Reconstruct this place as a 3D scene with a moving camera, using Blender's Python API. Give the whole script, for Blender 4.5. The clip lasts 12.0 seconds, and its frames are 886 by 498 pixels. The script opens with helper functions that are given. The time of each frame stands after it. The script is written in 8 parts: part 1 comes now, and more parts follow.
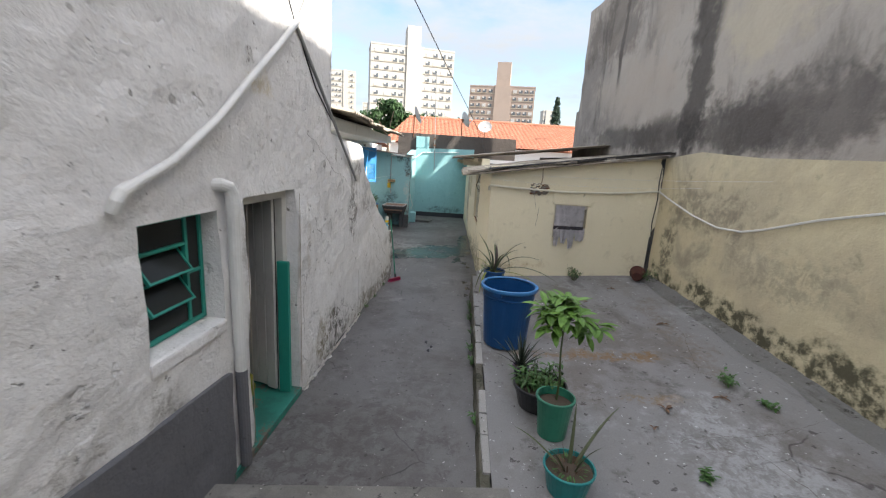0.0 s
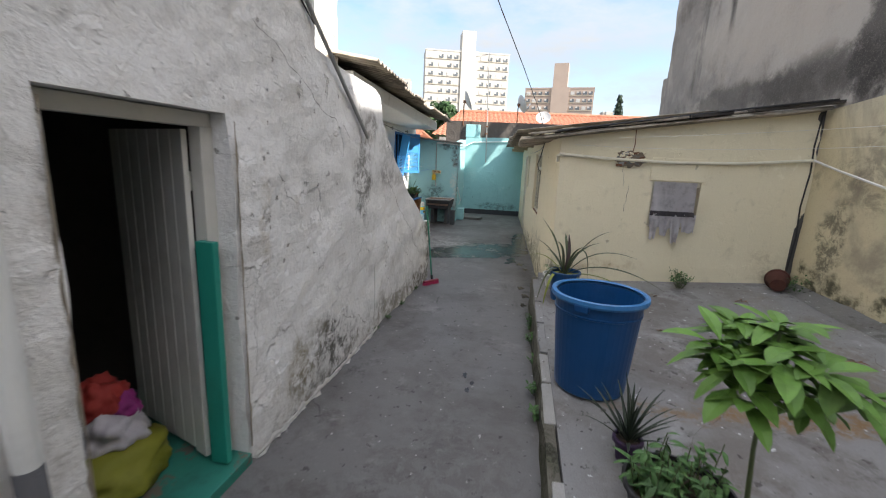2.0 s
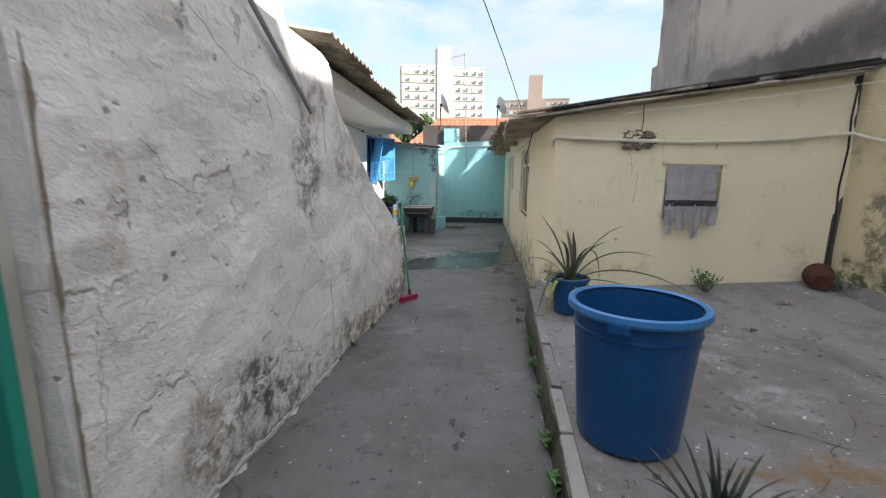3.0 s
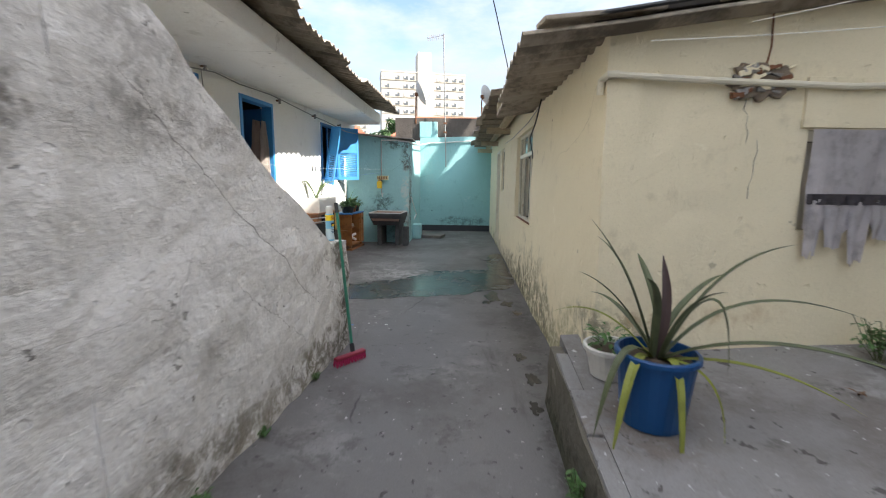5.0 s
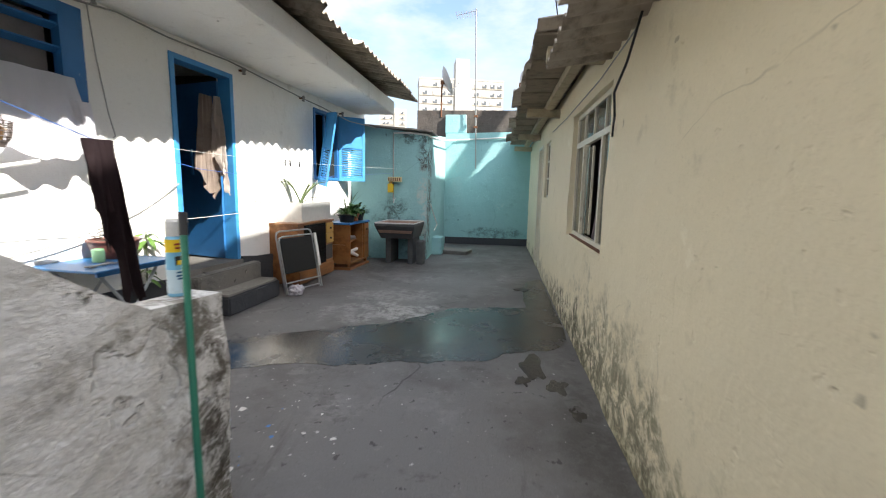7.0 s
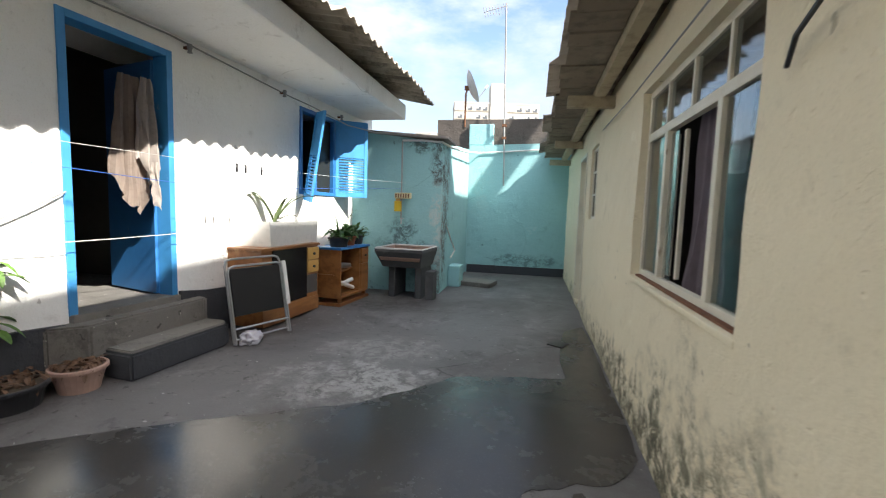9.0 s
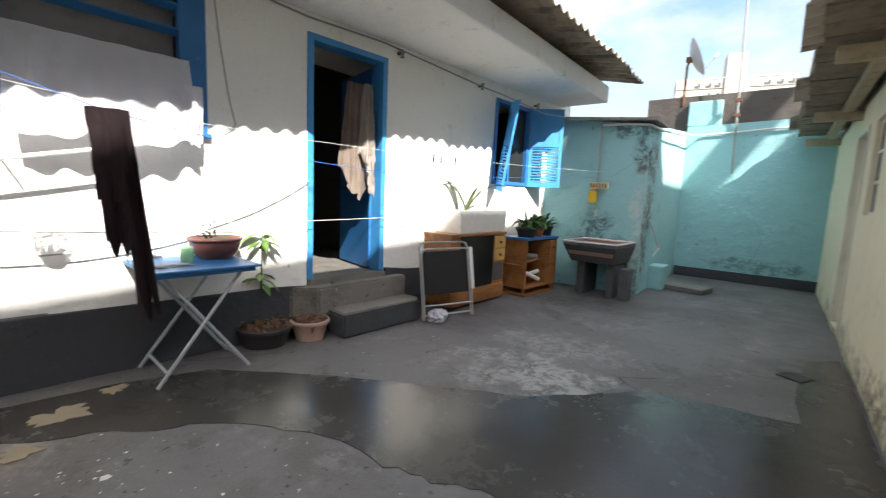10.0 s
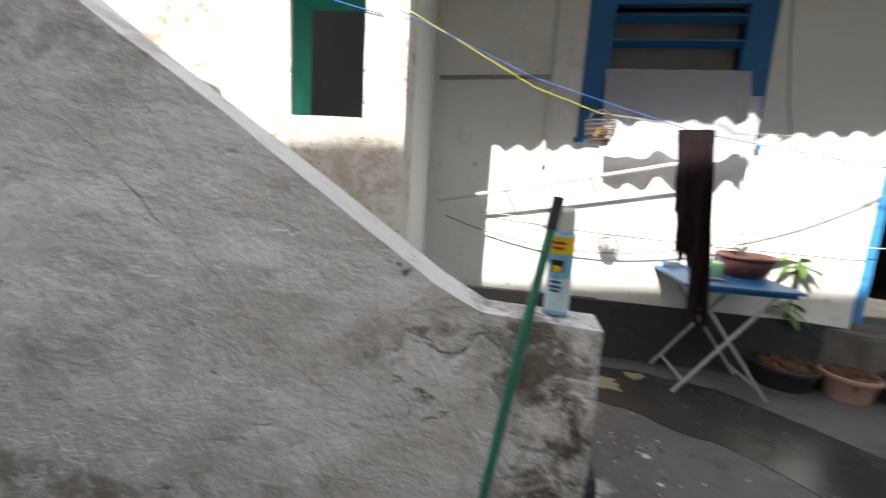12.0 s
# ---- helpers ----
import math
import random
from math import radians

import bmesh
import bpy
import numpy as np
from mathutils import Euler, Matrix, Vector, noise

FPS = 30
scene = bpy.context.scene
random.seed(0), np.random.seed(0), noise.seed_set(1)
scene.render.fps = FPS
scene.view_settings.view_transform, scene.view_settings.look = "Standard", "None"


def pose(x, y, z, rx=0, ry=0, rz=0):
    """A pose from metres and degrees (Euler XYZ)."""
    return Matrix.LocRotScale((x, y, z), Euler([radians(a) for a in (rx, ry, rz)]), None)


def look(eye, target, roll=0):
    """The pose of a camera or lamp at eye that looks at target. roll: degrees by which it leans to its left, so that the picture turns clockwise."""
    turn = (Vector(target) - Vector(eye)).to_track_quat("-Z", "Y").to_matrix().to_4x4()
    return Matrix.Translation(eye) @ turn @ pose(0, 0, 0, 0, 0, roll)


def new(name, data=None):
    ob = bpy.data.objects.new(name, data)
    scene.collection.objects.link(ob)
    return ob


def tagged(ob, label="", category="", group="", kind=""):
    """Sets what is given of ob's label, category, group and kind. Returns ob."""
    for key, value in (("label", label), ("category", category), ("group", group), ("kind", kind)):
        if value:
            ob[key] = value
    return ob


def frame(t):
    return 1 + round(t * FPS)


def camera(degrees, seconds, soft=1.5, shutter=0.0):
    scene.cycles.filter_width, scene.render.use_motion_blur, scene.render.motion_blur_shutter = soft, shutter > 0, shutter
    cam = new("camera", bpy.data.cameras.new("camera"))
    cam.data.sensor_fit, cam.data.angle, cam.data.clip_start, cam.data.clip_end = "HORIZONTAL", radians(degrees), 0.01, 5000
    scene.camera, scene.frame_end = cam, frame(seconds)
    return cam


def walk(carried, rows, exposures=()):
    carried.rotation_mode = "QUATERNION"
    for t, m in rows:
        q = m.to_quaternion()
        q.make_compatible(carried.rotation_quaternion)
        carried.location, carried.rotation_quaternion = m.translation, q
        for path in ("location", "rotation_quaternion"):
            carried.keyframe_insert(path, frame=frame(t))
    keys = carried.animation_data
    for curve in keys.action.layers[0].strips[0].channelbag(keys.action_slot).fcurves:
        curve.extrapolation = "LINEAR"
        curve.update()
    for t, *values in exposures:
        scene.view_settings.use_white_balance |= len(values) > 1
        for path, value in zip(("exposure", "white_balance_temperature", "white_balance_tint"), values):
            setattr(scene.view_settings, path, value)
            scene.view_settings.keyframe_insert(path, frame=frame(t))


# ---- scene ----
cam = camera(92.7, 12.0, soft=1.1, shutter=0.4)
PATH = [
    (0, (0.348, -0.652, 2.407), (0.348, 1.301, 1.981), 3.5),
    (0.5, (0.349, -0.144, 2.291), (0.26, 1.792, 1.796), 4.1),
    (1, (0.382, 0.301, 2.203), (0.07, 2.221, 1.736), 3.8),
    (1.5, (0.39, 0.681, 2.027), (0.153, 2.617, 1.586), 1.3),
    (2, (0.397, 1.102, 1.855), (0.147, 3.044, 1.444), 2.6),
    (2.5, (0.359, 1.563, 1.75), (0.177, 3.525, 1.408), 2.4),
    (3, (0.358, 2.011, 1.602), (0.18, 3.973, 1.257), 0.5),
    (3.2, (0.352, 2.194, 1.529), (0.19, 4.155, 1.177), 0.8),
    (4.8, (0.33, 3.858, 1.4), (0.183, 5.835, 1.137), 1.6),
    (5, (0.32, 4.082, 1.411), (0.228, 6.056, 1.1), 0.6),
    (5.5, (0.338, 4.634, 1.392), (0.223, 6.618, 1.17), 1.1),
    (6, (0.345, 5.154, 1.36), (0.274, 7.135, 1.089), -0.4),
    (6.5, (0.349, 5.627, 1.357), (0.237, 7.605, 1.084), 0.2),
    (7, (0.408, 6.097, 1.341), (0.151, 8.06, 1.061), 1.2),
    (7.2, (0.406, 6.282, 1.33), (0.209, 8.26, 1.106), 2.6),
    (8.8, (0.547, 7.456, 1.331), (0.164, 9.41, 1.135), 2.9),
    (9, (0.46, 7.576, 1.288), (0.045, 9.524, 1.109), 1.8),
    (9.5, (0.521, 7.691, 1.262), (-0.392, 9.456, 1.041), 1.8),
    (10, (0.53, 7.722, 1.256), (-0.7, 9.28, 1.009), 2.5),
    (10.5, (0.528, 7.676, 1.216), (-0.948, 9.0, 0.951), 2.4),
    (11, (0.486, 7.593, 1.176), (-1.252, 8.541, 0.895), 3.8),
    (11.1, (0.483, 7.587, 1.18), (-1.306, 8.429, 0.881), 4.2),
    (11.5, (0.457, 7.478, 1.19), (-1.482, 7.845, 0.868), 4.8),
    (12, (0.363, 7.28, 1.264), (-1.604, 7.111, 0.945), 3.5),
]
walk(cam, [(t, look(eye, target, roll)) for t, eye, target, roll in PATH],
     [(0.0, 1.30), (2.0, 1.30), (3.0, 1.38), (5.0, 1.48), (7.0, 1.5), (9.0, 1.48), (10.3, 1.52), (11.0, 1.25), (11.5, 1.1), (12.0, 1.06)])

# ---- light: sky and one sun from the right, slightly from behind ----
SUN = Vector((1.0, -0.44, 0.88)).normalized()
world = bpy.data.worlds.new("world")
scene.world = world
world.use_nodes = True
wn, wl = world.node_tree.nodes, world.node_tree.links
sky = wn.new("ShaderNodeTexSky")
sky.sky_type, sky.sun_disc = "NISHITA", False
sky.sun_elevation = math.asin(SUN.z)
sky.sun_rotation = math.atan2(SUN.x, SUN.y)
sky.air_density, sky.dust_density, sky.ozone_density = 1.0, 2.0, 1.0
# thin white cloud over the blue
wtc = wn.new("ShaderNodeTexCoord")
wmap = wn.new("ShaderNodeMapping")
wmap.inputs["Scale"].default_value = (1.0, 1.0, 2.6)
wcl = wn.new("ShaderNodeTexNoise")
wcl.inputs["Scale"].default_value = 2.6
wcl.inputs["Detail"].default_value = 7.0
wcl.inputs["Roughness"].default_value = 0.6
wramp = wn.new("ShaderNodeValToRGB")
wramp.color_ramp.elements[0].position, wramp.color_ramp.elements[1].position = 0.40, 0.68
wmix = wn.new("ShaderNodeMix")
wmix.data_type = "RGBA"
wmix.inputs["B"].default_value = (8.3, 8.4, 8.4, 1)
# an overcast sky is brighter overhead than near the horizon
wsep = wn.new("ShaderNodeSeparateXYZ")
wpow = wn.new("ShaderNodeMath")
wpow.operation, wpow.use_clamp = "POWER", True
wpow.inputs[1].default_value = 2.3
wup = wn.new("ShaderNodeMapRange")
wup.inputs["To Min"].default_value, wup.inputs["To Max"].default_value = 2.1, 17.0
bg = wn["Background"]
bg.inputs["Strength"].default_value = 0.13
wl.new(wtc.outputs["Generated"], wmap.inputs["Vector"])
wl.new(wmap.outputs["Vector"], wcl.inputs["Vector"])
wl.new(wcl.outputs["Fac"], wramp.inputs["Fac"])
wl.new(wramp.outputs["Color"], wmix.inputs["Factor"])
wl.new(sky.outputs["Color"], wmix.inputs["A"])
wl.new(wtc.outputs["Generated"], wsep.inputs["Vector"])
wl.new(wsep.outputs["Z"], wpow.inputs[0])
wl.new(wpow.outputs["Value"], wup.inputs["Value"])
wl.new(wup.outputs["Result"], wmix.inputs["B"])
wl.new(wmix.outputs["Result"], bg.inputs["Color"])
sun = new("sun", bpy.data.lights.new("sun", "SUN"))
sun.data.energy, sun.data.angle, sun.data.color = 4.8, radians(0.55), (1.0, 0.95, 0.87)
sun.matrix_world = look((20, -9, 20), Vector((20, -9, 20)) - SUN)


# ---- materials ----
class Mat:
    """A small builder of node materials in object space metres."""

    def __init__(self, name, rough=0.85, metal=0.0, spec=0.4):
        self.m = bpy.data.materials.new(name)
        self.m.use_nodes = True
        self.n, self.l = self.m.node_tree.nodes, self.m.node_tree.links
        self.b = self.n["Principled BSDF"]
        self.b.inputs["Roughness"].default_value = rough
        self.b.inputs["Metallic"].default_value = metal
        self.b.inputs["Specular IOR Level"].default_value = spec
        self.tc = self.n.new("ShaderNodeTexCoord")
        self.color = None

    def mapped(self, scale=(1, 1, 1), rot=(0, 0, 0)):
        mp = self.n.new("ShaderNodeMapping")
        mp.inputs["Scale"].default_value = scale
        mp.inputs["Rotation"].default_value = rot
        self.l.new(self.tc.outputs["Object"], mp.inputs["Vector"])
        return mp.outputs["Vector"]

    def noise(self, scale, detail=6, rough=0.6, stretch=(1, 1, 1), distort=0.0):
        t = self.n.new("ShaderNodeTexNoise")
        t.inputs["Scale"].default_value = scale
        t.inputs["Detail"].default_value = detail
        t.inputs["Roughness"].default_value = rough
        t.inputs["Distortion"].default_value = distort
        self.l.new(self.mapped(stretch), t.inputs["Vector"])
        return t.outputs["Fac"]

    def cracks(self, scale, width, warp=0.35, stretch=(1, 1, 1)):
        """Thin irregular lines: edges of warped cells."""
        nz = self.n.new("ShaderNodeTexNoise")
        nz.inputs["Scale"].default_value = scale * 2.2
        nz.inputs["Detail"].default_value = 4
        v0 = self.mapped(stretch)
        self.l.new(v0, nz.inputs["Vector"])
        mx = self.n.new("ShaderNodeMix")
        mx.data_type = "VECTOR"
        mx.inputs["Factor"].default_value = warp
        self.l.new(v0, mx.inputs["A"])
        self.l.new(nz.outputs["Color"], mx.inputs["B"])
        v = self.n.new("ShaderNodeTexVoronoi")
        v.feature = "DISTANCE_TO_EDGE"
        v.inputs["Scale"].default_value = scale
        self.l.new(mx.outputs["Result"], v.inputs["Vector"])
        gaps = self.ramp(self.noise(scale * 1.7, 3, 0.5), 0.5, 0.6)
        return self.math("MULTIPLY", self.ramp(v.outputs["Distance"], width, 0.0), gaps)

    def chips(self, scale, radius, keep, seed=0.0):
        """Sparse ragged chips: a share of the cells holds one small irregular spot."""
        v0 = self.mapped((1, 1, 1))
        add = self.n.new("ShaderNodeVectorMath")
        add.operation = "MULTIPLY_ADD"
        nz = self.n.new("ShaderNodeTexNoise")
        nz.inputs["Scale"].default_value = scale * 3.2
        nz.inputs["Detail"].default_value = 4
        self.l.new(v0, nz.inputs["Vector"])
        self.l.new(nz.outputs["Color"], add.inputs[0])
        add.inputs[1].default_value = (0.9 / scale,) * 3
        off = self.n.new("ShaderNodeVectorMath")
        off.operation = "ADD"
        off.inputs[1].default_value = (seed, seed * 0.7, seed * 1.3)
        self.l.new(v0, off.inputs[0])
        self.l.new(off.outputs["Vector"], add.inputs[2])
        v = self.n.new("ShaderNodeTexVoronoi")
        v.inputs["Scale"].default_value = scale
        self.l.new(add.outputs["Vector"], v.inputs["Vector"])
        sp = self.n.new("ShaderNodeSeparateColor")
        self.l.new(v.outputs["Color"], sp.inputs["Color"])
        size = self.math("MULTIPLY", sp.outputs["Green"], radius)
        inside = self.ramp(self.math("SUBTRACT", size, v.outputs["Distance"]), 0.0, radius * 0.22)
        return self.math("MULTIPLY", inside, self.ramp(sp.outputs["Red"], keep, keep + 0.02))

    def ramp(self, fac, lo, hi):
        """0 at lo and below, 1 at hi and above (or the other way round)."""
        r = self.n.new("ShaderNodeMapRange")
        r.interpolation_type = "SMOOTHSTEP"
        r.inputs["From Min"].default_value, r.inputs["From Max"].default_value = lo, hi
        if lo > hi:
            r.inputs["From Min"].default_value, r.inputs["From Max"].default_value = hi, lo
            r.inputs["To Min"].default_value, r.inputs["To Max"].default_value = 1.0, 0.0
        self.l.new(fac, r.inputs["Value"])
        return r.outputs["Result"]

    def axis(self, which, world_space=True):
        s = self.n.new("ShaderNodeSeparateXYZ")
        if world_space:
            g = self.n.new("ShaderNodeNewGeometry")
            self.l.new(g.outputs["Position"], s.inputs["Vector"])
        else:
            self.l.new(self.tc.outputs["Object"], s.inputs["Vector"])
        return s.outputs[which]

    def math(self, op, a, b):
        t = self.n.new("ShaderNodeMath")
        t.operation = op
        for i, v in ((0, a), (1, b)):
            if isinstance(v, (int, float)):
                t.inputs[i].default_value = v
            else:
                self.l.new(v, t.inputs[i])
        return t.outputs["Value"]

    def blot(self, at, size, ragged=0.6, scale=3.0, solid=False):
        """A ragged stain round a place in the world, of the given half-sizes."""
        g = self.n.new("ShaderNodeNewGeometry")
        v = self.n.new("ShaderNodeVectorMath")
        v.operation = "SUBTRACT"
        v.inputs[1].default_value = at
        self.l.new(g.outputs["Position"], v.inputs[0])
        w = self.n.new("ShaderNodeVectorMath")
        w.operation = "DIVIDE"
        w.inputs[1].default_value = size
        self.l.new(v.outputs["Vector"], w.inputs[0])
        d = self.n.new("ShaderNodeVectorMath")
        d.operation = "LENGTH"
        self.l.new(w.outputs["Vector"], d.inputs[0])
        n = self.noise(scale, 8, 0.72)
        q = self.math("ADD", d.outputs["Value"], self.math("MULTIPLY", self.math("SUBTRACT", n, 0.5), ragged * 6))
        speck = self.ramp(self.noise(scale * 2.7, 10, 0.80, distort=0.5), 0.42, 0.56)
        return self.ramp(q, 1.2, 0.6) if solid else self.math("MULTIPLY", self.ramp(q, 1.25, 0.45), speck)

    def base(self, rgb):
        self.color = rgb
        self.b.inputs["Base Color"].default_value = (*rgb, 1)
        return self

    def over(self, rgb, fac, amount=1.0):
        """Lay a second colour over the first by a mask."""
        mx = self.n.new("ShaderNodeMix")
        mx.data_type = "RGBA"
        if isinstance(self.color, tuple):
            mx.inputs["A"].default_value = (*self.color, 1)
        else:
            self.l.new(self.color, mx.inputs["A"])
        mx.inputs["B"].default_value = (*rgb, 1)
        f = self.math("MULTIPLY", fac, amount) if amount != 1.0 else fac
        self.l.new(f, mx.inputs["Factor"])
        self.color = mx.outputs["Result"]
        self.l.new(self.color, self.b.inputs["Base Color"])
        return self

    def vary(self, amount=0.2):
        """A shift of brightness from piece to piece."""
        oi = self.n.new("ShaderNodeObjectInfo")
        hs = self.n.new("ShaderNodeHueSaturation")
        if isinstance(self.color, tuple):
            hs.inputs["Color"].default_value = (*self.color, 1)
        else:
            self.l.new(self.color, hs.inputs["Color"])
        v = self.math("MULTIPLY_ADD", oi.outputs["Random"], amount)
        v.node.inputs[2].default_value = 1.0 - amount / 2
        self.l.new(v, hs.inputs["Value"])
        self.color = hs.outputs["Color"]
        self.l.new(self.color, self.b.inputs["Base Color"])
        return self

    def bump(self, height, strength=0.4, dist=0.01):
        bp = self.n.new("ShaderNodeBump")
        bp.inputs["Strength"].default_value = strength
        bp.inputs["Distance"].default_value = dist
        self.l.new(height, bp.inputs["Height"])
        if self.b.inputs["Normal"].is_linked:
            self.l.new(self.b.inputs["Normal"].links[0].from_socket, bp.inputs["Normal"])
        self.l.new(bp.outputs["Normal"], self.b.inputs["Normal"])
        return self

    def rough(self, fac, lo, hi):
        r = self.n.new("ShaderNodeMapRange")
        r.inputs["To Min"].default_value, r.inputs["To Max"].default_value = lo, hi
        self.l.new(fac, r.inputs["Value"])
        self.l.new(r.outputs["Result"], self.b.inputs["Roughness"])
        return self


def plaster(name, rgb, dirt, patch, damp=None, damp_top=0.5, lump=0.5, blots=(), rust=0.0, worn=0.0):
    """Painted, patched render with grain, bald spots and damp at its foot."""
    m = Mat(name, 0.9, spec=0.25).base(rgb)
    big = m.noise(0.9, 5, 0.6)
    mid = m.noise(5.0, 6, 0.65)
    fine = m.noise(38.0, 5, 0.7)
    m.over(dirt, m.ramp(big, 0.5, 0.78), 0.35)
    m.over(tuple(c * 0.72 for c in dirt), m.ramp(mid, 0.58, 0.74), 0.4)
    m.over(patch, m.ramp(m.noise(2.2, 7, 0.62, distort=0.6), 0.66, 0.69), 0.8)
    m.over(tuple(c * 0.5 for c in dirt), m.cracks(0.55, 0.0022), 0.5)
    spots = m.ramp(m.noise(9.0, 3, 0.5), 0.72, 0.76)
    m.over(tuple(c * 0.45 for c in dirt), spots, 0.6)
    if damp:
        z = m.axis("Z")
        reach = m.math("ADD", m.math("MULTIPLY", m.noise(1.6, 7, 0.7), damp_top * 2.4), -damp_top * 0.75)
        foot = m.math("SUBTRACT", reach, z)
        m.over(damp, m.ramp(foot, -0.05, 0.25), 0.75)
        blot = m.math("MULTIPLY", m.ramp(m.noise(2.6, 10, 0.78, distort=0.8), 0.5, 0.60), m.ramp(foot, -0.12, 0.06))
        m.over(tuple(c * 0.3 for c in damp), blot, 0.75)
    for at, size, rgb2, amount in blots:
        m.over(rgb2, m.blot(at, size), amount)
    if rust:
        m.over((0.34, 0.24, 0.16), m.math("MULTIPLY", m.ramp(m.noise(9.0, 8, 0.75), 0.53, 0.57), m.ramp(m.noise(1.3, 4, 0.6), 0.38, 0.58)), rust)
        m.over((0.12, 0.085, 0.06), m.ramp(m.noise(17.0, 5, 0.7), 0.66, 0.68), rust)
    grain = m.noise(95.0, 4, 0.75)
    if worn:
        # knocks, flaked coats, trowel scratches and fine cracks
        flaked = m.chips(2.3, 0.42, 0.62, 3.0)
        knocks = m.chips(5.0, 0.30, 0.78, 11.0)
        pecks = m.chips(15.0, 0.26, 0.80, 23.0)
        m.over(tuple(c * 0.93 for c in rgb), flaked, 0.5 * worn)
        m.over(tuple(c * 0.95 for c in dirt), knocks, 0.5 * worn)
        m.over(tuple(c * 0.42 for c in dirt), m.math("MULTIPLY", knocks, m.ramp(m.noise(21, 4, 0.7), 0.5, 0.6)), 0.9 * worn)
        m.over(tuple(c * 0.45 for c in dirt), pecks, 0.8 * worn)
        m.over(tuple(c * 0.42 for c in dirt), m.cracks(0.9, 0.003, 0.45), 0.4 * worn)
        m.over(tuple(c * 0.75 for c in dirt), m.ramp(m.noise(3.2, 9, 0.78, (1, 1, 0.7), 0.4), 0.58, 0.70), 0.3 * worn)
        m.bump(m.math("MULTIPLY", m.math("ADD", flaked, m.math("ADD", knocks, pecks)), -1.0), 0.9, 0.010 * worn)
        m.bump(m.noise(7.0, 5, 0.6, (1, 1, 1.3), 0.3), 0.4, 0.02 * worn)
    m.over(tuple(c * 0.8 for c in dirt), m.ramp(grain, 0.5, 0.75), 0.35)
    m.over(tuple(min(0.9, c * 1.12) for c in rgb), m.ramp(fine, 0.55, 0.72), 0.4)
    m.bump(grain, 0.25, 0.004)
    m.bump(fine, 0.42, 0.008)
    m.bump(mid, min(1.0, lump * 1.5), 0.03)
    pits = m.ramp(m.noise(15.0, 2, 0.4), 0.70, 0.74)
    m.bump(m.math("MULTIPLY", pits, -1.0), 0.5, 0.012)
    m.bump(m.ramp(m.noise(2.6, 7, 0.65, distort=0.5), 0.56, 0.585), 0.35, 0.008)
    return m.m


WHITE_ALLEY = plaster("white_wall_paint", (0.70, 0.685, 0.67), (0.50, 0.47, 0.43), (0.60, 0.585, 0.56), (0.33, 0.29, 0.24), 0.20, 0.8,
                      [((-0.82, 6.4, 0.55), (0.35, 1.1, 0.6), (0.43, 0.41, 0.385), 0.35), ((-1.0, 5.0, 1.6), (0.3, 0.22, 0.42), (0.12, 0.11, 0.095), 0.8), ((-1.0, 5.15, 2.1), (0.3, 0.3, 0.2), (0.22, 0.20, 0.175), 0.75),
                       ((-1.05, 4.35, 0.22), (0.3, 0.6, 0.30), (0.06, 0.055, 0.045), 0.95), ((-1.15, 3.75, 0.3), (0.3, 0.4, 0.34), (0.24, 0.20, 0.13), 0.75),
                       ((-1.2, 3.45, 1.4), (0.3, 0.07, 0.6), (0.40, 0.34, 0.26), 0.6), ((-0.72, 7.4, 0.5), (0.3, 0.25, 0.5), (0.33, 0.29, 0.25), 0.7),
                       ((-0.7, 7.52, 0.36), (0.3, 0.15, 0.5), (0.055, 0.045, 0.032), 0.9), ((-0.72, 7.2, 0.10), (0.3, 0.5, 0.16), (0.10, 0.085, 0.06), 0.8), ((-0.8, 6.0, 1.62), (0.3, 0.9, 0.10), (0.16, 0.145, 0.13), 0.45),
                       ((-0.72, 7.3, 0.84), (0.3, 0.25, 0.10), (0.20, 0.18, 0.15), 0.8), ((-0.85, 6.1, 0.12), (0.3, 1.3, 0.20), (0.20, 0.175, 0.13), 0.75), ((-0.9, 5.6, 1.95), (0.3, 0.3, 0.3), (0.15, 0.14, 0.125), 0.4),
                       ((-1.5, 1.2, 1.0), (0.4, 0.9, 0.22), (0.22, 0.20, 0.17), 0.7), ((-1.3, 2.55, 2.85), (0.3, 0.35, 0.10), (0.50, 0.40, 0.20), 0.6), ((-1.35, 2.3, 1.6), (0.3, 0.10, 0.5), (0.26, 0.23, 0.20), 0.7)], worn=1.0)
WHITE_HOUSE = plaster("white_house_paint", (0.86, 0.85, 0.82), (0.64, 0.60, 0.54), (0.80, 0.79, 0.76), None, 0.3, 0.3)
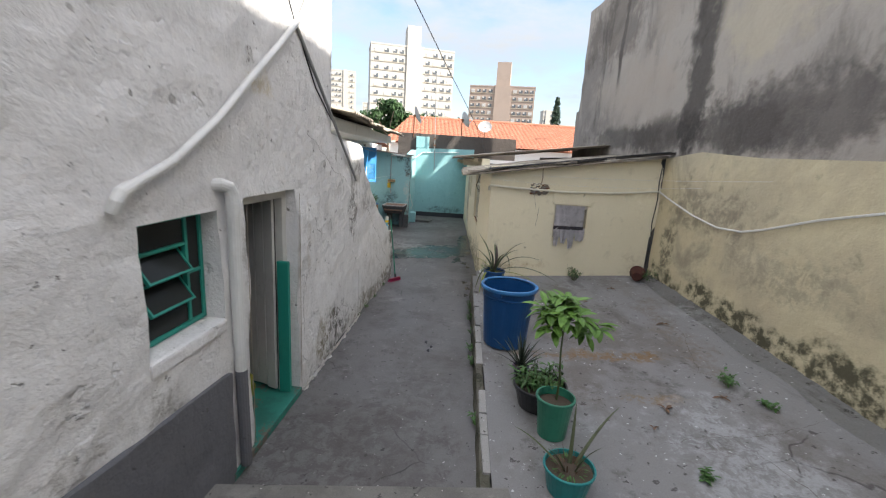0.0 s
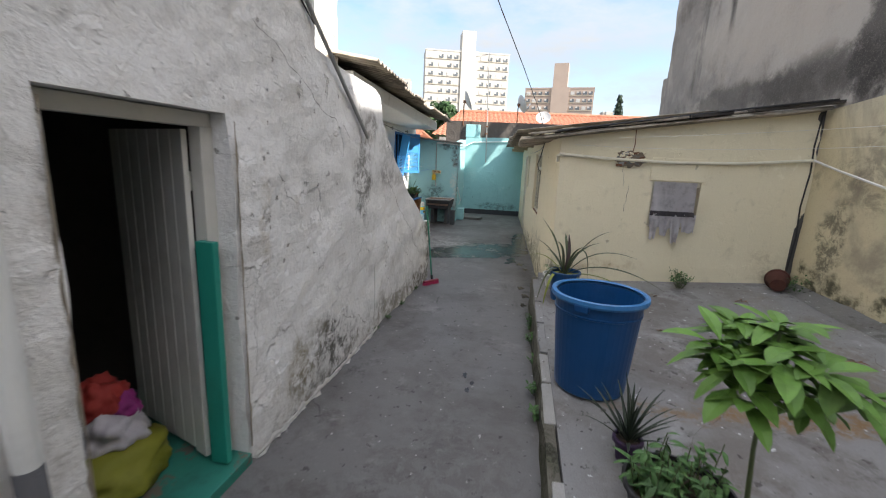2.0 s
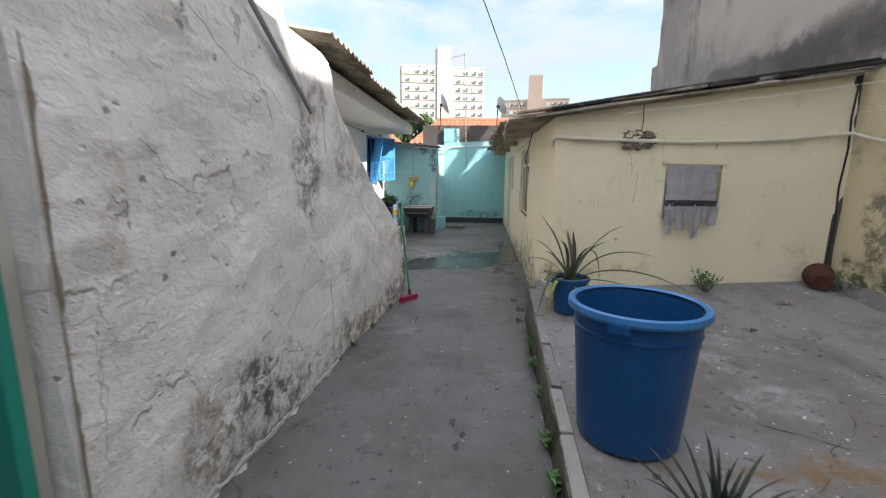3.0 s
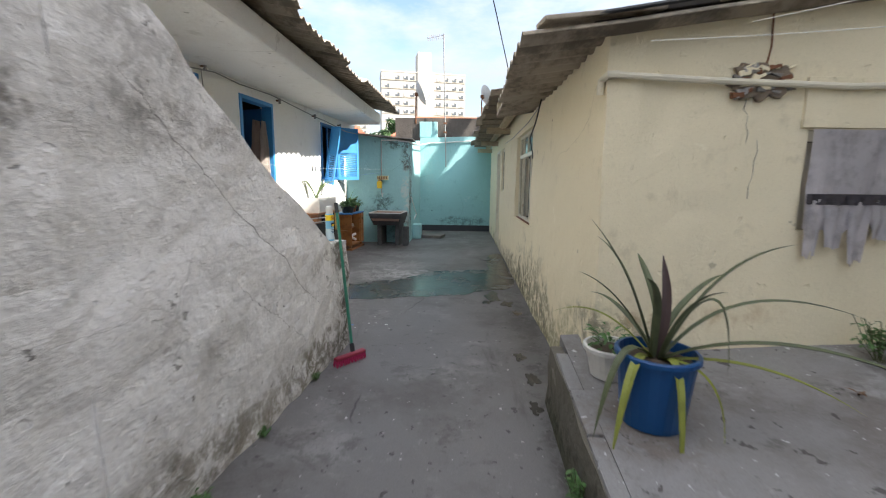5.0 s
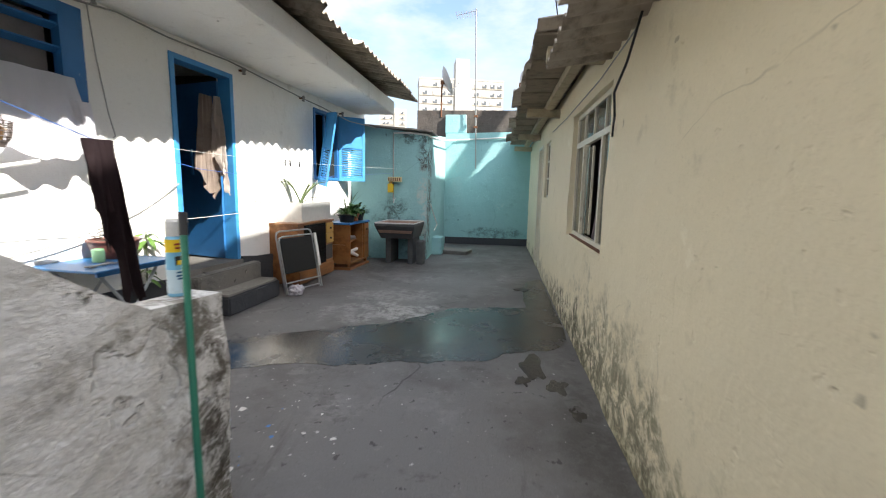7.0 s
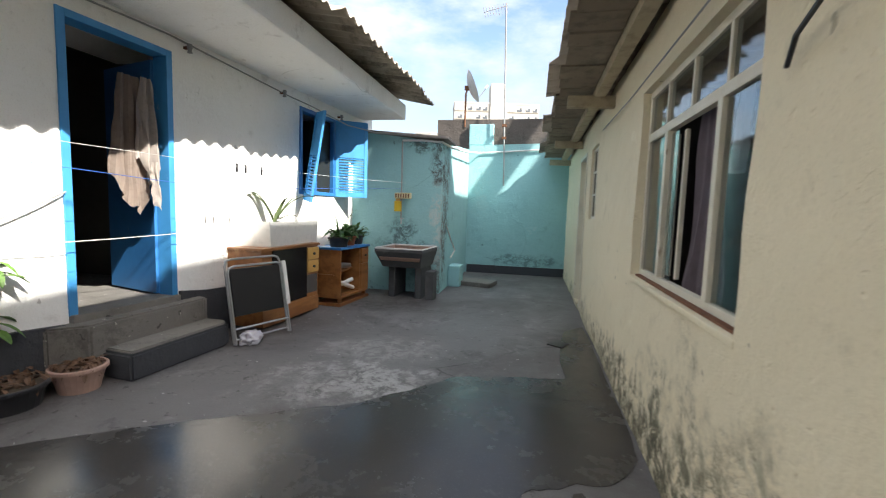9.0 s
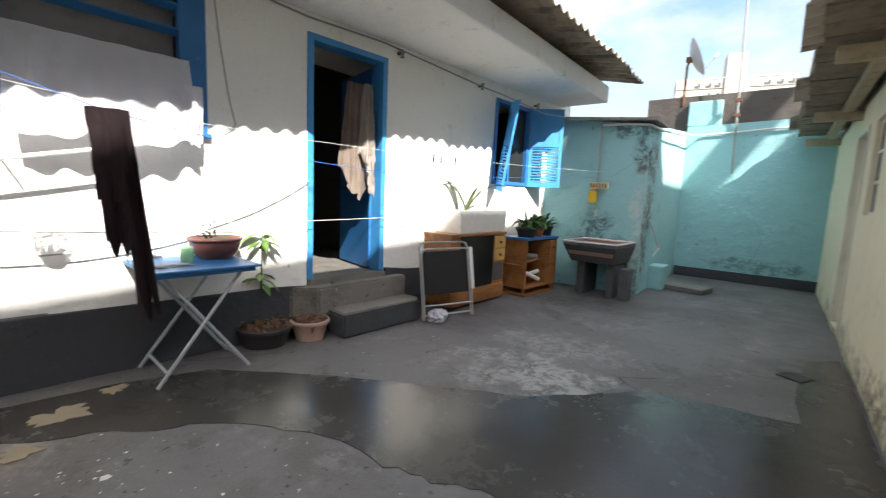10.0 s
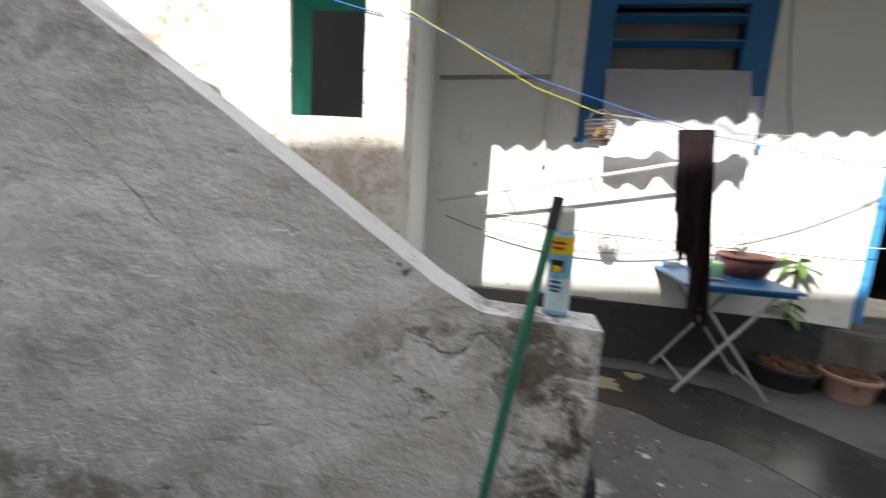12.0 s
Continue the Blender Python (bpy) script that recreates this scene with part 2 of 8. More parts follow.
CREAM = plaster("cream_house_paint", (0.74, 0.665, 0.485), (0.62, 0.545, 0.38), (0.80, 0.735, 0.56), (0.30, 0.28, 0.17), 0.30, 0.16,
                [((1.1, 8.6, 0.08), (0.3, 1.9, 0.32), (0.09, 0.085, 0.06), 0.75), ((1.1, 8.9, 0.30), (0.3, 1.2, 0.35), (0.20, 0.19, 0.13), 0.7), ((1.1, 9.3, 0.10), (0.3, 0.5, 0.40), (0.12, 0.115, 0.08), 0.75), ((1.1, 10.8, 0.06), (0.3, 1.6, 0.24), (0.09, 0.085, 0.06), 0.85), ((1.1, 13.2, 0.1), (0.3, 1.4, 0.2), (0.25, 0.23, 0.18), 0.7),
                 ((1.15, 6.6, 0.55), (0.35, 0.35, 0.14), (0.16, 0.15, 0.12), 0.8), ((1.7, 6.5, 0.62), (0.5, 0.3, 0.10), (0.50, 0.38, 0.22), 0.6), ((3.75, 6.5, 0.75), (0.35, 0.3, 0.25), (0.50, 0.42, 0.28), 0.6),
                 ((1.1, 7.2, 0.15), (0.3, 0.6, 0.35), (0.33, 0.31, 0.18), 0.7)])
AQUA = plaster("aqua_wall_paint", (0.29, 0.51, 0.52), (0.20, 0.37, 0.38), (0.38, 0.57, 0.57), None, 0.3, 0.35,
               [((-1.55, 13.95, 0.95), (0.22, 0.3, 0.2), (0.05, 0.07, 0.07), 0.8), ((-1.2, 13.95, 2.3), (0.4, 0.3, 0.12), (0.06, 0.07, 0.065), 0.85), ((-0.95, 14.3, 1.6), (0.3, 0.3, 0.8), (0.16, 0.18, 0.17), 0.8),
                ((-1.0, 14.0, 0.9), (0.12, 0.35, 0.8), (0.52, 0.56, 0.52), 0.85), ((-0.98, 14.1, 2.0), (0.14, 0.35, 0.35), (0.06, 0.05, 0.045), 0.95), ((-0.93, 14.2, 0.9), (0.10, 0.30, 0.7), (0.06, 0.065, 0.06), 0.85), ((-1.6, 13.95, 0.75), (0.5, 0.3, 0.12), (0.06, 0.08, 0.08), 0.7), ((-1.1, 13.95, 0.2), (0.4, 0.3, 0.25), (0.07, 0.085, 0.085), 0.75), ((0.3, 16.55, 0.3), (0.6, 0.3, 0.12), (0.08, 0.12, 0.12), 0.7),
                ((-0.7, 16.55, 1.9), (0.25, 0.3, 0.7), (0.33, 0.50, 0.50), 0.6)])
REAR_WHITE = plaster("rear_house_paint", (0.74, 0.72, 0.67), (0.55, 0.48, 0.40), (0.55, 0.50, 0.44), None, 0.9, 0.5,
                     [((-1.9, 6.4, 1.15), (0.4, 0.6, 0.5), (0.60, 0.55, 0.48), 0.4), ((-1.9, 6.62, 1.15), (0.4, 0.22, 0.45), (0.30, 0.19, 0.12), 0.4)], 0.9, 0.9)
EAVE_WHITE = plaster("eave_paint", (0.84, 0.83, 0.80), (0.52, 0.48, 0.42), (0.74, 0.72, 0.68), None, 0.3, 0.3)
DARK_BAND = plaster("dark_plinth_paint", (0.055, 0.058, 0.065), (0.09, 0.09, 0.09), (0.12, 0.12, 0.11), None, 0.3, 0.9)
GREY_DADO = plaster("grey_dado_paint", (0.13, 0.13, 0.14), (0.17, 0.16, 0.155), (0.2, 0.19, 0.18), None, 0.3, 0.5)


def old_cement():
    m = Mat("weathered_cement", 0.95, spec=0.15).base((0.36, 0.325, 0.29))
    m.over((0.15, 0.135, 0.125), m.ramp(m.noise(0.34, 6, 0.62, (1, 1, 0.8)), 0.42, 0.58), 0.6)
    m.over((0.47, 0.42, 0.36), m.ramp(m.noise(0.30, 7, 0.65, (1, 1, 1.1), 0.8), 0.50, 0.64), 0.75)
    m.over((0.13, 0.12, 0.11), m.ramp(m.noise(0.9, 8, 0.7, (1, 1, 0.5), 0.6), 0.50, 0.64), 0.6)
    m.over((0.05, 0.045, 0.042), m.ramp(m.noise(1.1, 6, 0.65, (1, 1, 0.12)), 0.56, 0.7), 0.75)
    m.over((0.33, 0.30, 0.27), m.ramp(m.noise(4.0, 6, 0.7), 0.55, 0.7), 0.35)
    for at, size, rgb2, amount in (((4.06, 6.25, 4.4), (0.4, 0.34, 2.4), (0.022, 0.02, 0.019), 0.95), ((4.06, 7.2, 3.0), (0.4, 1.2, 0.35), (0.035, 0.03, 0.028), 0.85), ((4.06, 5.3, 3.0), (0.4, 1.0, 0.42), (0.05, 0.045, 0.04), 0.9), ((4.06, 9.1, 5.0), (0.4, 0.10, 1.6), (0.05, 0.045, 0.042), 0.85),
                                   ((4.06, 5.0, 4.55), (0.4, 1.0, 0.8), (0.44, 0.39, 0.30), 0.9), ((4.06, 3.0, 4.6), (0.4, 1.3, 0.9), (0.44, 0.40, 0.31), 0.85), ((4.06, 4.2, 3.1), (0.4, 1.8, 0.5), (0.09, 0.08, 0.075), 0.9), ((4.06, 8.0, 3.9), (0.4, 1.3, 0.6), (0.36, 0.31, 0.27), 0.85), ((4.06, 9.6, 4.0), (0.4, 0.9, 0.5), (0.34, 0.30, 0.26), 0.8), ((4.06, 7.4, 5.2), (0.4, 0.5, 0.9), (0.33, 0.29, 0.25), 0.8),
                                   ((4.06, 2.4, 3.4), (0.4, 1.2, 0.9), (0.10, 0.09, 0.085), 0.8), ((4.06, 9.8, 5.4), (0.4, 1.6, 0.9), (0.11, 0.095, 0.085), 0.8), ((4.06, 8.2, 3.8), (0.4, 1.4, 0.7), (0.36, 0.32, 0.28), 0.7),
                                   ((4.06, 8.5, 3.0), (0.4, 2.2, 0.25), (0.06, 0.055, 0.05), 0.8)):
        m.over(rgb2, m.blot(at, size, 0.42, 1.6, True), amount * 0.8)
    m.over((0.30, 0.27, 0.24), m.ramp(m.noise(60, 4, 0.7), 0.5, 0.72), 0.3)
    m.bump(m.noise(30, 5, 0.7), 0.6, 0.010)
    m.bump(m.noise(3.0, 6, 0.65), 0.6, 0.04)
    return m.m


def cream_old():
    m = Mat("old_cream_render", 0.95, spec=0.15).base((0.56, 0.49, 0.33))
    m.over((0.42, 0.36, 0.26), m.ramp(m.noise(0.8, 6, 0.65), 0.45, 0.62), 0.6)
    m.over((0.24, 0.21, 0.17), m.ramp(m.noise(0.6, 7, 0.68, (1, 1, 0.7), 0.8), 0.55, 0.68), 0.7)
    m.over((0.12, 0.11, 0.085), m.ramp(m.noise(2.4, 7, 0.7), 0.62, 0.72), 0.45)
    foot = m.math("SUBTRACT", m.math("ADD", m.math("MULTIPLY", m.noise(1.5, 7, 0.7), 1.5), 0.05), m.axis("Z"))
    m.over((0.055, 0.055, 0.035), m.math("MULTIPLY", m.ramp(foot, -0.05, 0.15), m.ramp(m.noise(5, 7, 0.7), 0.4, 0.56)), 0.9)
    m.over((0.13, 0.115, 0.10), m.blot((4.0, 5.4, 1.9), (0.4, 1.2, 0.35), 0.6, 2.0), 0.55)
    m.over((0.10, 0.095, 0.075), m.blot((4.0, 6.25, 1.1), (0.4, 0.2, 0.6), 0.6, 2.5), 0.8)
    m.over((0.22, 0.20, 0.16), m.blot((4.0, 4.0, 1.3), (0.4, 1.2, 0.35), 0.6, 2.0), 0.5)
    m.over((0.14, 0.12, 0.10), m.ramp(m.noise(70, 4, 0.75), 0.52, 0.75), 0.3)
    m.bump(m.noise(26, 5, 0.7), 0.6, 0.010)
    m.bump(m.noise(4.0, 6, 0.65), 0.6, 0.03)
    return m.m


def concrete(name, rgb, stain, light, rough=(0.55, 0.9), blots=()):
    m = Mat(name, 0.8, spec=0.35).base(rgb)
    m.over(stain, m.ramp(m.noise(0.7, 8, 0.7, distort=0.2), 0.46, 0.62), 0.75)
    m.over(light, m.ramp(m.noise(1.1, 9, 0.72, distort=0.15), 0.54, 0.68), 0.5)
    m.over(tuple(c * 0.75 for c in stain), m.ramp(m.noise(0.9, 6, 0.7, (2.6, 0.5, 1), 0.4), 0.58, 0.70), 0.6)
    m.over(tuple(c * 0.5 for c in stain), m.ramp(m.noise(4.0, 7, 0.7), 0.62, 0.74), 0.5)
    m.over(tuple(c * 0.3 for c in stain), m.cracks(0.42, 0.0032), 0.8)
    m.over(tuple(min(1, c * 2.0) for c in light), m.ramp(m.noise(23, 2, 0.5), 0.71, 0.73), 0.6)
    m.over(tuple(c * 0.3 for c in stain), m.ramp(m.noise(13, 3, 0.6), 0.65, 0.68), 0.75)
    m.over(tuple(c * 0.6 for c in stain), m.ramp(m.noise(2.2, 8, 0.75, distort=0.2), 0.56, 0.64), 0.5)
    m.over(light, m.ramp(m.noise(7.0, 8, 0.75), 0.60, 0.68), 0.4)
    for at, size, rgb2, amount in blots:
        m.over(rgb2, m.blot(at, size), amount)
    grain = m.noise(110, 4, 0.75)
    m.over(tuple(min(0.8, c * 1.2) for c in light), m.ramp(grain, 0.55, 0.75), 0.3)
    m.over(tuple(c * 0.6 for c in stain), m.ramp(grain, 0.48, 0.3), 0.35)
    m.rough(m.noise(1.6, 5, 0.6), *rough)
    m.bump(grain, 0.4, 0.003)
    m.bump(m.noise(40, 4, 0.7), 0.35, 0.005)
    m.bump(m.noise(5, 5, 0.65), 0.3, 0.015)
    return m.m


FLOOR = concrete("burnished_cement", (0.130, 0.124, 0.122), (0.074, 0.066, 0.062), (0.26, 0.25, 0.245), (0.36, 0.8),
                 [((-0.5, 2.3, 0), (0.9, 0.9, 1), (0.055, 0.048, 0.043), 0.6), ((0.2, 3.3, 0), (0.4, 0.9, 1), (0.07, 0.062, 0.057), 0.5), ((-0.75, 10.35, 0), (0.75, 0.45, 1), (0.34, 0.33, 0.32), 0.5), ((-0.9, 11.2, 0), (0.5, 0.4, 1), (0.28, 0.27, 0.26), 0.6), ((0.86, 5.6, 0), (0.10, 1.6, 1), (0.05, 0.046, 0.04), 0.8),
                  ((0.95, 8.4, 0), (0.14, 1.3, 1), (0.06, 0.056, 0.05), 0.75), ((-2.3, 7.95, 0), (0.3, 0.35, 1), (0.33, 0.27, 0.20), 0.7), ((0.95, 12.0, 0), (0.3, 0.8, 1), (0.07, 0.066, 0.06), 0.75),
                  ((-0.6, 7.6, 0), (0.5, 0.3, 1), (0.12, 0.115, 0.11), 0.5), ((0.25, 4.45, 0), (0.06, 0.22, 1), (0.07, 0.065, 0.06), 0.7), ((-1.35, 7.85, 0), (0.09, 0.08, 1), (0.55, 0.54, 0.52), 0.8), ((-0.6, 10.5, 0), (0.5, 0.35, 1), (0.42, 0.41, 0.39), 0.4), ((-1.6, 13.0, 0), (0.5, 0.5, 1), (0.06, 0.055, 0.05), 0.7), ((-1.2, 12.9, 0), (0.6, 0.35, 1), (0.055, 0.05, 0.045), 0.7)])
PATIO = concrete("pale_cement", (0.20, 0.195, 0.195), (0.115, 0.10, 0.09), (0.34, 0.345, 0.35), (0.6, 0.95),
                 [((2.3, 3.9, 0.3), (0.9, 0.12, 1), (0.17, 0.10, 0.04), 0.9), ((2.5, 3.1, 0.3), (0.35, 0.10, 1), (0.17, 0.11, 0.05), 0.8), ((2.9, 2.2, 0.2), (0.6, 0.9, 1), (0.42, 0.43, 0.45), 0.45), ((1.6, 3.2, 0.2), (0.5, 0.25, 1), (0.12, 0.10, 0.085), 0.5), ((3.4, 4.6, 0.4), (0.25, 1.5, 1), (0.15, 0.125, 0.105), 0.7),
                  ((1.0, 4.4, 0.2), (0.4, 0.4, 1), (0.12, 0.11, 0.10), 0.5), ((1.15, 5.85, 0.35), (0.3, 0.3, 1), (0.13, 0.105, 0.085), 0.6)])
CEMENT = old_cement()
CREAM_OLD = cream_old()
STEP = concrete("step_cement", (0.175, 0.165, 0.15), (0.10, 0.095, 0.085), (0.29, 0.28, 0.25))
KERB_WHITE = concrete("limewashed_kerb", (0.30, 0.29, 0.28), (0.14, 0.125, 0.10), (0.56, 0.55, 0.53), (0.8, 0.95))


def wet_cement():
    m = Mat("wet_cement", 0.12, spec=0.32).base((0.050, 0.045, 0.040))
    m.over((0.034, 0.033, 0.032), m.ramp(m.noise(1.5, 7, 0.7), 0.35, 0.75), 0.8)
    m.over((0.10, 0.095, 0.085), m.ramp(m.noise(5, 6, 0.7), 0.58, 0.7), 0.5)
    m.rough(m.ramp(m.noise(2.0, 7, 0.7), 0.25, 0.85), 0.10, 0.42)
    m.over((0.15, 0.145, 0.135), m.ramp(m.noise(90, 4, 0.7), 0.55, 0.75), 0.3)
    m.bump(m.noise(34, 4, 0.7), 0.22, 0.005)
    return m.m


WET = wet_cement()


def fibre_sheet():
    m = Mat("aged_fibre_cement", 0.95, spec=0.15).base((0.39, 0.34, 0.275))
    m.over((0.10, 0.085, 0.07), m.ramp(m.noise(2.0, 7, 0.7), 0.45, 0.62), 0.75)
    m.over((0.30, 0.28, 0.24), m.ramp(m.noise(5.5, 7, 0.7), 0.6, 0.7), 0.5)
    m.bump(m.noise(40, 5, 0.7), 0.5, 0.004)
    return m.m


SHEET = fibre_sheet()


def gloss_paint(name, rgb, worn, amount=0.5, rough=0.45):
    m = Mat(name, rough, spec=0.4).base(rgb)
    m.over(tuple(c * 0.7 for c in rgb), m.ramp(m.noise(3.0, 6, 0.65), 0.45, 0.7), 0.5)
    m.over(worn, m.ramp(m.noise(11.0, 7, 0.72, (1, 1, 0.4)), 0.66, 0.70), amount)
    m.bump(m.noise(22, 5, 0.7, (1, 1, 0.3)), 0.25, 0.004)
    return m.m


BLUE = gloss_paint("blue_gloss_paint", (0.028, 0.15, 0.38), (0.30, 0.40, 0.52))
BLUE_LIGHT = gloss_paint("sky_blue_paint", (0.055, 0.27, 0.58), (0.4, 0.5, 0.6))
TEAL = gloss_paint("teal_gloss_paint", (0.02, 0.24, 0.185), (0.22, 0.30, 0.27))
TEAL_FLOOR = Mat("worn_teal_floor_paint", 0.5).base((0.025, 0.17, 0.13))
TEAL_FLOOR.over((0.02, 0.10, 0.08), TEAL_FLOOR.ramp(TEAL_FLOOR.noise(3.0, 7, 0.7), 0.45, 0.62), 0.7)
TEAL_FLOOR.over((0.12, 0.095, 0.075), TEAL_FLOOR.ramp(TEAL_FLOOR.noise(3.4, 9, 0.75), 0.53, 0.57), 0.95)
TEAL_FLOOR.bump(TEAL_FLOOR.noise(20, 5, 0.7), 0.3, 0.004)
TEAL_FLOOR = TEAL_FLOOR.m
DOOR_GRIMY = gloss_paint("grimy_door_paint", (0.56, 0.55, 0.51), (0.10, 0.08, 0.06), 0.9)
DOOR_WHITE = gloss_paint("old_white_door_paint", (0.52, 0.51, 0.47), (0.22, 0.18, 0.14), 0.8)
FRAME_CREAM = gloss_paint("cream_window_paint", (0.66, 0.62, 0.50), (0.36, 0.27, 0.18), 0.7)
PVC = gloss_paint("white_pvc_pipe", (0.66, 0.655, 0.63), (0.42, 0.38, 0.32), 0.5, 0.4)


def plain(name, rgb, rough=0.6, metal=0.0, speckle=0.25, scale=14.0, spec=0.4):
    m = Mat(name, rough, metal, spec).base(rgb)
    m.over(tuple(c * 0.55 for c in rgb), m.ramp(m.noise(scale, 6, 0.68), 0.45, 0.7), speckle)
    m.over(tuple(min(1, c * 1.35 + 0.02) for c in rgb), m.ramp(m.noise(scale * 0.3, 5, 0.6), 0.55, 0.75), speckle)
    m.bump(m.noise(scale * 3, 4, 0.6), 0.12, 0.003)
    return m.m


# near-black colour that puts the shade of unlit rooms into their surfaces
SHADE_PAINT = plain("unlit_shade_paint", (0.075, 0.07, 0.065), 0.9)
GLASS = bpy.data.materials.new("window_glass")
GLASS.use_nodes = True
gb = GLASS.node_tree.nodes["Principled BSDF"]
gb.inputs["Base Color"].default_value = (0.75, 0.8, 0.8, 1)
gb.inputs["Roughness"].default_value = 0.04
gb.inputs["Specular IOR Level"].default_value = 0.3
gb.inputs["Transmission Weight"].default_value = 1.0
gb.inputs["IOR"].default_value = 1.45


# ---- mesh helpers ----
def done(bm, name, mat, smooth=False):
    me = bpy.data.meshes.new(name)
    bmesh.ops.recalc_face_normals(bm, faces=bm.faces)
    bm.to_mesh(me)
    bm.free()
    for one in (mat if isinstance(mat, (list, tuple)) else (mat,)):
        me.materials.append(one)
    if smooth:
        for p in me.polygons:
            p.use_smooth = True
    return me


def part(name, bm, mat, parent=None, label="", smooth=False):
    ob = new(name, done(bm, name, mat, smooth))
    ob.parent = parent
    if label:
        ob["label"] = label
    return ob


def thing(name, label, category, at=(0, 0, 0), turn=0.0, group="", kind=""):
    ob = new(name)
    ob.empty_display_size = 0.1
    ob.matrix_basis = pose(*at, 0, 0, turn)
    return tagged(ob, label, category, group, kind)


def box(bm, lo, hi, m=None, bevel=0.0):
    """An axis-aligned box from corner lo to corner hi, moved by m."""
    c = [(a + b) / 2 for a, b in zip(lo, hi)]
    s = [abs(b - a) for a, b in zip(lo, hi)]
    mat = Matrix.Translation(c) @ Matrix.Diagonal((*s, 1))
    vs = bmesh.ops.create_cube(bm, size=1.0, matrix=mat)["verts"]
    if bevel:
        es = list({e for v in vs for e in v.link_edges})
        r = bmesh.ops.bevel(bm, geom=es, offset=bevel, segments=2, affect="EDGES", profile=0.6)
        vs = list({v for f in r["faces"] for v in f.verts} | {v for v in vs if v.is_valid})
    if m is not None:
        bmesh.ops.transform(bm, matrix=m, verts=vs)
    return vs


def boxed(lo, hi, m=None, bevel=0.0):
    bm = bmesh.new()
    box(bm, lo, hi, m, bevel)
    return bm


def tube(bm, pts, r, seg=8, r2=None, caps=True):
    """A round bar along pts; r2: radius at its end."""
    pts = [Vector(p) for p in pts]
    rings = []
    side = None
    for i, p in enumerate(pts):
        d = (pts[min(i + 1, len(pts) - 1)] - pts[max(i - 1, 0)]).normalized()
        if side is None:
            side = d.orthogonal().normalized()
        side = (side - d * side.dot(d)).normalized()
        up = d.cross(side)
        k = i / max(1, len(pts) - 1)
        rr = r if r2 is None else r + (r2 - r) * k
        rings.append([bm.verts.new(p + (side * math.cos(a) + up * math.sin(a)) * rr) for a in (2 * math.pi * j / seg for j in range(seg))])
    for a, b in zip(rings, rings[1:]):
        for j in range(seg):
            bm.faces.new((a[j], a[(j + 1) % seg], b[(j + 1) % seg], b[j]))
    if caps:
        bm.faces.new(rings[0][::-1])
        bm.faces.new(rings[-1])
    return bm


def tubed(pts, r, seg=8, r2=None):
    return tube(bmesh.new(), pts, r, seg, r2)


def lathe(profile, seg=28, wobble=0.0):
    """A turned body from (radius, height) pairs."""
    bm = bmesh.new()
    rings = []
    for r, z in profile:
        if r <= 1e-5:
            rings.append([bm.verts.new((0, 0, z))])
        else:
            rings.append([bm.verts.new(((r + wobble * math.sin(3 * a + z * 9)) * math.cos(a), (r + wobble * math.cos(2 * a)) * math.sin(a), z))
                          for a in (2 * math.pi * j / seg for j in range(seg))])
    for a, b in zip(rings, rings[1:]):
        for j in range(seg):
            k = (j + 1) % seg
            if len(a) == 1 and len(b) > 1:
                bm.faces.new((a[0], b[k], b[j]))
            elif len(b) == 1 and len(a) > 1:
                bm.faces.new((a[j], a[k], b[0]))
            elif len(a) > 1:
                bm.faces.new((a[j], a[k], b[k], b[j]))
    return bm


def slab(bm, outline, z0, z1):
    """A flat body with the given (x, y) outline."""
    lo = [bm.verts.new((x, y, z0)) for x, y in outline]
    hi = [bm.verts.new((x, y, z1)) for x, y in outline]
    n = len(outline)
    bm.faces.new(hi)
    bm.faces.new(lo[::-1])
    for i in range(n):
        bm.faces.new((lo[i], lo[(i + 1) % n], hi[(i + 1) % n], hi[i]))
    return bm


def breaks(values, lo, hi, step):
    """Sorted stops from lo to hi, through all values, no further apart than step."""
    vs = sorted({round(v, 4) for v in (*values, lo, hi) if lo <= v <= hi})
    out = [vs[0]]
    for v in vs[1:]:
        k = max(1, math.ceil((v - out[-1]) / step))
        a = out[-1]
        out += [a + (v - a) * i / k for i in range(1, k + 1)]
    return out


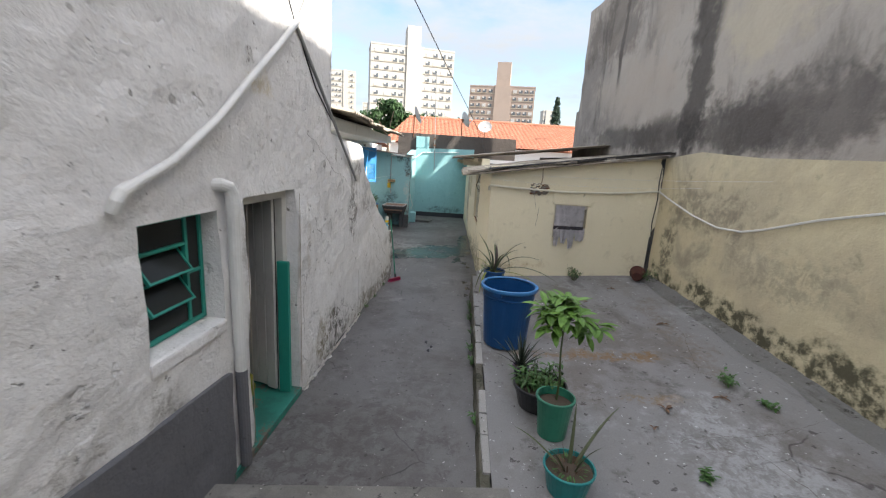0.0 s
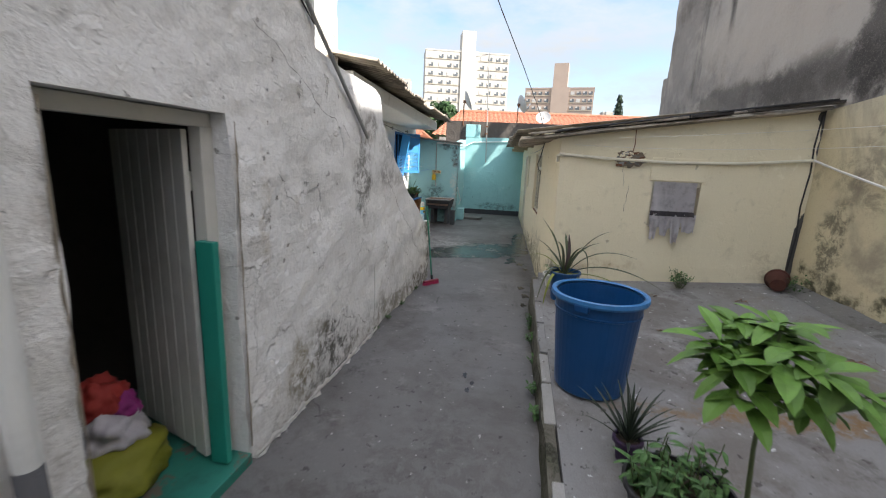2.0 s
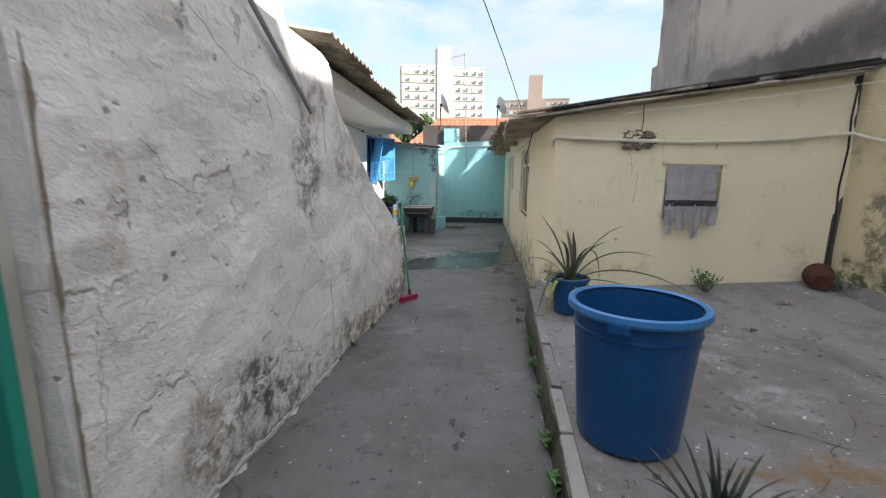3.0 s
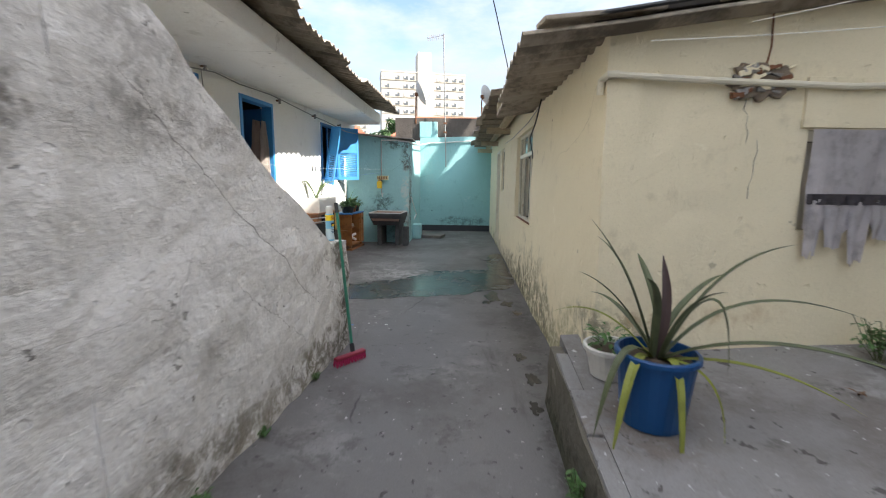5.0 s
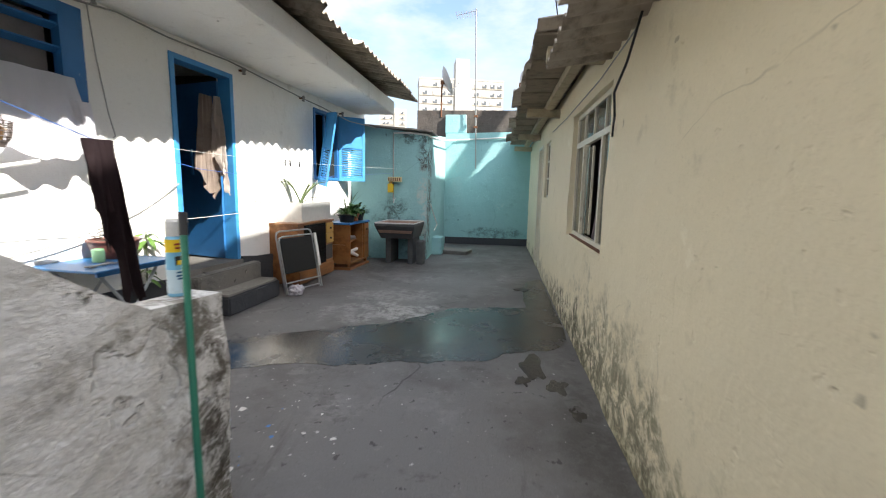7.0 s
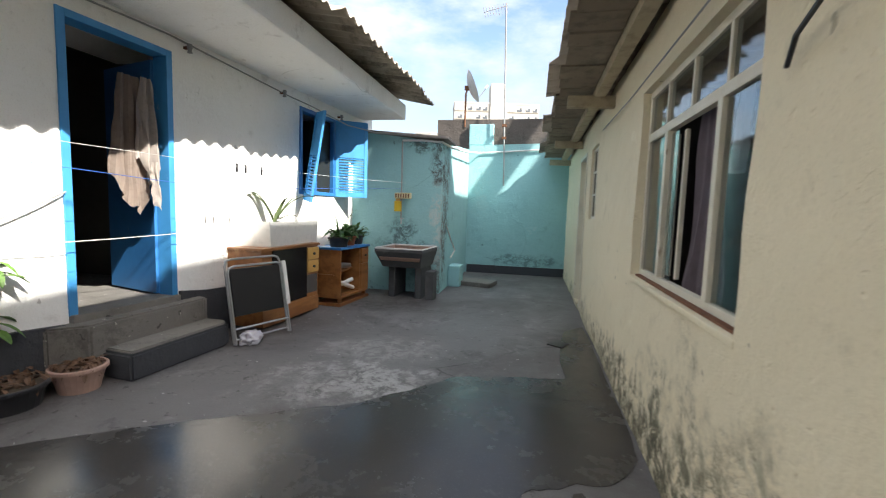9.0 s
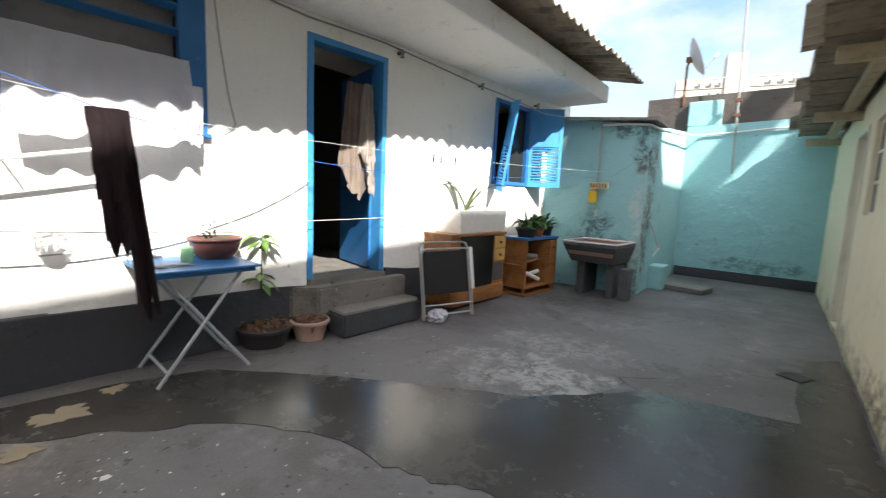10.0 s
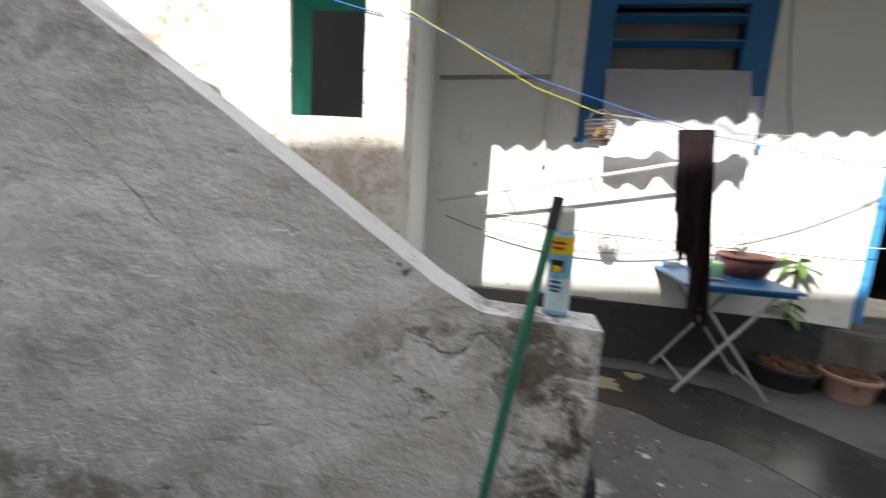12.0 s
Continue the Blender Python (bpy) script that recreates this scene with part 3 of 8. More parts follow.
def wall(name, a, b, top, thick, mat, holes=(), z0=0.0, step=0.12, relief=0.012, seed=0, label="", flip=False, low=None):
    """An upright wall from a to b, with its seen face to the right of that way (to the left: flip). top: (run, z) pairs
    along it. holes: (run0, z0, run1, z1). relief: unevenness of the face."""
    a, b = Vector((*a, 0)), Vector((*b, 0))
    run = (b - a).length
    u = (b - a).normalized()
    nrm = Vector((u.y, -u.x, 0)) * (-1 if flip else 1)

    def roof(s):
        for (s0, t0), (s1, t1) in zip(top, top[1:]):
            if s <= s1:
                return t0 + (t1 - t0) * (s - s0) / max(1e-6, s1 - s0)
        return top[-1][1]

    zmax = max(t for _, t in top)
    base = (lambda s: z0) if low is None else low
    ss = breaks([h[0] for h in holes] + [h[2] for h in holes] + [t[0] for t in top], 0, run, step)
    zs = breaks([h[1] for h in holes] + [h[3] for h in holes] + [t[1] for t in top], z0, zmax, step)

    def open_at(s, z):
        return z > roof(s) or z < base(s) or any(h[0] < s < h[2] and h[1] < z < h[3] for h in holes)

    bm = bmesh.new()
    front, back = {}, {}

    def vert(i, j, side):
        s = ss[i]
        z = max(base(s), min(zs[j], roof(s)))
        key = (i, round(z, 4))
        store = back if side else front
        if key not in store:
            off = -thick
            if not side:
                q = Vector((s, z, seed * 7.3))
                off = relief * (noise.noise(q * 1.1) * 1.2 + noise.noise(q * 3.7) * 0.6 + noise.noise(q * 9.0) * 0.3)
            store[key] = bm.verts.new(a + u * s + nrm * off + Vector((0, 0, z)))
        return store[key]

    def quad(*vs):
        vs = list(dict.fromkeys(vs))
        if len(vs) > 2 and bm.faces.get(vs) is None:
            bm.faces.new(vs)

    cells = set()
    for i in range(len(ss) - 1):
        for j in range(len(zs) - 1):
            s, z = (ss[i] + ss[i + 1]) / 2, (zs[j] + zs[j + 1]) / 2
            lowest = min(roof(ss[i] + 1e-4), roof(ss[i + 1] - 1e-4), roof(s))
            if zs[j] < max(roof(ss[i] + 1e-4), roof(ss[i + 1] - 1e-4)) - 1e-4 and not any(h[0] < s < h[2] and h[1] < z < h[3] for h in holes) \
                    and zs[j + 1] > min(base(ss[i]), base(ss[i + 1])) + 1e-4:
                cells.add((i, j))
    for i, j in cells:
        quad(vert(i, j, 0), vert(i + 1, j, 0), vert(i + 1, j + 1, 0), vert(i, j + 1, 0))
        quad(vert(i, j, 1), vert(i, j + 1, 1), vert(i + 1, j + 1, 1), vert(i + 1, j, 1))
        for (di, dj), (p, q) in (((-1, 0), ((i, j), (i, j + 1))), ((1, 0), ((i + 1, j), (i + 1, j + 1))),
                                 ((0, -1), ((i, j), (i + 1, j))), ((0, 1), ((i, j + 1), (i + 1, j + 1)))):
            if (i + di, j + dj) not in cells:
                quad(vert(*p, 0), vert(*q, 0), vert(*q, 1), vert(*p, 1))
    ob = part(name, bm, mat)
    return tagged(ob, label, "wall", kind="structure")


def sheet_roof(name, x0, x1, y0, y1, z0, z1, pitch, amp, mat, label, along="x", droop=0.0, seed=1):
    """Corrugated sheets: from the eave (x0, z0) up to (x1, z1), waves across y."""
    bm = bmesh.new()
    n = int((y1 - y0) / (pitch / 6))
    ks = 7
    rows = []
    for lay in (0, 1):
        for k in range(ks + 1):
            f = k / ks
            row = []
            for i in range(n + 1):
                y = y0 + (y1 - y0) * i / n
                sheet = math.floor((y - y0) / 0.92)
                rnd = noise.cell((sheet * 1.37, seed * 3.1, 0.5))
                x = x0 + (x1 - x0) * f + (rnd * 0.07 if k == 0 else 0)
                z = z0 + (z1 - z0) * f + amp * math.sin(2 * math.pi * y / pitch) + rnd * 0.02 + droop * noise.noise((x, y * 0.6, seed)) - lay * 0.009
                row.append(bm.verts.new((x, y, z)))
            rows.append(row)
    h = ks + 1
    for lay in (0, 1):
        for k in range(ks):
            ra, rb = rows[lay * h + k], rows[lay * h + k + 1]
            for i in range(n):
                bm.faces.new((ra[i], ra[i + 1], rb[i + 1], rb[i]))
    for k in (0, ks):
        for i in range(n):
            bm.faces.new((rows[k][i], rows[k][i + 1], rows[h + k][i + 1], rows[h + k][i]))
    for i in (0, n):
        for k in range(ks):
            bm.faces.new((rows[k][i], rows[k + 1][i], rows[h + k + 1][i], rows[h + k][i]))
    ob = part(name, bm, mat, smooth=True)
    return tagged(ob, label, "roof", kind="structure")


# ---- plan ----
def left_x(y):      # alley face of the house and its stair wall
    return -1.195 + 0.1295 * (y - 3.5)


def white_x(y):     # face of the white house
    return -2.70 + 0.08 * (y - 10.36)


def patio_z(x, y):  # the raised yard falls towards the alley
    return 0.15 + 0.05 * (x - 0.57) + 0.068 * (y - 3.25)


def kerb_x(y):
    return 0.555 + 0.098 * (y - 3.0)


CREAM_X, CREAM_Y, END_Y, RIGHT_X = 1.10, 6.52, 16.55, 4.06

# ---- the ground and floors ----
bm = bmesh.new()
bmesh.ops.create_grid(bm, x_segments=8, y_segments=8, size=1500)
bmesh.ops.translate(bm, verts=bm.verts, vec=(0, 0, -0.06))
tagged(part("ground", bm, PATIO), "bare city ground reaching to the horizon", "ground", kind="structure")

bm = bmesh.new()
slab(bm, [(-3.4, 4.3), (-1.38, 4.3), (-1.55, 0.9), (1.15, 0.9), (1.15, 6.6), (1.4, 6.75), (1.4, 16.8), (-3.4, 16.8)], -0.05, 0.0)
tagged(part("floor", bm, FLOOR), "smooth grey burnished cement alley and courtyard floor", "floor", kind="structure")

# the raised yard
bm = bmesh.new()
ny, nx = 44, 20
grid = []
for j in range(ny + 1):
    y = -4 + (CREAM_Y + 0.3 + 4) * j / ny
    row = []
    for i in range(nx + 1):
        x0 = kerb_x(y) + 0.07
        x = x0 + (RIGHT_X + 0.1 - x0) * i / nx
        row.append(bm.verts.new((x, y, patio_z(x, y) + 0.006 * noise.noise((x * 1.3, y * 1.3, 0)))))
    grid.append(row)
for j in range(ny):
    for i in range(nx):
        bm.faces.new((grid[j][i], grid[j][i + 1], grid[j + 1][i + 1], grid[j + 1][i]))
ext = bmesh.ops.extrude_face_region(bm, geom=bm.faces[:])
for v in [g for g in ext["geom"] if isinstance(g, bmesh.types.BMVert)]:
    v.co.z -= 0.6
tagged(part("patio", bm, PATIO), "raised pale cement yard, cracked and stained", "patio", kind="structure")

# steps that come down into the alley
steps = thing("entrance_steps", "grey cement steps coming down into the alley", "steps", kind="structure")
for k, y in enumerate((1.92, 1.47, 1.02, 0.57, 0.12)):
    part("step", boxed((-1.9, -6 if k == 4 else y - 0.5, -0.04), (0.62 - 0.04 * k, y, 0.17 * (k + 1)), bevel=0.015), STEP, steps)

# ---- left: the tall house, its stair wall ----
K = math.hypot(1, 0.1295)


def ls(y):
    return (y + 3) * K


left_top = [(0, 5.3), (ls(4.235), 5.3), (ls(4.245), 2.585), (ls(4.8), 2.53), (ls(5.43), 2.50)]
wall("wall_alley", (left_x(-3), -3), (left_x(5.43), 5.43), left_top, 0.17, WHITE_ALLEY,
     holes=[(ls(1.49), 1.24, ls(2.15), 1.99), (ls(2.45), 0.0, ls(3.33), 2.04)], relief=0.030, step=0.07, seed=1,
     label="lumpy white-painted plaster wall, cracked, mouldy at its foot")
# its lower run beside the stairs
STAIR_A, STAIR_B = Vector((-0.873, 5.304)), Vector((-0.664, 7.60))
STAIR_RUN = (STAIR_B - STAIR_A).length


def ss_at(y):
    return STAIR_RUN * (y - STAIR_A.y) / (STAIR_B.y - STAIR_A.y)


def stair_x(y):
    return STAIR_A.x + (STAIR_B.x - STAIR_A.x) * (y - STAIR_A.y) / (STAIR_B.y - STAIR_A.y)


wall("wall_stair", STAIR_A, STAIR_B,
     [(0, 2.50), (ss_at(5.43), 2.46), (ss_at(5.50), 2.22), (ss_at(5.62), 2.08), (ss_at(5.9), 1.855), (ss_at(6.24), 1.615), (ss_at(6.8), 1.25), (ss_at(7.17), 1.0), (ss_at(7.3), 0.93), (STAIR_RUN, 0.92)],
     0.15, WHITE_ALLEY, relief=0.030, step=0.07, seed=2, label="sloping lumpy white plaster parapet beside the stairs")
# rest of the tall house
wall("wall_house_end", (-1.30, 4.235), (-5.5, 4.235), [(0, 5.3), (4.2, 5.3)], 0.2, WHITE_HOUSE, relief=0.0, step=2, label="plain white end wall of the tall house", flip=False)
bm = bmesh.new()
box(bm, (-5.5, -3, 5.3), (-1.35, 4.23, 5.45))
tagged(part("ceiling_house", bm, CEMENT), "flat roof slab of the tall house", "roof", kind="structure")
# store room shell: its darkness is in the colour
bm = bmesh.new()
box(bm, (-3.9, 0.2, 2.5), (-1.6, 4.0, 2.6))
tagged(part("ceiling_room", bm, SHADE_PAINT), "store-room ceiling, coloured near-black to stand for its shade", "ceiling", kind="structure")
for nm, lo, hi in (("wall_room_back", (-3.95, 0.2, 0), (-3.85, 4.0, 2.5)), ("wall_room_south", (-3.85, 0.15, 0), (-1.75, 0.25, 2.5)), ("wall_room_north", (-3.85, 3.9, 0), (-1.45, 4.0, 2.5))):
    tagged(part(nm, boxed(lo, hi), SHADE_PAINT), "bare store-room wall, coloured near-black to stand for its shade", "wall", kind="structure")

# grey painted dado beside the door
wall("wall_dado", (left_x(0.2) + 0.026, 0.2), (left_x(2.16) + 0.026, 2.16), [(0, 0.93), (0.8, 0.93), (2.2, 0.84)], 0.03, GREY_DADO, relief=0.02, step=0.09, seed=1,
     label="dark grey painted band at the foot of the wall")

# ---- the rear house behind the stairs ----
wall("wall_rear_house", (-1.94, 3.90), (-1.86, 6.85), [(0, 4.4), (3.05, 4.4)], 0.22, REAR_WHITE, holes=[(2.33, 1.56, 2.73, 2.19)], relief=0.02, seed=3,
     label="sunlit white wall with flaking paint and rusty stains")
wall("wall_rear_house_end", (-2.08, 6.85), (-3.3, 6.85), [(0, 4.4), (1.25, 4.4)], 0.2, WHITE_HOUSE, relief=0.008, seed=4, label="white return wall of the rear house", flip=False)
# dado grey here paints the darkness of the unlit inside onto a board
tagged(part("wall_rear_inside", boxed((-3.2, 5.6, 1.2), (-3.1, 6.6, 2.6)), GREY_DADO), "board inside the rear house, dark-coloured to stand for its shade", "wall", kind="structure")
tagged(part("ceiling_rear", boxed((-3.3, 4.3, 4.4), (-1.8, 6.9, 4.5)), CEMENT), "roof slab of the rear house", "roof", kind="structure")

# ---- the white house across the court ----
KW = math.hypot(1, 0.08)


def ws(y):
    return (y - 6.6) * KW


wall("wall_white_house", (white_x(6.6), 6.6), (white_x(14.6), 14.6), [(0, 3.3), (ws(14.6), 3.3)], 0.2, WHITE_HOUSE,
     holes=[(ws(7.93), 1.63, ws(9.11), 2.63), (ws(9.90), 0.45, ws(10.76), 2.58), (ws(12.56), 1.45, ws(13.4), 2.56)], relief=0.01, seed=5,
     label="bright white painted wall of the low house")
wall("wall_plinth", (white_x(6.9) + 0.035, 6.9), (white_x(9.99) + 0.035, 9.99), [(0, 0.45), (2.7, 0.43), (3.1, 0.40)], 0.06, DARK_BAND, relief=0.02, seed=6, label="rough dark grey plinth of the white house")
wall("wall_plinth_far", (white_x(10.78) + 0.03, 10.78), (white_x(14.5) + 0.03, 14.5), [(0, 0.49), (0.3, 0.45), (3.75, 0.28)], 0.06, DARK_BAND, relief=0.02, seed=7, label="rough dark grey plinth beside the doorstep")
tagged(part("floor_white_house", boxed((-6.5, 6.7, 0.36), (-2.88, 14.5, 0.45)), STEP), "worn cement floor inside the white house", "floor", kind="structure")
# ceiling and walls coloured near-black, in place of the rooms' own shade
tagged(part("ceiling_white_house", boxed((-6.5, 6.7, 2.9), (-2.9, 14.5, 2.98)), SHADE_PAINT), "ceiling inside the white house, coloured near-black to stand for its shade", "ceiling", kind="structure")
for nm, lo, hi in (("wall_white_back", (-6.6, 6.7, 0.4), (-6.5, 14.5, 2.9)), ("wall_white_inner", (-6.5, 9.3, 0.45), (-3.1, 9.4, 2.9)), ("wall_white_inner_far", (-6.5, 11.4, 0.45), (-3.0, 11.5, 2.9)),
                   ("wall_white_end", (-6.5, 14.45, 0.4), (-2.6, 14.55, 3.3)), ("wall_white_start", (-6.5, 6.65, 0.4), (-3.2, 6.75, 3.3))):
    tagged(part(nm, boxed(lo, hi), SHADE_PAINT), "inner wall of the white house, coloured near-black to stand for its shade", "wall", kind="structure")
bm = bmesh.new()
box(bm, (-4.0, 6.9, 2.74), (-1.66, 14.32, 2.98), bevel=0.03)
tagged(part("eave_slab", bm, EAVE_WHITE), "white painted concrete eave slab under the roof sheets", "eave", kind="structure")
sheet_roof("roof_white_house", -1.27, -5.2, 6.5, 14.55, 3.03, 3.75, 0.177, 0.024, SHEET, "dark weathered corrugated fibre-cement roof of the white house", droop=0.02, seed=1)

SOOTY = plaster("sooty_render", (0.10, 0.085, 0.075), (0.05, 0.045, 0.04), (0.26, 0.13, 0.09), None, 0.3, 0.9)
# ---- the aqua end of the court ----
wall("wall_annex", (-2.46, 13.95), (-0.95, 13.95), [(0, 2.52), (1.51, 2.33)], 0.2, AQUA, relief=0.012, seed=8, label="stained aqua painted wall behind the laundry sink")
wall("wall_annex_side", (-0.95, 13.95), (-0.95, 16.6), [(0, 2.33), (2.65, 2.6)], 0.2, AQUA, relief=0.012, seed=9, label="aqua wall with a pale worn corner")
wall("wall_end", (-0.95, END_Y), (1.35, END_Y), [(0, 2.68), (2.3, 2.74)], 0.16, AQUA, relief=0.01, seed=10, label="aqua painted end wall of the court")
wall("wall_end_plinth", (-0.92, END_Y - 0.025), (1.2, END_Y - 0.025), [(0, 0.17), (2.2, 0.17)], 0.05, DARK_BAND, relief=0.008, seed=11, label="dark grey painted foot of the end wall")
wall("wall_behind", (-1.7, END_Y + 0.2), (3.0, END_Y + 0.2), [(0, 3.26), (4.7, 3.24)], 0.2, SOOTY, relief=0.02, step=0.2, seed=12, label="blackened brick-and-cement wall above the end wall", z0=2.4)

tagged(part("wall_patch", boxed((-0.98, END_Y + 0.10, 2.70), (-0.46, END_Y + 0.19, 3.14), None, 0.02), AQUA), "aqua washed patch of render on the blackened wall", "wall", kind="structure")
# ---- the cream house ----


def cs(y):
    return 16.55 - y


wall("wall_cream_side", (CREAM_X, 16.55), (CREAM_X, CREAM_Y), [(0, 2.42), (cs(9.1), 2.42), (cs(9.0), 2.26), (cs(CREAM_Y), 2.26)], 0.18, CREAM,
     holes=[(cs(10.55), 0.91, cs(9.05), 2.07), (cs(14.1), 0.06, cs(13.35), 2.1), (cs(13.0), 1.25, cs(12.45), 2.07)], relief=0.014, seed=13,
     label="cream painted house wall with green damp at its foot")
wall("wall_cream_front", (CREAM_X, CREAM_Y), (RIGHT_X, CREAM_Y), [(0, 2.30), (2.96, 2.62)], 0.18, CREAM, holes=[(1.13, 1.16, 1.69, 1.72)], z0=0.2, relief=0.014, seed=14,
     label="cream painted front wall of the small house, cracked")
sheet_roof("roof_cream_house", 0.62, 4.0, 6.36, 9.25, 2.16, 2.63, 0.177, 0.022, SHEET, "low blackened corrugated roof of the cream house", droop=0.03, seed=2)
sheet_roof("roof_cream_house_far", 0.55, 4.0, 9.05, 16.5, 2.42, 2.86, 0.177, 0.022, SHEET, "second run of corrugated roof, higher and further", droop=0.03, seed=3)
# the inside's shade is painted into this floor and these walls
tagged(part("floor_cream_house", boxed((1.28, 6.7, -0.02), (4.0, 16.5, 0.03)), SHADE_PAINT), "floor inside the cream house, coloured near-black to stand for its shade", "floor", kind="structure")
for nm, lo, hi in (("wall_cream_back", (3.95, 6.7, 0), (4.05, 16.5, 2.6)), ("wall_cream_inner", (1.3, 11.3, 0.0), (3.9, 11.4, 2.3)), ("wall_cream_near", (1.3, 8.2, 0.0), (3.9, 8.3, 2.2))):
    tagged(part(nm, boxed(lo, hi), SHADE_PAINT), "inner wall of the cream house, coloured near-black to stand for its shade", "wall", kind="structure")

# ---- the tall neighbour on the other side of the yard ----
wall("wall_neighbour", (RIGHT_X, 11.1), (RIGHT_X, -5), [(0, 6.25), (16.1, 6.25)], 0.3, CEMENT, relief=0.03, step=0.3, seed=15, z0=-0.05,
     label="tall weathered cement wall, black with age")
wall("wall_neighbour_far", (RIGHT_X + 0.12, 11.6), (RIGHT_X + 0.12, 11.1), [(0, 3.85), (0.5, 3.85)], 0.3, CEMENT, relief=0.02, step=0.25, seed=15, z0=-0.05,
     label="lower stub of the weathered wall")
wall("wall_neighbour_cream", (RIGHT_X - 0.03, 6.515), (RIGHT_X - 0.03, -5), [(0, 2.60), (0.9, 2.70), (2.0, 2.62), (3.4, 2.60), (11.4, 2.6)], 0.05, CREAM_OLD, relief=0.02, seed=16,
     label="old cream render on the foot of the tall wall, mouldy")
bm = bmesh.new()
box(bm, (RIGHT_X + 0.3, -5, 6.1), (6.0, 11.0, 6.25))
tagged(part("roof_neighbour", bm, CEMENT), "flat roof of the tall neighbour", "roof", kind="structure")
# unseen blocks added here to keep the sun off the alley and court
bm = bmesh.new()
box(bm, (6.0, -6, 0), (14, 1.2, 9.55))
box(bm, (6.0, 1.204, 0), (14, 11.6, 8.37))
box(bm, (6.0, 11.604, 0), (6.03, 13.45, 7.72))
# two added sloping bands and a batter-sided block that shape sunlight on aqua walls
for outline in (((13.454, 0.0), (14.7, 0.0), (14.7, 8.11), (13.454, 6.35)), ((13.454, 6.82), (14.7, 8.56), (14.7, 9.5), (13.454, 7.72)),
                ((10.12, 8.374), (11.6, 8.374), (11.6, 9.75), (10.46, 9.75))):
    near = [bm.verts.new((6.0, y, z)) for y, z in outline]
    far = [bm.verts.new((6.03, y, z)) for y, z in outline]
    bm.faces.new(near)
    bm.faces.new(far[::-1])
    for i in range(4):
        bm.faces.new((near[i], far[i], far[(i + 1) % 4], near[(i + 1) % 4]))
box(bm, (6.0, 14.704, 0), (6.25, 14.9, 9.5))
tagged(part("wall_neighbour_upper", bm, CEMENT), "unseen blocks added beyond the neighbour's wall to block and shape the sun", "wall", kind="structure")
# the house front behind the camera
tagged(part("wall_behind_yard", boxed((-1.6, -5.2, 0), (RIGHT_X, -5.0, 4.5)), WHITE_HOUSE), "plain white house wall at the start of the alley", "wall", kind="structure")
# ---- far distance: roofs, towers, trees ----
TOWER_CREAM = plain("tower_cream_render", (0.40, 0.36, 0.29), 0.9, 0, 0.15, 0.3)
TOWER_WHITE = plain("tower_white_render", (0.42, 0.40, 0.36), 0.9, 0, 0.12, 0.3)
TOWER_PINK = plain("tower_beige_render", (0.34, 0.27, 0.225), 0.9, 0, 0.15, 0.3)
TOWER_PANE = plain("tower_window", (0.10, 0.11, 0.12), 0.3, 0, 0.2, 0.5)
TOWER_BLIND = plain("tower_blind", (0.45, 0.44, 0.42), 0.6, 0, 0.2, 0.5)


def tower(label, at, turn, w, d, h, core, cols, floors, skin, band, base_h=0.0, storey=2.9):
    """A block of flats: body, window bands, a taller lift core, windows."""
    t = thing("apartment_building", label, "building", at, turn)
    part("wall", boxed((-w / 2, 0, 0), (w / 2, d, h)), skin, t)
    cx0, cx1, ch = core
    part("stair_core", boxed((cx0, -0.5, 0), (cx1, d * 0.7, h + 0.6)), skin, t)
    part("lift_house", boxed((cx0 + 0.2, 0.6, h), (cx0 + (cx1 - cx0) * 0.85, d * 0.6, ch)), skin, t)
    part("parapet", boxed((-w / 2 - 0.1, -0.1, h), (w / 2 + 0.1, d + 0.1, h + 0.5)), skin, t)
    for f in range(floors):
        z = h - 2.35 - f * storey
        for a, b in ((-w / 2 + 0.2, cx0 - 0.1), (cx1 + 0.1, w / 2 - 0.2)):
            if b - a > 2:
                part("window_band", boxed((a, -0.22, z - 0.35), (b, 0, z - 0.15)), band, t)
        for k, x in enumerate(cols):
            win = part("window", boxed((x - 0.75, -0.14, z), (x + 0.75, 0.02, z + 1.25)), TOWER_PANE if (k * 3 + f * 5) % 4 else TOWER_BLIND, t)
            part("blind", boxed((x - 0.75, -0.18, z + 0.62), (x - 0.02, -0.13, z + 1.25)), TOWER_BLIND, win)
    return t


def bearing(az, dist):
    return (math.sin(radians(az)) * dist - 0.1, math.cos(radians(az)) * dist - 0.6)


ax, ay = bearing(-1.6, 165)
tower("tall white block of flats with a cream stair tower", (ax, ay, 0), 10, 30.5, 12, 40.0, (-2.4, 3.6, 47.5),
      (-13.2, -9.6, -6.6, -4.2, 5.4, 8.2, 11.2, 13.8), 9, TOWER_WHITE, TOWER_CREAM)
bx, by = bearing(9.9, 190)
tower("beige block of flats with rows of small windows", (bx, by, 0), -14, 27.5, 9, 32.5, (-3.0, 4.0, 42.5),
      (-12.3, -9.8, -7.4, -4.8, 5.4, 7.8, 10.2, 12.4), 7, TOWER_PINK, TOWER_CREAM)
cx, cy = bearing(-10.4, 260)
tower("distant pale office block behind the roofs", (cx, cy, 0), 6, 15, 9, 46.0, (1.0, 3.4, 47.0), (-5.0, -3.0, -1.0, 5.4), 10, TOWER_WHITE, TOWER_CREAM)
dx, dy = bearing(-6.9, 300)
tower("distant narrow pale block beside the towers", (dx, dy, 0), 6, 9, 9, 34.0, (-1.0, 1.0, 35.0), (-3.0, 3.0), 7, TOWER_WHITE, TOWER_CREAM)
ex, ey = bearing(15.9, 240)
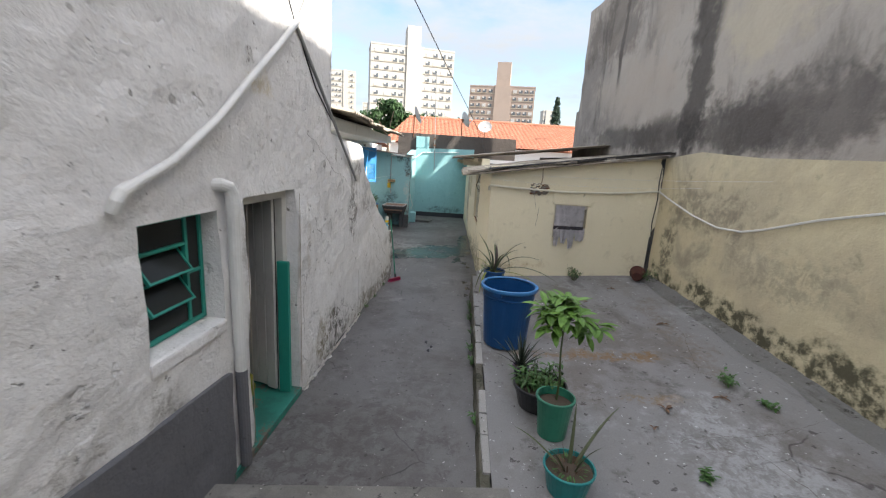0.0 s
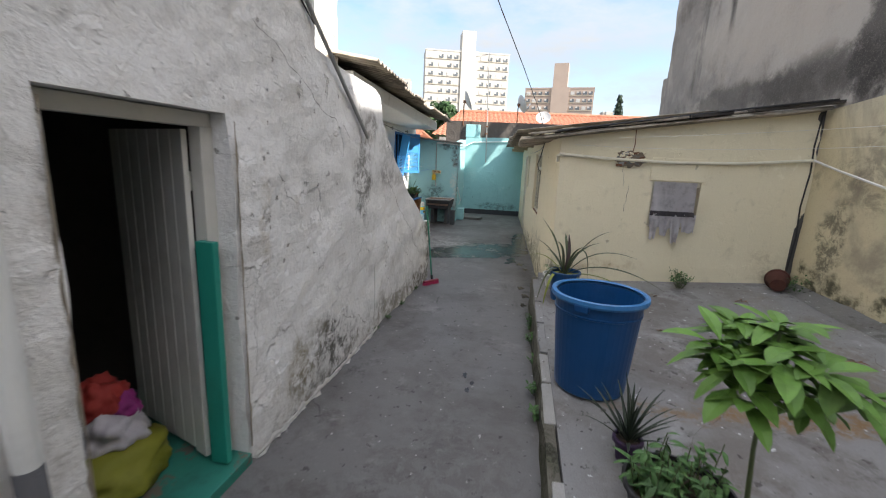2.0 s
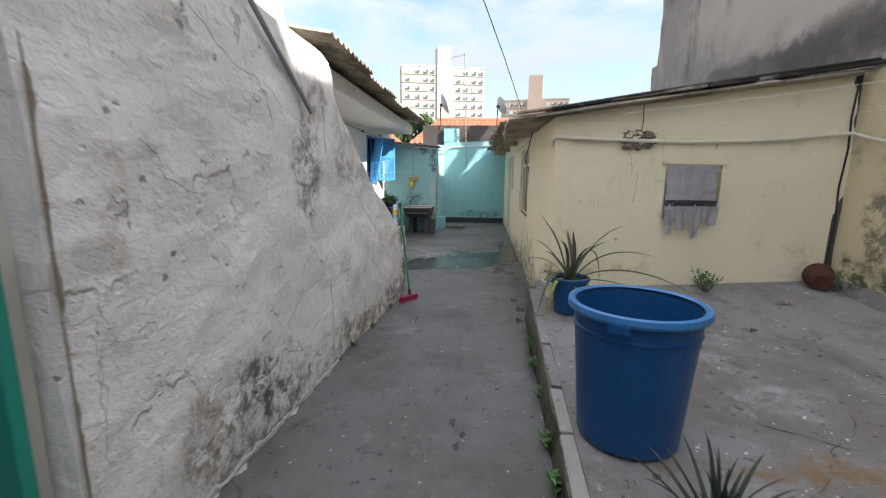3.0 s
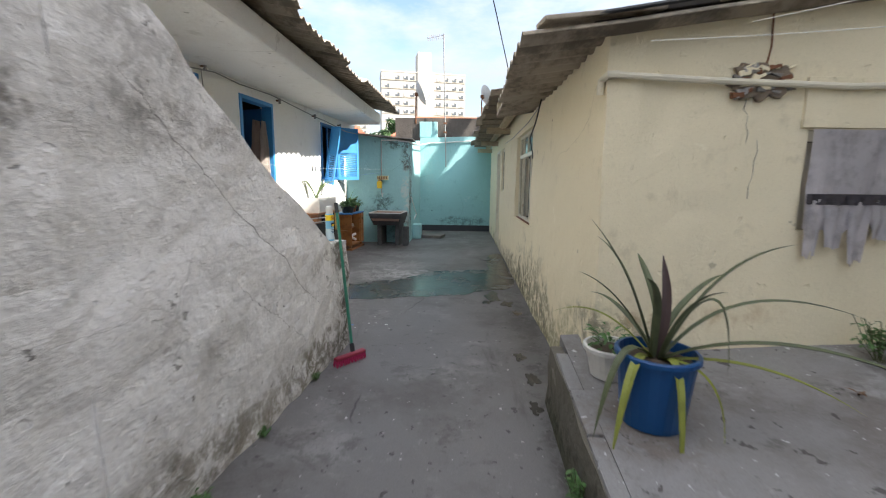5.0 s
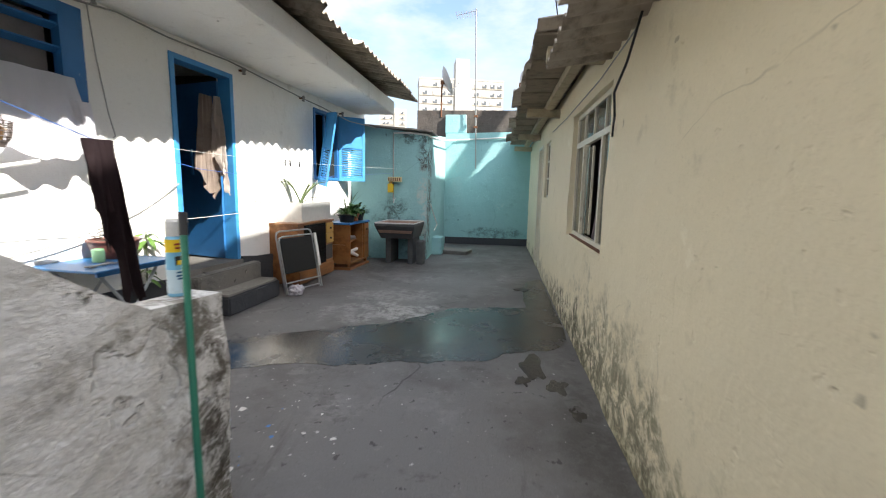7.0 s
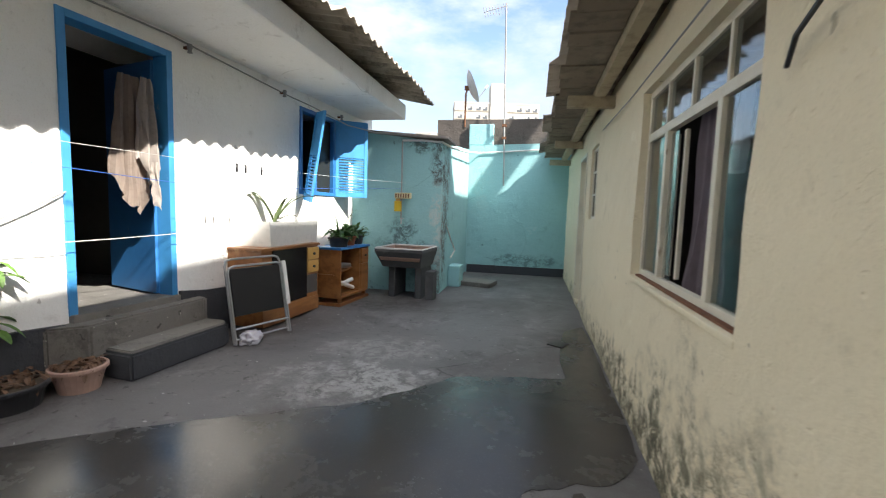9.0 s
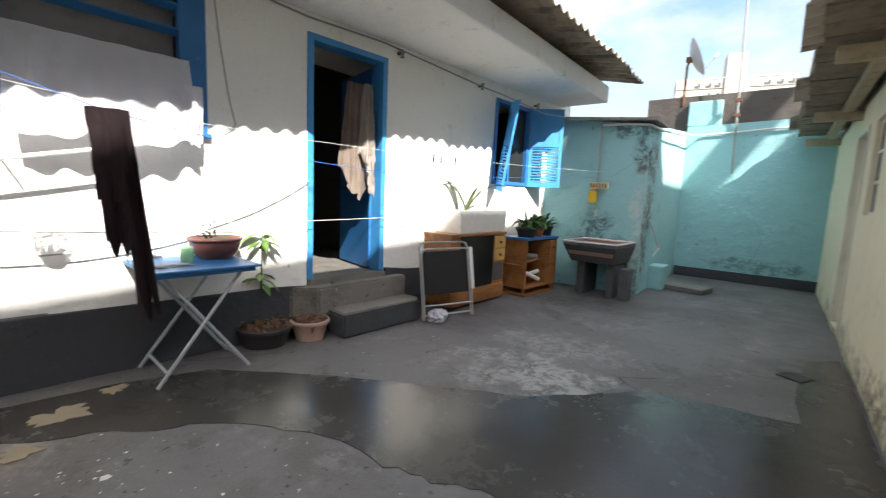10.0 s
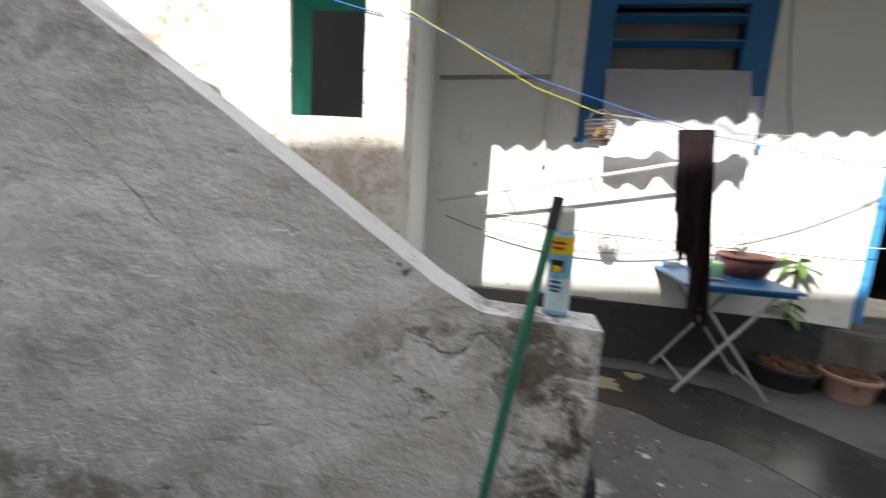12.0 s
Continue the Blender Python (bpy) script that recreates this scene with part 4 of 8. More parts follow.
tower("distant slim white block beside the cypress", (ex, ey, 0), 0, 5, 6, 29.0, (-1.2, 1.2, 29.6), (-1.8, 1.8), 5, TOWER_WHITE, TOWER_CREAM)


def leaf_green(name, rgb, spread=0.5):
    m = Mat(name, 0.55, spec=0.35).base(rgb)
    g = m.n.new("ShaderNodeNewGeometry")
    m.over(tuple(c * 1.9 for c in rgb), g.outputs["Random Per Island"], spread)
    m.over(tuple(c * 0.5 for c in rgb), m.ramp(m.noise(9, 4, 0.6), 0.45, 0.7), 0.5)
    return m.m


TREE_GREEN = leaf_green("tree_foliage", (0.028, 0.062, 0.018))
CYPRESS = leaf_green("cypress_foliage", (0.018, 0.036, 0.020))
BARK = plain("bark", (0.12, 0.09, 0.065), 0.95, 0, 0.5, 8)


def clump(bm, c, r, n, leaf, rng, flat=0.75):
    """Many small leaf blades round a centre."""
    for _ in range(n):
        d = Vector((rng.gauss(0, 1), rng.gauss(0, 1), rng.gauss(0, 1) * flat)).normalized()
        p = Vector(c) + d * r * rng.uniform(0.45, 1.0)
        a = d.orthogonal().normalized()
        a.rotate(Matrix.Rotation(rng.uniform(0, 6.28), 3, d))
        b = d.cross(a) * rng.uniform(0.5, 1.0)
        s = leaf * rng.uniform(0.6, 1.3)
        bm.faces.new([bm.verts.new(p + q) for q in (a * s, b * s * 0.6 + d * s * 0.3, -a * s, -b * s * 0.6 + d * s * 0.2)])


def tree(label, at, h, spread, seed, n=26, leaf=0.45):
    rng = random.Random(seed)
    t = thing("tree", label, "tree", at)
    part("trunk", tubed([(0, 0, 0), (0.2, 0.1, h * 0.3), (0.1, 0.3, h * 0.62)], 0.28, 8, 0.12), BARK, t)
    for k in range(5):
        a = k * 1.26 + rng.uniform(-0.3, 0.3)
        part("limb", tubed([(0.1, 0.2, h * 0.45), (math.cos(a) * spread * 0.4, math.sin(a) * spread * 0.3, h * 0.66), (math.cos(a) * spread * 0.75, math.sin(a) * spread * 0.6, h * 0.82)], 0.11, 6, 0.04), BARK, t)
    bm = bmesh.new()
    for _ in range(n):
        a, q = rng.uniform(0, 6.28), math.sqrt(rng.uniform(0.02, 1))
        clump(bm, (math.cos(a) * q * spread, math.sin(a) * q * spread * 0.7, h * (0.93 - 0.32 * q * q) + rng.uniform(-0.6, 0.5)), rng.uniform(0.7, 1.5), 90, leaf, rng)
    part("crown", bm, TREE_GREEN, t)
    return t


for az, dist, h, spread, seed in ((-4.6, 70, 10.6, 3.6, 3), (-2.2, 72, 9.6, 3.6, 4), (0.4, 74, 8.6, 3.2, 5), (-6.9, 78, 8.8, 3.0, 6), (4.2, 95, 10.2, 2.6, 7)):
    x, y = bearing(az, dist)
    tree("dark green broad tree behind the tiled roofs", (x, y, 0), h, spread, seed)
rng = random.Random(11)
x, y = bearing(16.9, 95)
cyp = thing("tree", "tall narrow dark cypress-like tree", "tree", (x, y, 0))
part("trunk", tubed([(0, 0, 0), (0, 0, 14.5)], 0.25, 8, 0.05), BARK, cyp)
bm = bmesh.new()
for k in range(44):
    z = 5 + 10.6 * k / 43
    r = 1.5 * (1 - (z - 5) / 10.9) ** 0.75 + 0.12
    for j in range(3):
        a = rng.uniform(0, 6.28)
        clump(bm, (math.cos(a) * r * 0.55, math.sin(a) * r * 0.55, z + rng.uniform(-0.3, 0.2)), 0.55 * r + 0.2, 34, 0.20, rng, 0.6)
part("crown", bm, CYPRESS, cyp)

# tiled roofs behind the end wall
TILE = Mat("clay_roof_tile", 0.85, spec=0.2).base((0.36, 0.15, 0.095))
TILE.over((0.46, 0.25, 0.17), TILE.ramp(TILE.noise(3.0, 6, 0.7), 0.5, 0.7), 0.7)
TILE.over((0.14, 0.06, 0.04), TILE.ramp(TILE.noise(1.2, 6, 0.7), 0.55, 0.72), 0.6)
TILE = TILE.m


def tiled_house(label, x0, x1, y0, yr, z0, zr, hip=1.2):
    """A low house under rows of half-round clay tiles, falling towards the court."""
    t = thing("house", label, "house")
    part("wall", boxed((x0 + 0.4, y0 + 0.5, 0), (x1 - 0.4, 2 * yr - y0 - 0.5, z0)), WHITE_HOUSE, t)
    bm = bmesh.new()
    pitch, rows = 0.24, 16
    n = int((x1 - x0) / (pitch / 4))
    prev = None
    for k in range(rows * 2 + 1):
        row_i, up = divmod(k, 2)
        f = min(1.0, (row_i + up * 0.96) / rows)
        lift = 0.0 if up else 0.05
        line = []
        for i in range(n + 1):
            x = x0 + (x1 - x0) * i / n
            sh = hip * f
            x = min(max(x, x0 + sh), x1 - sh)
            line.append(bm.verts.new((x, y0 + (yr - y0) * f, z0 + (zr - z0) * f + lift + 0.05 * abs(math.sin(math.pi * (x - x0) / pitch)))))
        if prev:
            for i in range(n):
                if (line[i + 1].co - line[i].co).length > 1e-5 or (prev[i + 1].co - prev[i].co).length > 1e-5:
                    bm.faces.new((prev[i], prev[i + 1], line[i + 1], line[i]))
        prev = line
    part("roof_tiles", bm, TILE, t)
    bm = bmesh.new()
    slab(bm, [(x0 + hip, yr), (x1 - hip, yr), (x1, 2 * yr - y0), (x0, 2 * yr - y0)], z0 - 0.1, z0)
    for v in bm.verts:
        if abs(v.co.y - yr) < 1e-4:
            v.co.z += zr - z0
    part("back_roof", bm, TILE, t)
    part("ridge", tubed([(x0 + hip, yr, zr + 0.04), (x1 - hip, yr, zr + 0.04)], 0.11, 8), TILE, t)
    return t


tiled_house("low house under a bright orange clay tile roof", -2.2, 11.5, 22.5, 27.0, 3.0, 4.65)
tiled_house("second low house with a clay tile roof", -9.0, -2.4, 21.5, 25.5, 2.9, 3.95)
# ---- small building blocks of things ----
BLACK_PLASTIC = plain("black_plastic", (0.025, 0.025, 0.027), 0.45)
BIN_BLUE = plain("blue_plastic", (0.006, 0.056, 0.175), 0.38, 0, 0.3, 6)
GREEN_PLASTIC = plain("green_plastic", (0.03, 0.17, 0.11), 0.4, 0, 0.3, 8)
WHITE_PLASTIC = plain("white_plastic", (0.62, 0.61, 0.58), 0.45)
SOIL = plain("dry_soil", (0.075, 0.055, 0.04), 0.95, 0, 0.6, 30)
LITTER = leaf_green("dry_leaf_litter", (0.10, 0.055, 0.032), 0.9)
STEEL = plain("dull_steel", (0.45, 0.46, 0.47), 0.4, 0.9)
RUST = plain("rust", (0.16, 0.07, 0.035), 0.9, 0, 0.6, 20)
CABLE = plain("black_cable", (0.02, 0.02, 0.022), 0.6)
GREY_PIPE = plain("grey_painted_pipe", (0.30, 0.30, 0.29), 0.6)
CLAY = plain("terracotta", (0.33, 0.11, 0.055), 0.85, 0, 0.5, 18)
LEAF = leaf_green("broad_leaf", (0.080, 0.16, 0.028), 0.6)
BLADE = leaf_green("strap_leaf", (0.075, 0.088, 0.045), 0.6)
BLADE_YELLOW = leaf_green("yellowing_leaf", (0.20, 0.22, 0.045), 0.4)
BLADE_DARK = leaf_green("dark_strap_leaf", (0.028, 0.038, 0.026), 0.5)
HERB = leaf_green("herb_leaf", (0.05, 0.11, 0.03), 0.6)
STEM = plain("green_stem", (0.07, 0.09, 0.035), 0.7)
WOOD = Mat("varnished_wood", 0.4, spec=0.4).base((0.30, 0.13, 0.045))
WOOD.over((0.16, 0.06, 0.02), WOOD.ramp(WOOD.noise(7, 6, 0.65, (1, 0.15, 1)), 0.42, 0.62), 0.7)
WOOD.over((0.45, 0.24, 0.10), WOOD.ramp(WOOD.noise(2.4, 6, 0.7), 0.58, 0.72), 0.6)
WOOD.bump(WOOD.noise(30, 4, 0.6, (1, 0.2, 1)), 0.2, 0.003)
WOOD = WOOD.m
PINE = plain("yellow_pine", (0.50, 0.30, 0.09), 0.5, 0, 0.4, 9)
CLOTH_WHITE = plain("white_cloth", (0.82, 0.81, 0.85), 0.95, 0, 0.15, 6)
CLOTH_GREY = plain("grey_rag", (0.62, 0.59, 0.61), 0.95, 0, 0.75, 7)
CLOTH_PALE = plain("pale_towel", (0.62, 0.55, 0.50), 0.95, 0, 0.35, 14)
CLOTH_BEIGE = plain("beige_towel", (0.40, 0.32, 0.27), 0.95, 0, 0.4, 12)
CLOTH_DARK = plain("dark_plum_cloth", (0.030, 0.017, 0.020), 0.95, 0, 0.4, 12)
BRICK = plain("hollow_brick", (0.30, 0.13, 0.075), 0.95, 0, 0.5, 18)


def blade(bm, base, az, length, width, lift, droop, seg=7, fold=0.25):
    """A strap leaf that rises at lift degrees and droops towards its tip."""
    p, a = Vector(base), radians(lift)
    out = Vector((math.cos(az), math.sin(az), 0))
    side = Vector((-out.y, out.x, 0))
    rows = []
    for k in range(seg + 1):
        f = k / seg
        w = width * (0.75 + 0.9 * f) * (1 - f) ** 0.8 + 0.001 if f > 0.35 else width * (0.8 + 0.45 * f)
        d = out * math.cos(a) + Vector((0, 0, math.sin(a)))
        nrm = side.cross(d)
        rows.append((bm.verts.new(p - side * w / 2 - nrm * w * fold), bm.verts.new(p), bm.verts.new(p + side * w / 2 - nrm * w * fold)))
        p = p + d * length / seg
        a -= radians(droop) / seg * (0.5 + f)
    for r, s in zip(rows, rows[1:]):
        bm.faces.new((r[0], r[1], s[1], s[0]))
        bm.faces.new((r[1], r[2], s[2], s[1]))


def strap(bm, base, az, rc, zc, rt, zt, width, seg=14):
    """A long strap leaf bent over a control place (rc out, zc up) to its tip (rt out, zt up)."""
    base = Vector(base)
    out, side = Vector((math.cos(az), math.sin(az), 0)), Vector((-math.sin(az), math.cos(az), 0))
    rows = []
    for k in range(seg + 1):
        f = k / seg
        q = 2 * f * (1 - f)
        p = base + out * (q * rc + f * f * rt) + Vector((0, 0, q * zc + f * f * zt)) + side * 0.02 * math.sin(f * 4 + az * 3)
        d = (out * ((1 - 2 * f) * 2 * rc + 2 * f * rt) + Vector((0, 0, (1 - 2 * f) * 2 * zc + 2 * f * zt))).normalized()
        w = width * (0.85 + 0.3 * f) * max(0.02, 1 - f ** 3.2)
        n = side.cross(d)
        rows.append([bm.verts.new(p - side * w / 2 - n * w * 0.22), bm.verts.new(p), bm.verts.new(p + side * w / 2 - n * w * 0.22)])
    for r, t in zip(rows, rows[1:]):
        bm.faces.new((r[0], r[1], t[1], t[0]))
        bm.faces.new((r[1], r[2], t[2], t[1]))


def drape(bm, w0, w1, h, point, wave, folds, seed, thick=0.006, nu=26, nv=30):
    """Cloth gathered at its top (width w0), fanning out to w1 and ending in an uneven point."""
    g = []
    for j in range(nv + 1):
        f = j / nv
        row = []
        for i in range(nu + 1):
            u = 2 * i / nu - 1
            end = 1 - point * abs(u - 0.25) + 0.10 * noise.noise((u * 3 + seed, seed, 0))
            w = w0 + (w1 - w0) * f ** 0.75
            ripple = math.sin(u * folds * 3.14 + seed) + 0.4 * math.sin(u * folds * 7.1 + f * 2)
            row.append(bm.verts.new((u * w / 2 + 0.02 * noise.noise((u * 2, f * 4, seed)), wave * (0.45 + 0.75 * f) * ripple, -h * f * end)))
        g.append(row)
    for j in range(nv):
        for i in range(nu):
            bm.faces.new((g[j][i], g[j][i + 1], g[j + 1][i + 1], g[j + 1][i]))
    bmesh.ops.solidify(bm, geom=bm.faces[:], thickness=thick)
    return bm


def leaf(bm, base, az, tilt, length, width, curl=0.25):
    """A broad oval leaf with a folded midrib."""
    m = Matrix.Translation(base) @ Matrix.Rotation(az, 4, "Z") @ Matrix.Rotation(-radians(tilt), 4, "Y")
    prof = ((0, 0.05), (0.18, 0.45), (0.42, 0.95), (0.68, 0.9), (0.88, 0.5), (1.0, 0.02))
    rows = []
    for f, w in prof:
        z = -curl * length * f * f
        rows.append([bm.verts.new(m @ Vector((length * f, s * width * w / 2, z + abs(s) * width * w * 0.14))) for s in (-1, 0, 1)])
    for r, s in zip(rows, rows[1:]):
        bm.faces.new((r[0], r[1], s[1], s[0]))
        bm.faces.new((r[1], r[2], s[2], s[1]))


def pot(t, r0, r1, h, mat, fill=SOIL, rim=0.012, level=0.82, name="pot", seg=26):
    """An open pot with a rolled rim and soil in it."""
    th = 0.006
    body = part(name, lathe([(0, 0), (r0, 0), (r0 * 0.5 + r1 * 0.5, h * 0.5), (r1, h - rim * 2), (r1 + rim, h - rim * 2), (r1 + rim, h - rim * 0.4), (r1 + rim * 0.6, h), (r1 - th, h),
                             (r1 - th - 0.002, h * level), (0.001, h * level)], seg), mat, t, smooth=False)
    soil = part("soil", lathe([(0, h * level + 0.02), (r1 * 0.5, h * level + 0.014), (r1 * 0.93, h * level + 0.003), (r1 * 0.92, h * level - 0.02)], seg, 0.003), fill, t)
    return body


def hanging(bm, w, h, thick=0.004, nu=16, nv=20, wave=0.02, folds=5, hem=0.03, seed=0, taper=0.0):
    """Cloth that hangs in the local xz plane from z = 0 down, with folds and an uneven hem."""
    g = []
    for j in range(nv + 1):
        f = j / nv
        row = []
        for i in range(nu + 1):
            u = i / nu - 0.5
            z = -h * f * (1 + hem * noise.noise((u * 6 + seed, seed * 2.0, 0)) * 3)
            y = wave * (0.3 + f) * math.sin(u * folds * 6.28 + seed + f * 1.3) + wave * 0.7 * noise.noise((u * 4, f * 3, seed))
            row.append(bm.verts.new((u * w * (1 - taper * f) + wave * 0.5 * noise.noise((u * 3, f * 4, seed + 5)), y, z)))
        g.append(row)
    for j in range(nv):
        for i in range(nu):
            bm.faces.new((g[j][i], g[j][i + 1], g[j + 1][i + 1], g[j + 1][i]))
    bmesh.ops.solidify(bm, geom=bm.faces[:], thickness=thick)
    return bm


def moved(bm, m):
    bmesh.ops.transform(bm, matrix=m, verts=bm.verts)
    return bm


def sagged(a, b, sag, n=14):
    a, b = Vector(a), Vector(b)
    return [a + (b - a) * i / n - Vector((0, 0, sag * 4 * (i / n) * (1 - i / n))) for i in range(n + 1)]


def wire(name, pts, r, mat, label, category="cable"):
    ob = part(name, tubed(pts, r, 5), mat)
    return tagged(ob, label, category)


def on_left(y, z, off=0.0):
    return (left_x(y) + off, y, z)


def on_white(y, z, off=0.0):
    return (white_x(y) + off, y, z)


# ---- alley: the window, door and pipes of the left wall ----
GLASS_DIRTY = bpy.data.materials.new("dusty_glass")
GLASS_DIRTY.use_nodes = True
gd = GLASS_DIRTY.node_tree.nodes["Principled BSDF"]
gd.inputs["Base Color"].default_value = (0.022, 0.025, 0.024, 1)
gd.inputs["Roughness"].default_value = 0.16
gd.inputs["Specular IOR Level"].default_value = 0.16

ang = math.atan2(0.1295, 1.0)


def left_frame(y):
    """Local axes on the left wall: x along the alley, y into the wall, z up."""
    return Matrix.Translation((left_x(y), y, 0)) @ Matrix.Rotation(math.pi / 2 - ang, 4, "Z")


m1 = left_frame(1.49)
win = tagged(new("window_1"), "small teal steel louvre window, two panes tilted open", "window", kind="structure")
D = 0.12
for x0, x1, z0, z1 in ((0, 0.03, 1.27, 1.985), (0.635, 0.665, 1.27, 1.985), (0.0, 0.665, 1.27, 1.30), (0.0, 0.665, 1.955, 1.985), (0.12, 0.145, 1.3, 1.955), (0.50, 0.525, 1.3, 1.955),
                       (0.03, 0.12, 1.60, 1.622), (0.525, 0.635, 1.60, 1.622), (0.145, 0.5, 1.79, 1.81)):
    part("window_frame", boxed((x0, D, z0), (x1, D + 0.03, z1), m1, 0.003), TEAL, win)
for x0, x1, z0, z1 in ((0.03, 0.12, 1.3, 1.6), (0.03, 0.12, 1.622, 1.955), (0.525, 0.635, 1.3, 1.6), (0.525, 0.635, 1.622, 1.955), (0.145, 0.5, 1.81, 1.955), (0.145, 0.5, 1.3, 1.44)):
    part("pane", boxed((x0, D + 0.012, z0), (x1, D + 0.017, z1), m1), GLASS_DIRTY, win)
for z in (1.445, 1.625):
    mm = m1 @ Matrix.Translation((0.3225, D + 0.012, z + 0.08)) @ Matrix.Rotation(radians(-36), 4, "X")
    sash = part("tilting_pane", boxed((-0.165, -0.003, -0.075), (0.165, 0.003, 0.075), mm), GLASS_DIRTY, win)
    for lo, hi in (((-0.18, -0.01, -0.09), (0.18, 0.01, -0.075)), ((-0.18, -0.01, 0.075), (0.18, 0.01, 0.09)), ((-0.18, -0.01, -0.075), (-0.165, 0.01, 0.075)), ((0.165, -0.01, -0.075), (0.18, 0.01, 0.075))):
        part("sash_bar", boxed(lo, hi, mm, 0.002), TEAL, sash)
part("window_sill", boxed((-0.01, -0.022, 1.17), (0.68, 0.16, 1.262), m1, 0.02), WHITE_ALLEY, win, "lumpy white plaster sill")

m2 = left_frame(2.45)
door = tagged(new("door_1"), "old white plank door standing open in a worn frame", "door", kind="structure")
part("lintel_bar", boxed((0.0, 0.10, 1.965), (0.88, 0.17, 2.035), m2, 0.004), DOOR_WHITE, door)
part("jamb", boxed((0.80, 0.10, 0.06), (0.885, 0.17, 1.965), m2, 0.004), DOOR_WHITE, door)
part("jamb", boxed((0.0, 0.10, 0.06), (0.05, 0.17, 1.965), m2, 0.004), DOOR_WHITE, door)
mleaf = m2 @ Matrix.Translation((0.79, 0.17, 0.09)) @ Matrix.Rotation(radians(70), 4, "Z")
for k in range(7):
    part("plank", boxed((0.115 * k, 0.0, 0.02 * ((k * 5) % 3) * 0.4), (0.115 * k + 0.108, 0.03, 1.86), mleaf, 0.005), DOOR_GRIMY, door)
for z in (0.25, 1.55):
    part("ledge", boxed((0.02, -0.02, z), (0.78, -0.001, z + 0.1), mleaf, 0.003), DOOR_GRIMY, door)
tagged(part("teal_board", boxed((0.755, 0.035, 0.075), (0.80, 0.14, 1.385), m2, 0.006), TEAL), "upright teal painted board standing in the doorway", "board")
bm = boxed((-0.32, -0.03, -0.02), (0.89, 0.9, 0.065), m2, 0.008)
tagged(part("threshold", bm, TEAL_FLOOR), "worn teal painted threshold and floor", "floor", kind="structure")
tagged(part("floor_room", boxed((-3.85, 0.25, -0.03), (-1.62, 3.9, 0.055)), TEAL_FLOOR), "worn teal painted store-room floor", "floor", kind="structure")


def lump(name, label, category, at, size, mat, seed, amp=0.22):
    bm = bmesh.new()
    bmesh.ops.create_icosphere(bm, subdivisions=4, radius=1.0)
    for v in bm.verts:
        q = v.co * 2.2 + Vector((seed, 0, 0))
        v.co *= 1 + amp * noise.noise(q) + amp * 0.5 * noise.noise(q * 2.7)
        v.co.z = max(v.co.z, -0.55)
        v.co = Vector((v.co.x * size[0], v.co.y * size[1], (v.co.z + 0.55) * size[2]))
    ob = part(name, bm, mat, smooth=True)
    ob.matrix_basis = pose(*at)
    return tagged(ob, label, category)


SACK = plain("olive_sack", (0.19, 0.19, 0.02), 0.7, 0, 0.4, 7)
BAG = plain("white_carrier_bag", (0.46, 0.44, 0.48), 0.35, 0, 0.3, 5)
TOY = plain("red_cloth", (0.30, 0.03, 0.025), 0.7, 0, 0.4, 12)
TOY2 = plain("magenta_cloth", (0.22, 0.02, 0.15), 0.7, 0, 0.4, 12)
lump("sack", "full olive-yellow sack on the store-room floor", "sack", (-1.82, 3.02, 0.055), (0.26, 0.30, 0.17), SACK, 2)
lump("carrier_bag", "crumpled white plastic bag on the sack", "bag", (-1.85, 3.06, 0.27), (0.17, 0.17, 0.14), BAG, 5, 0.35)
lump("rag", "crumpled red rag on the bags", "cloth", (-1.90, 3.08, 0.43), (0.12, 0.13, 0.12), TOY, 7, 0.4)
lump("rag", "crumpled magenta rag on the bags", "cloth", (-1.80, 3.12, 0.41), (0.09, 0.08, 0.08), TOY2, 8, 0.4)

pipe = thing("drain_pipe", "white plastic drain pipe down the wall, its foot painted grey", "pipe")
part("pipe", tubed([on_left(2.215, 2.03, 0.055), on_left(2.225, 1.4, 0.05), on_left(2.235, 0.84, 0.05)], 0.040, 14), PVC, pipe)
part("painted_foot", tubed([on_left(2.235, 0.84, 0.05), on_left(2.25, 0.06, 0.05)], 0.041, 14), GREY_DADO, pipe, "dark grey painted end")
part("elbow", tubed([on_left(2.215, 2.02, 0.055), on_left(2.213, 2.09, 0.053), on_left(2.195, 2.135, 0.045), on_left(2.16, 2.15, 0.015), on_left(2.12, 2.15, -0.05)], 0.043, 14), PVC, pipe)
part("collar", tubed([on_left(2.216, 1.97, 0.055), on_left(2.215, 2.03, 0.055)], 0.048, 14), PVC, pipe)
pipe = thing("drain_pipe", "long white plastic pipe sagging diagonally across the wall", "pipe")
part("pipe", tubed([on_left(1.37, 2.17, 0.05), on_left(1.7, 2.30, 0.05), on_left(2.1, 2.54, 0.05), on_left(2.5, 2.845, 0.05), on_left(2.95, 3.17, 0.05), on_left(3.37, 3.50, 0.05), on_left(3.65, 3.85, 0.05),
                    on_left(3.8, 4.6, 0.05)], 0.024, 12), PVC, pipe)
part("elbow", tubed([on_left(1.42, 2.19, 0.05), on_left(1.36, 2.165, 0.05), on_left(1.335, 2.13, 0.05), on_left(1.33, 2.08, 0.03)], 0.031, 12), PVC, pipe)
bar = thing("iron_bar", "thin dark iron bar fixed aslant on the wall", "bar")
part("bar", tubed([on_left(3.31, 3.39, 0.03), on_left(4.2, 2.73, 0.035), on_left(5.15, 2.03, 0.03)], 0.016, 8), GREY_PIPE, bar)
wire("cable", [on_left(2.7, 4.1, 0.03), on_left(3.3, 3.42, 0.02), on_left(3.75, 2.98, 0.02), on_left(4.2, 2.72, 0.02)], 0.006, CABLE, "thin black cable down the white wall")

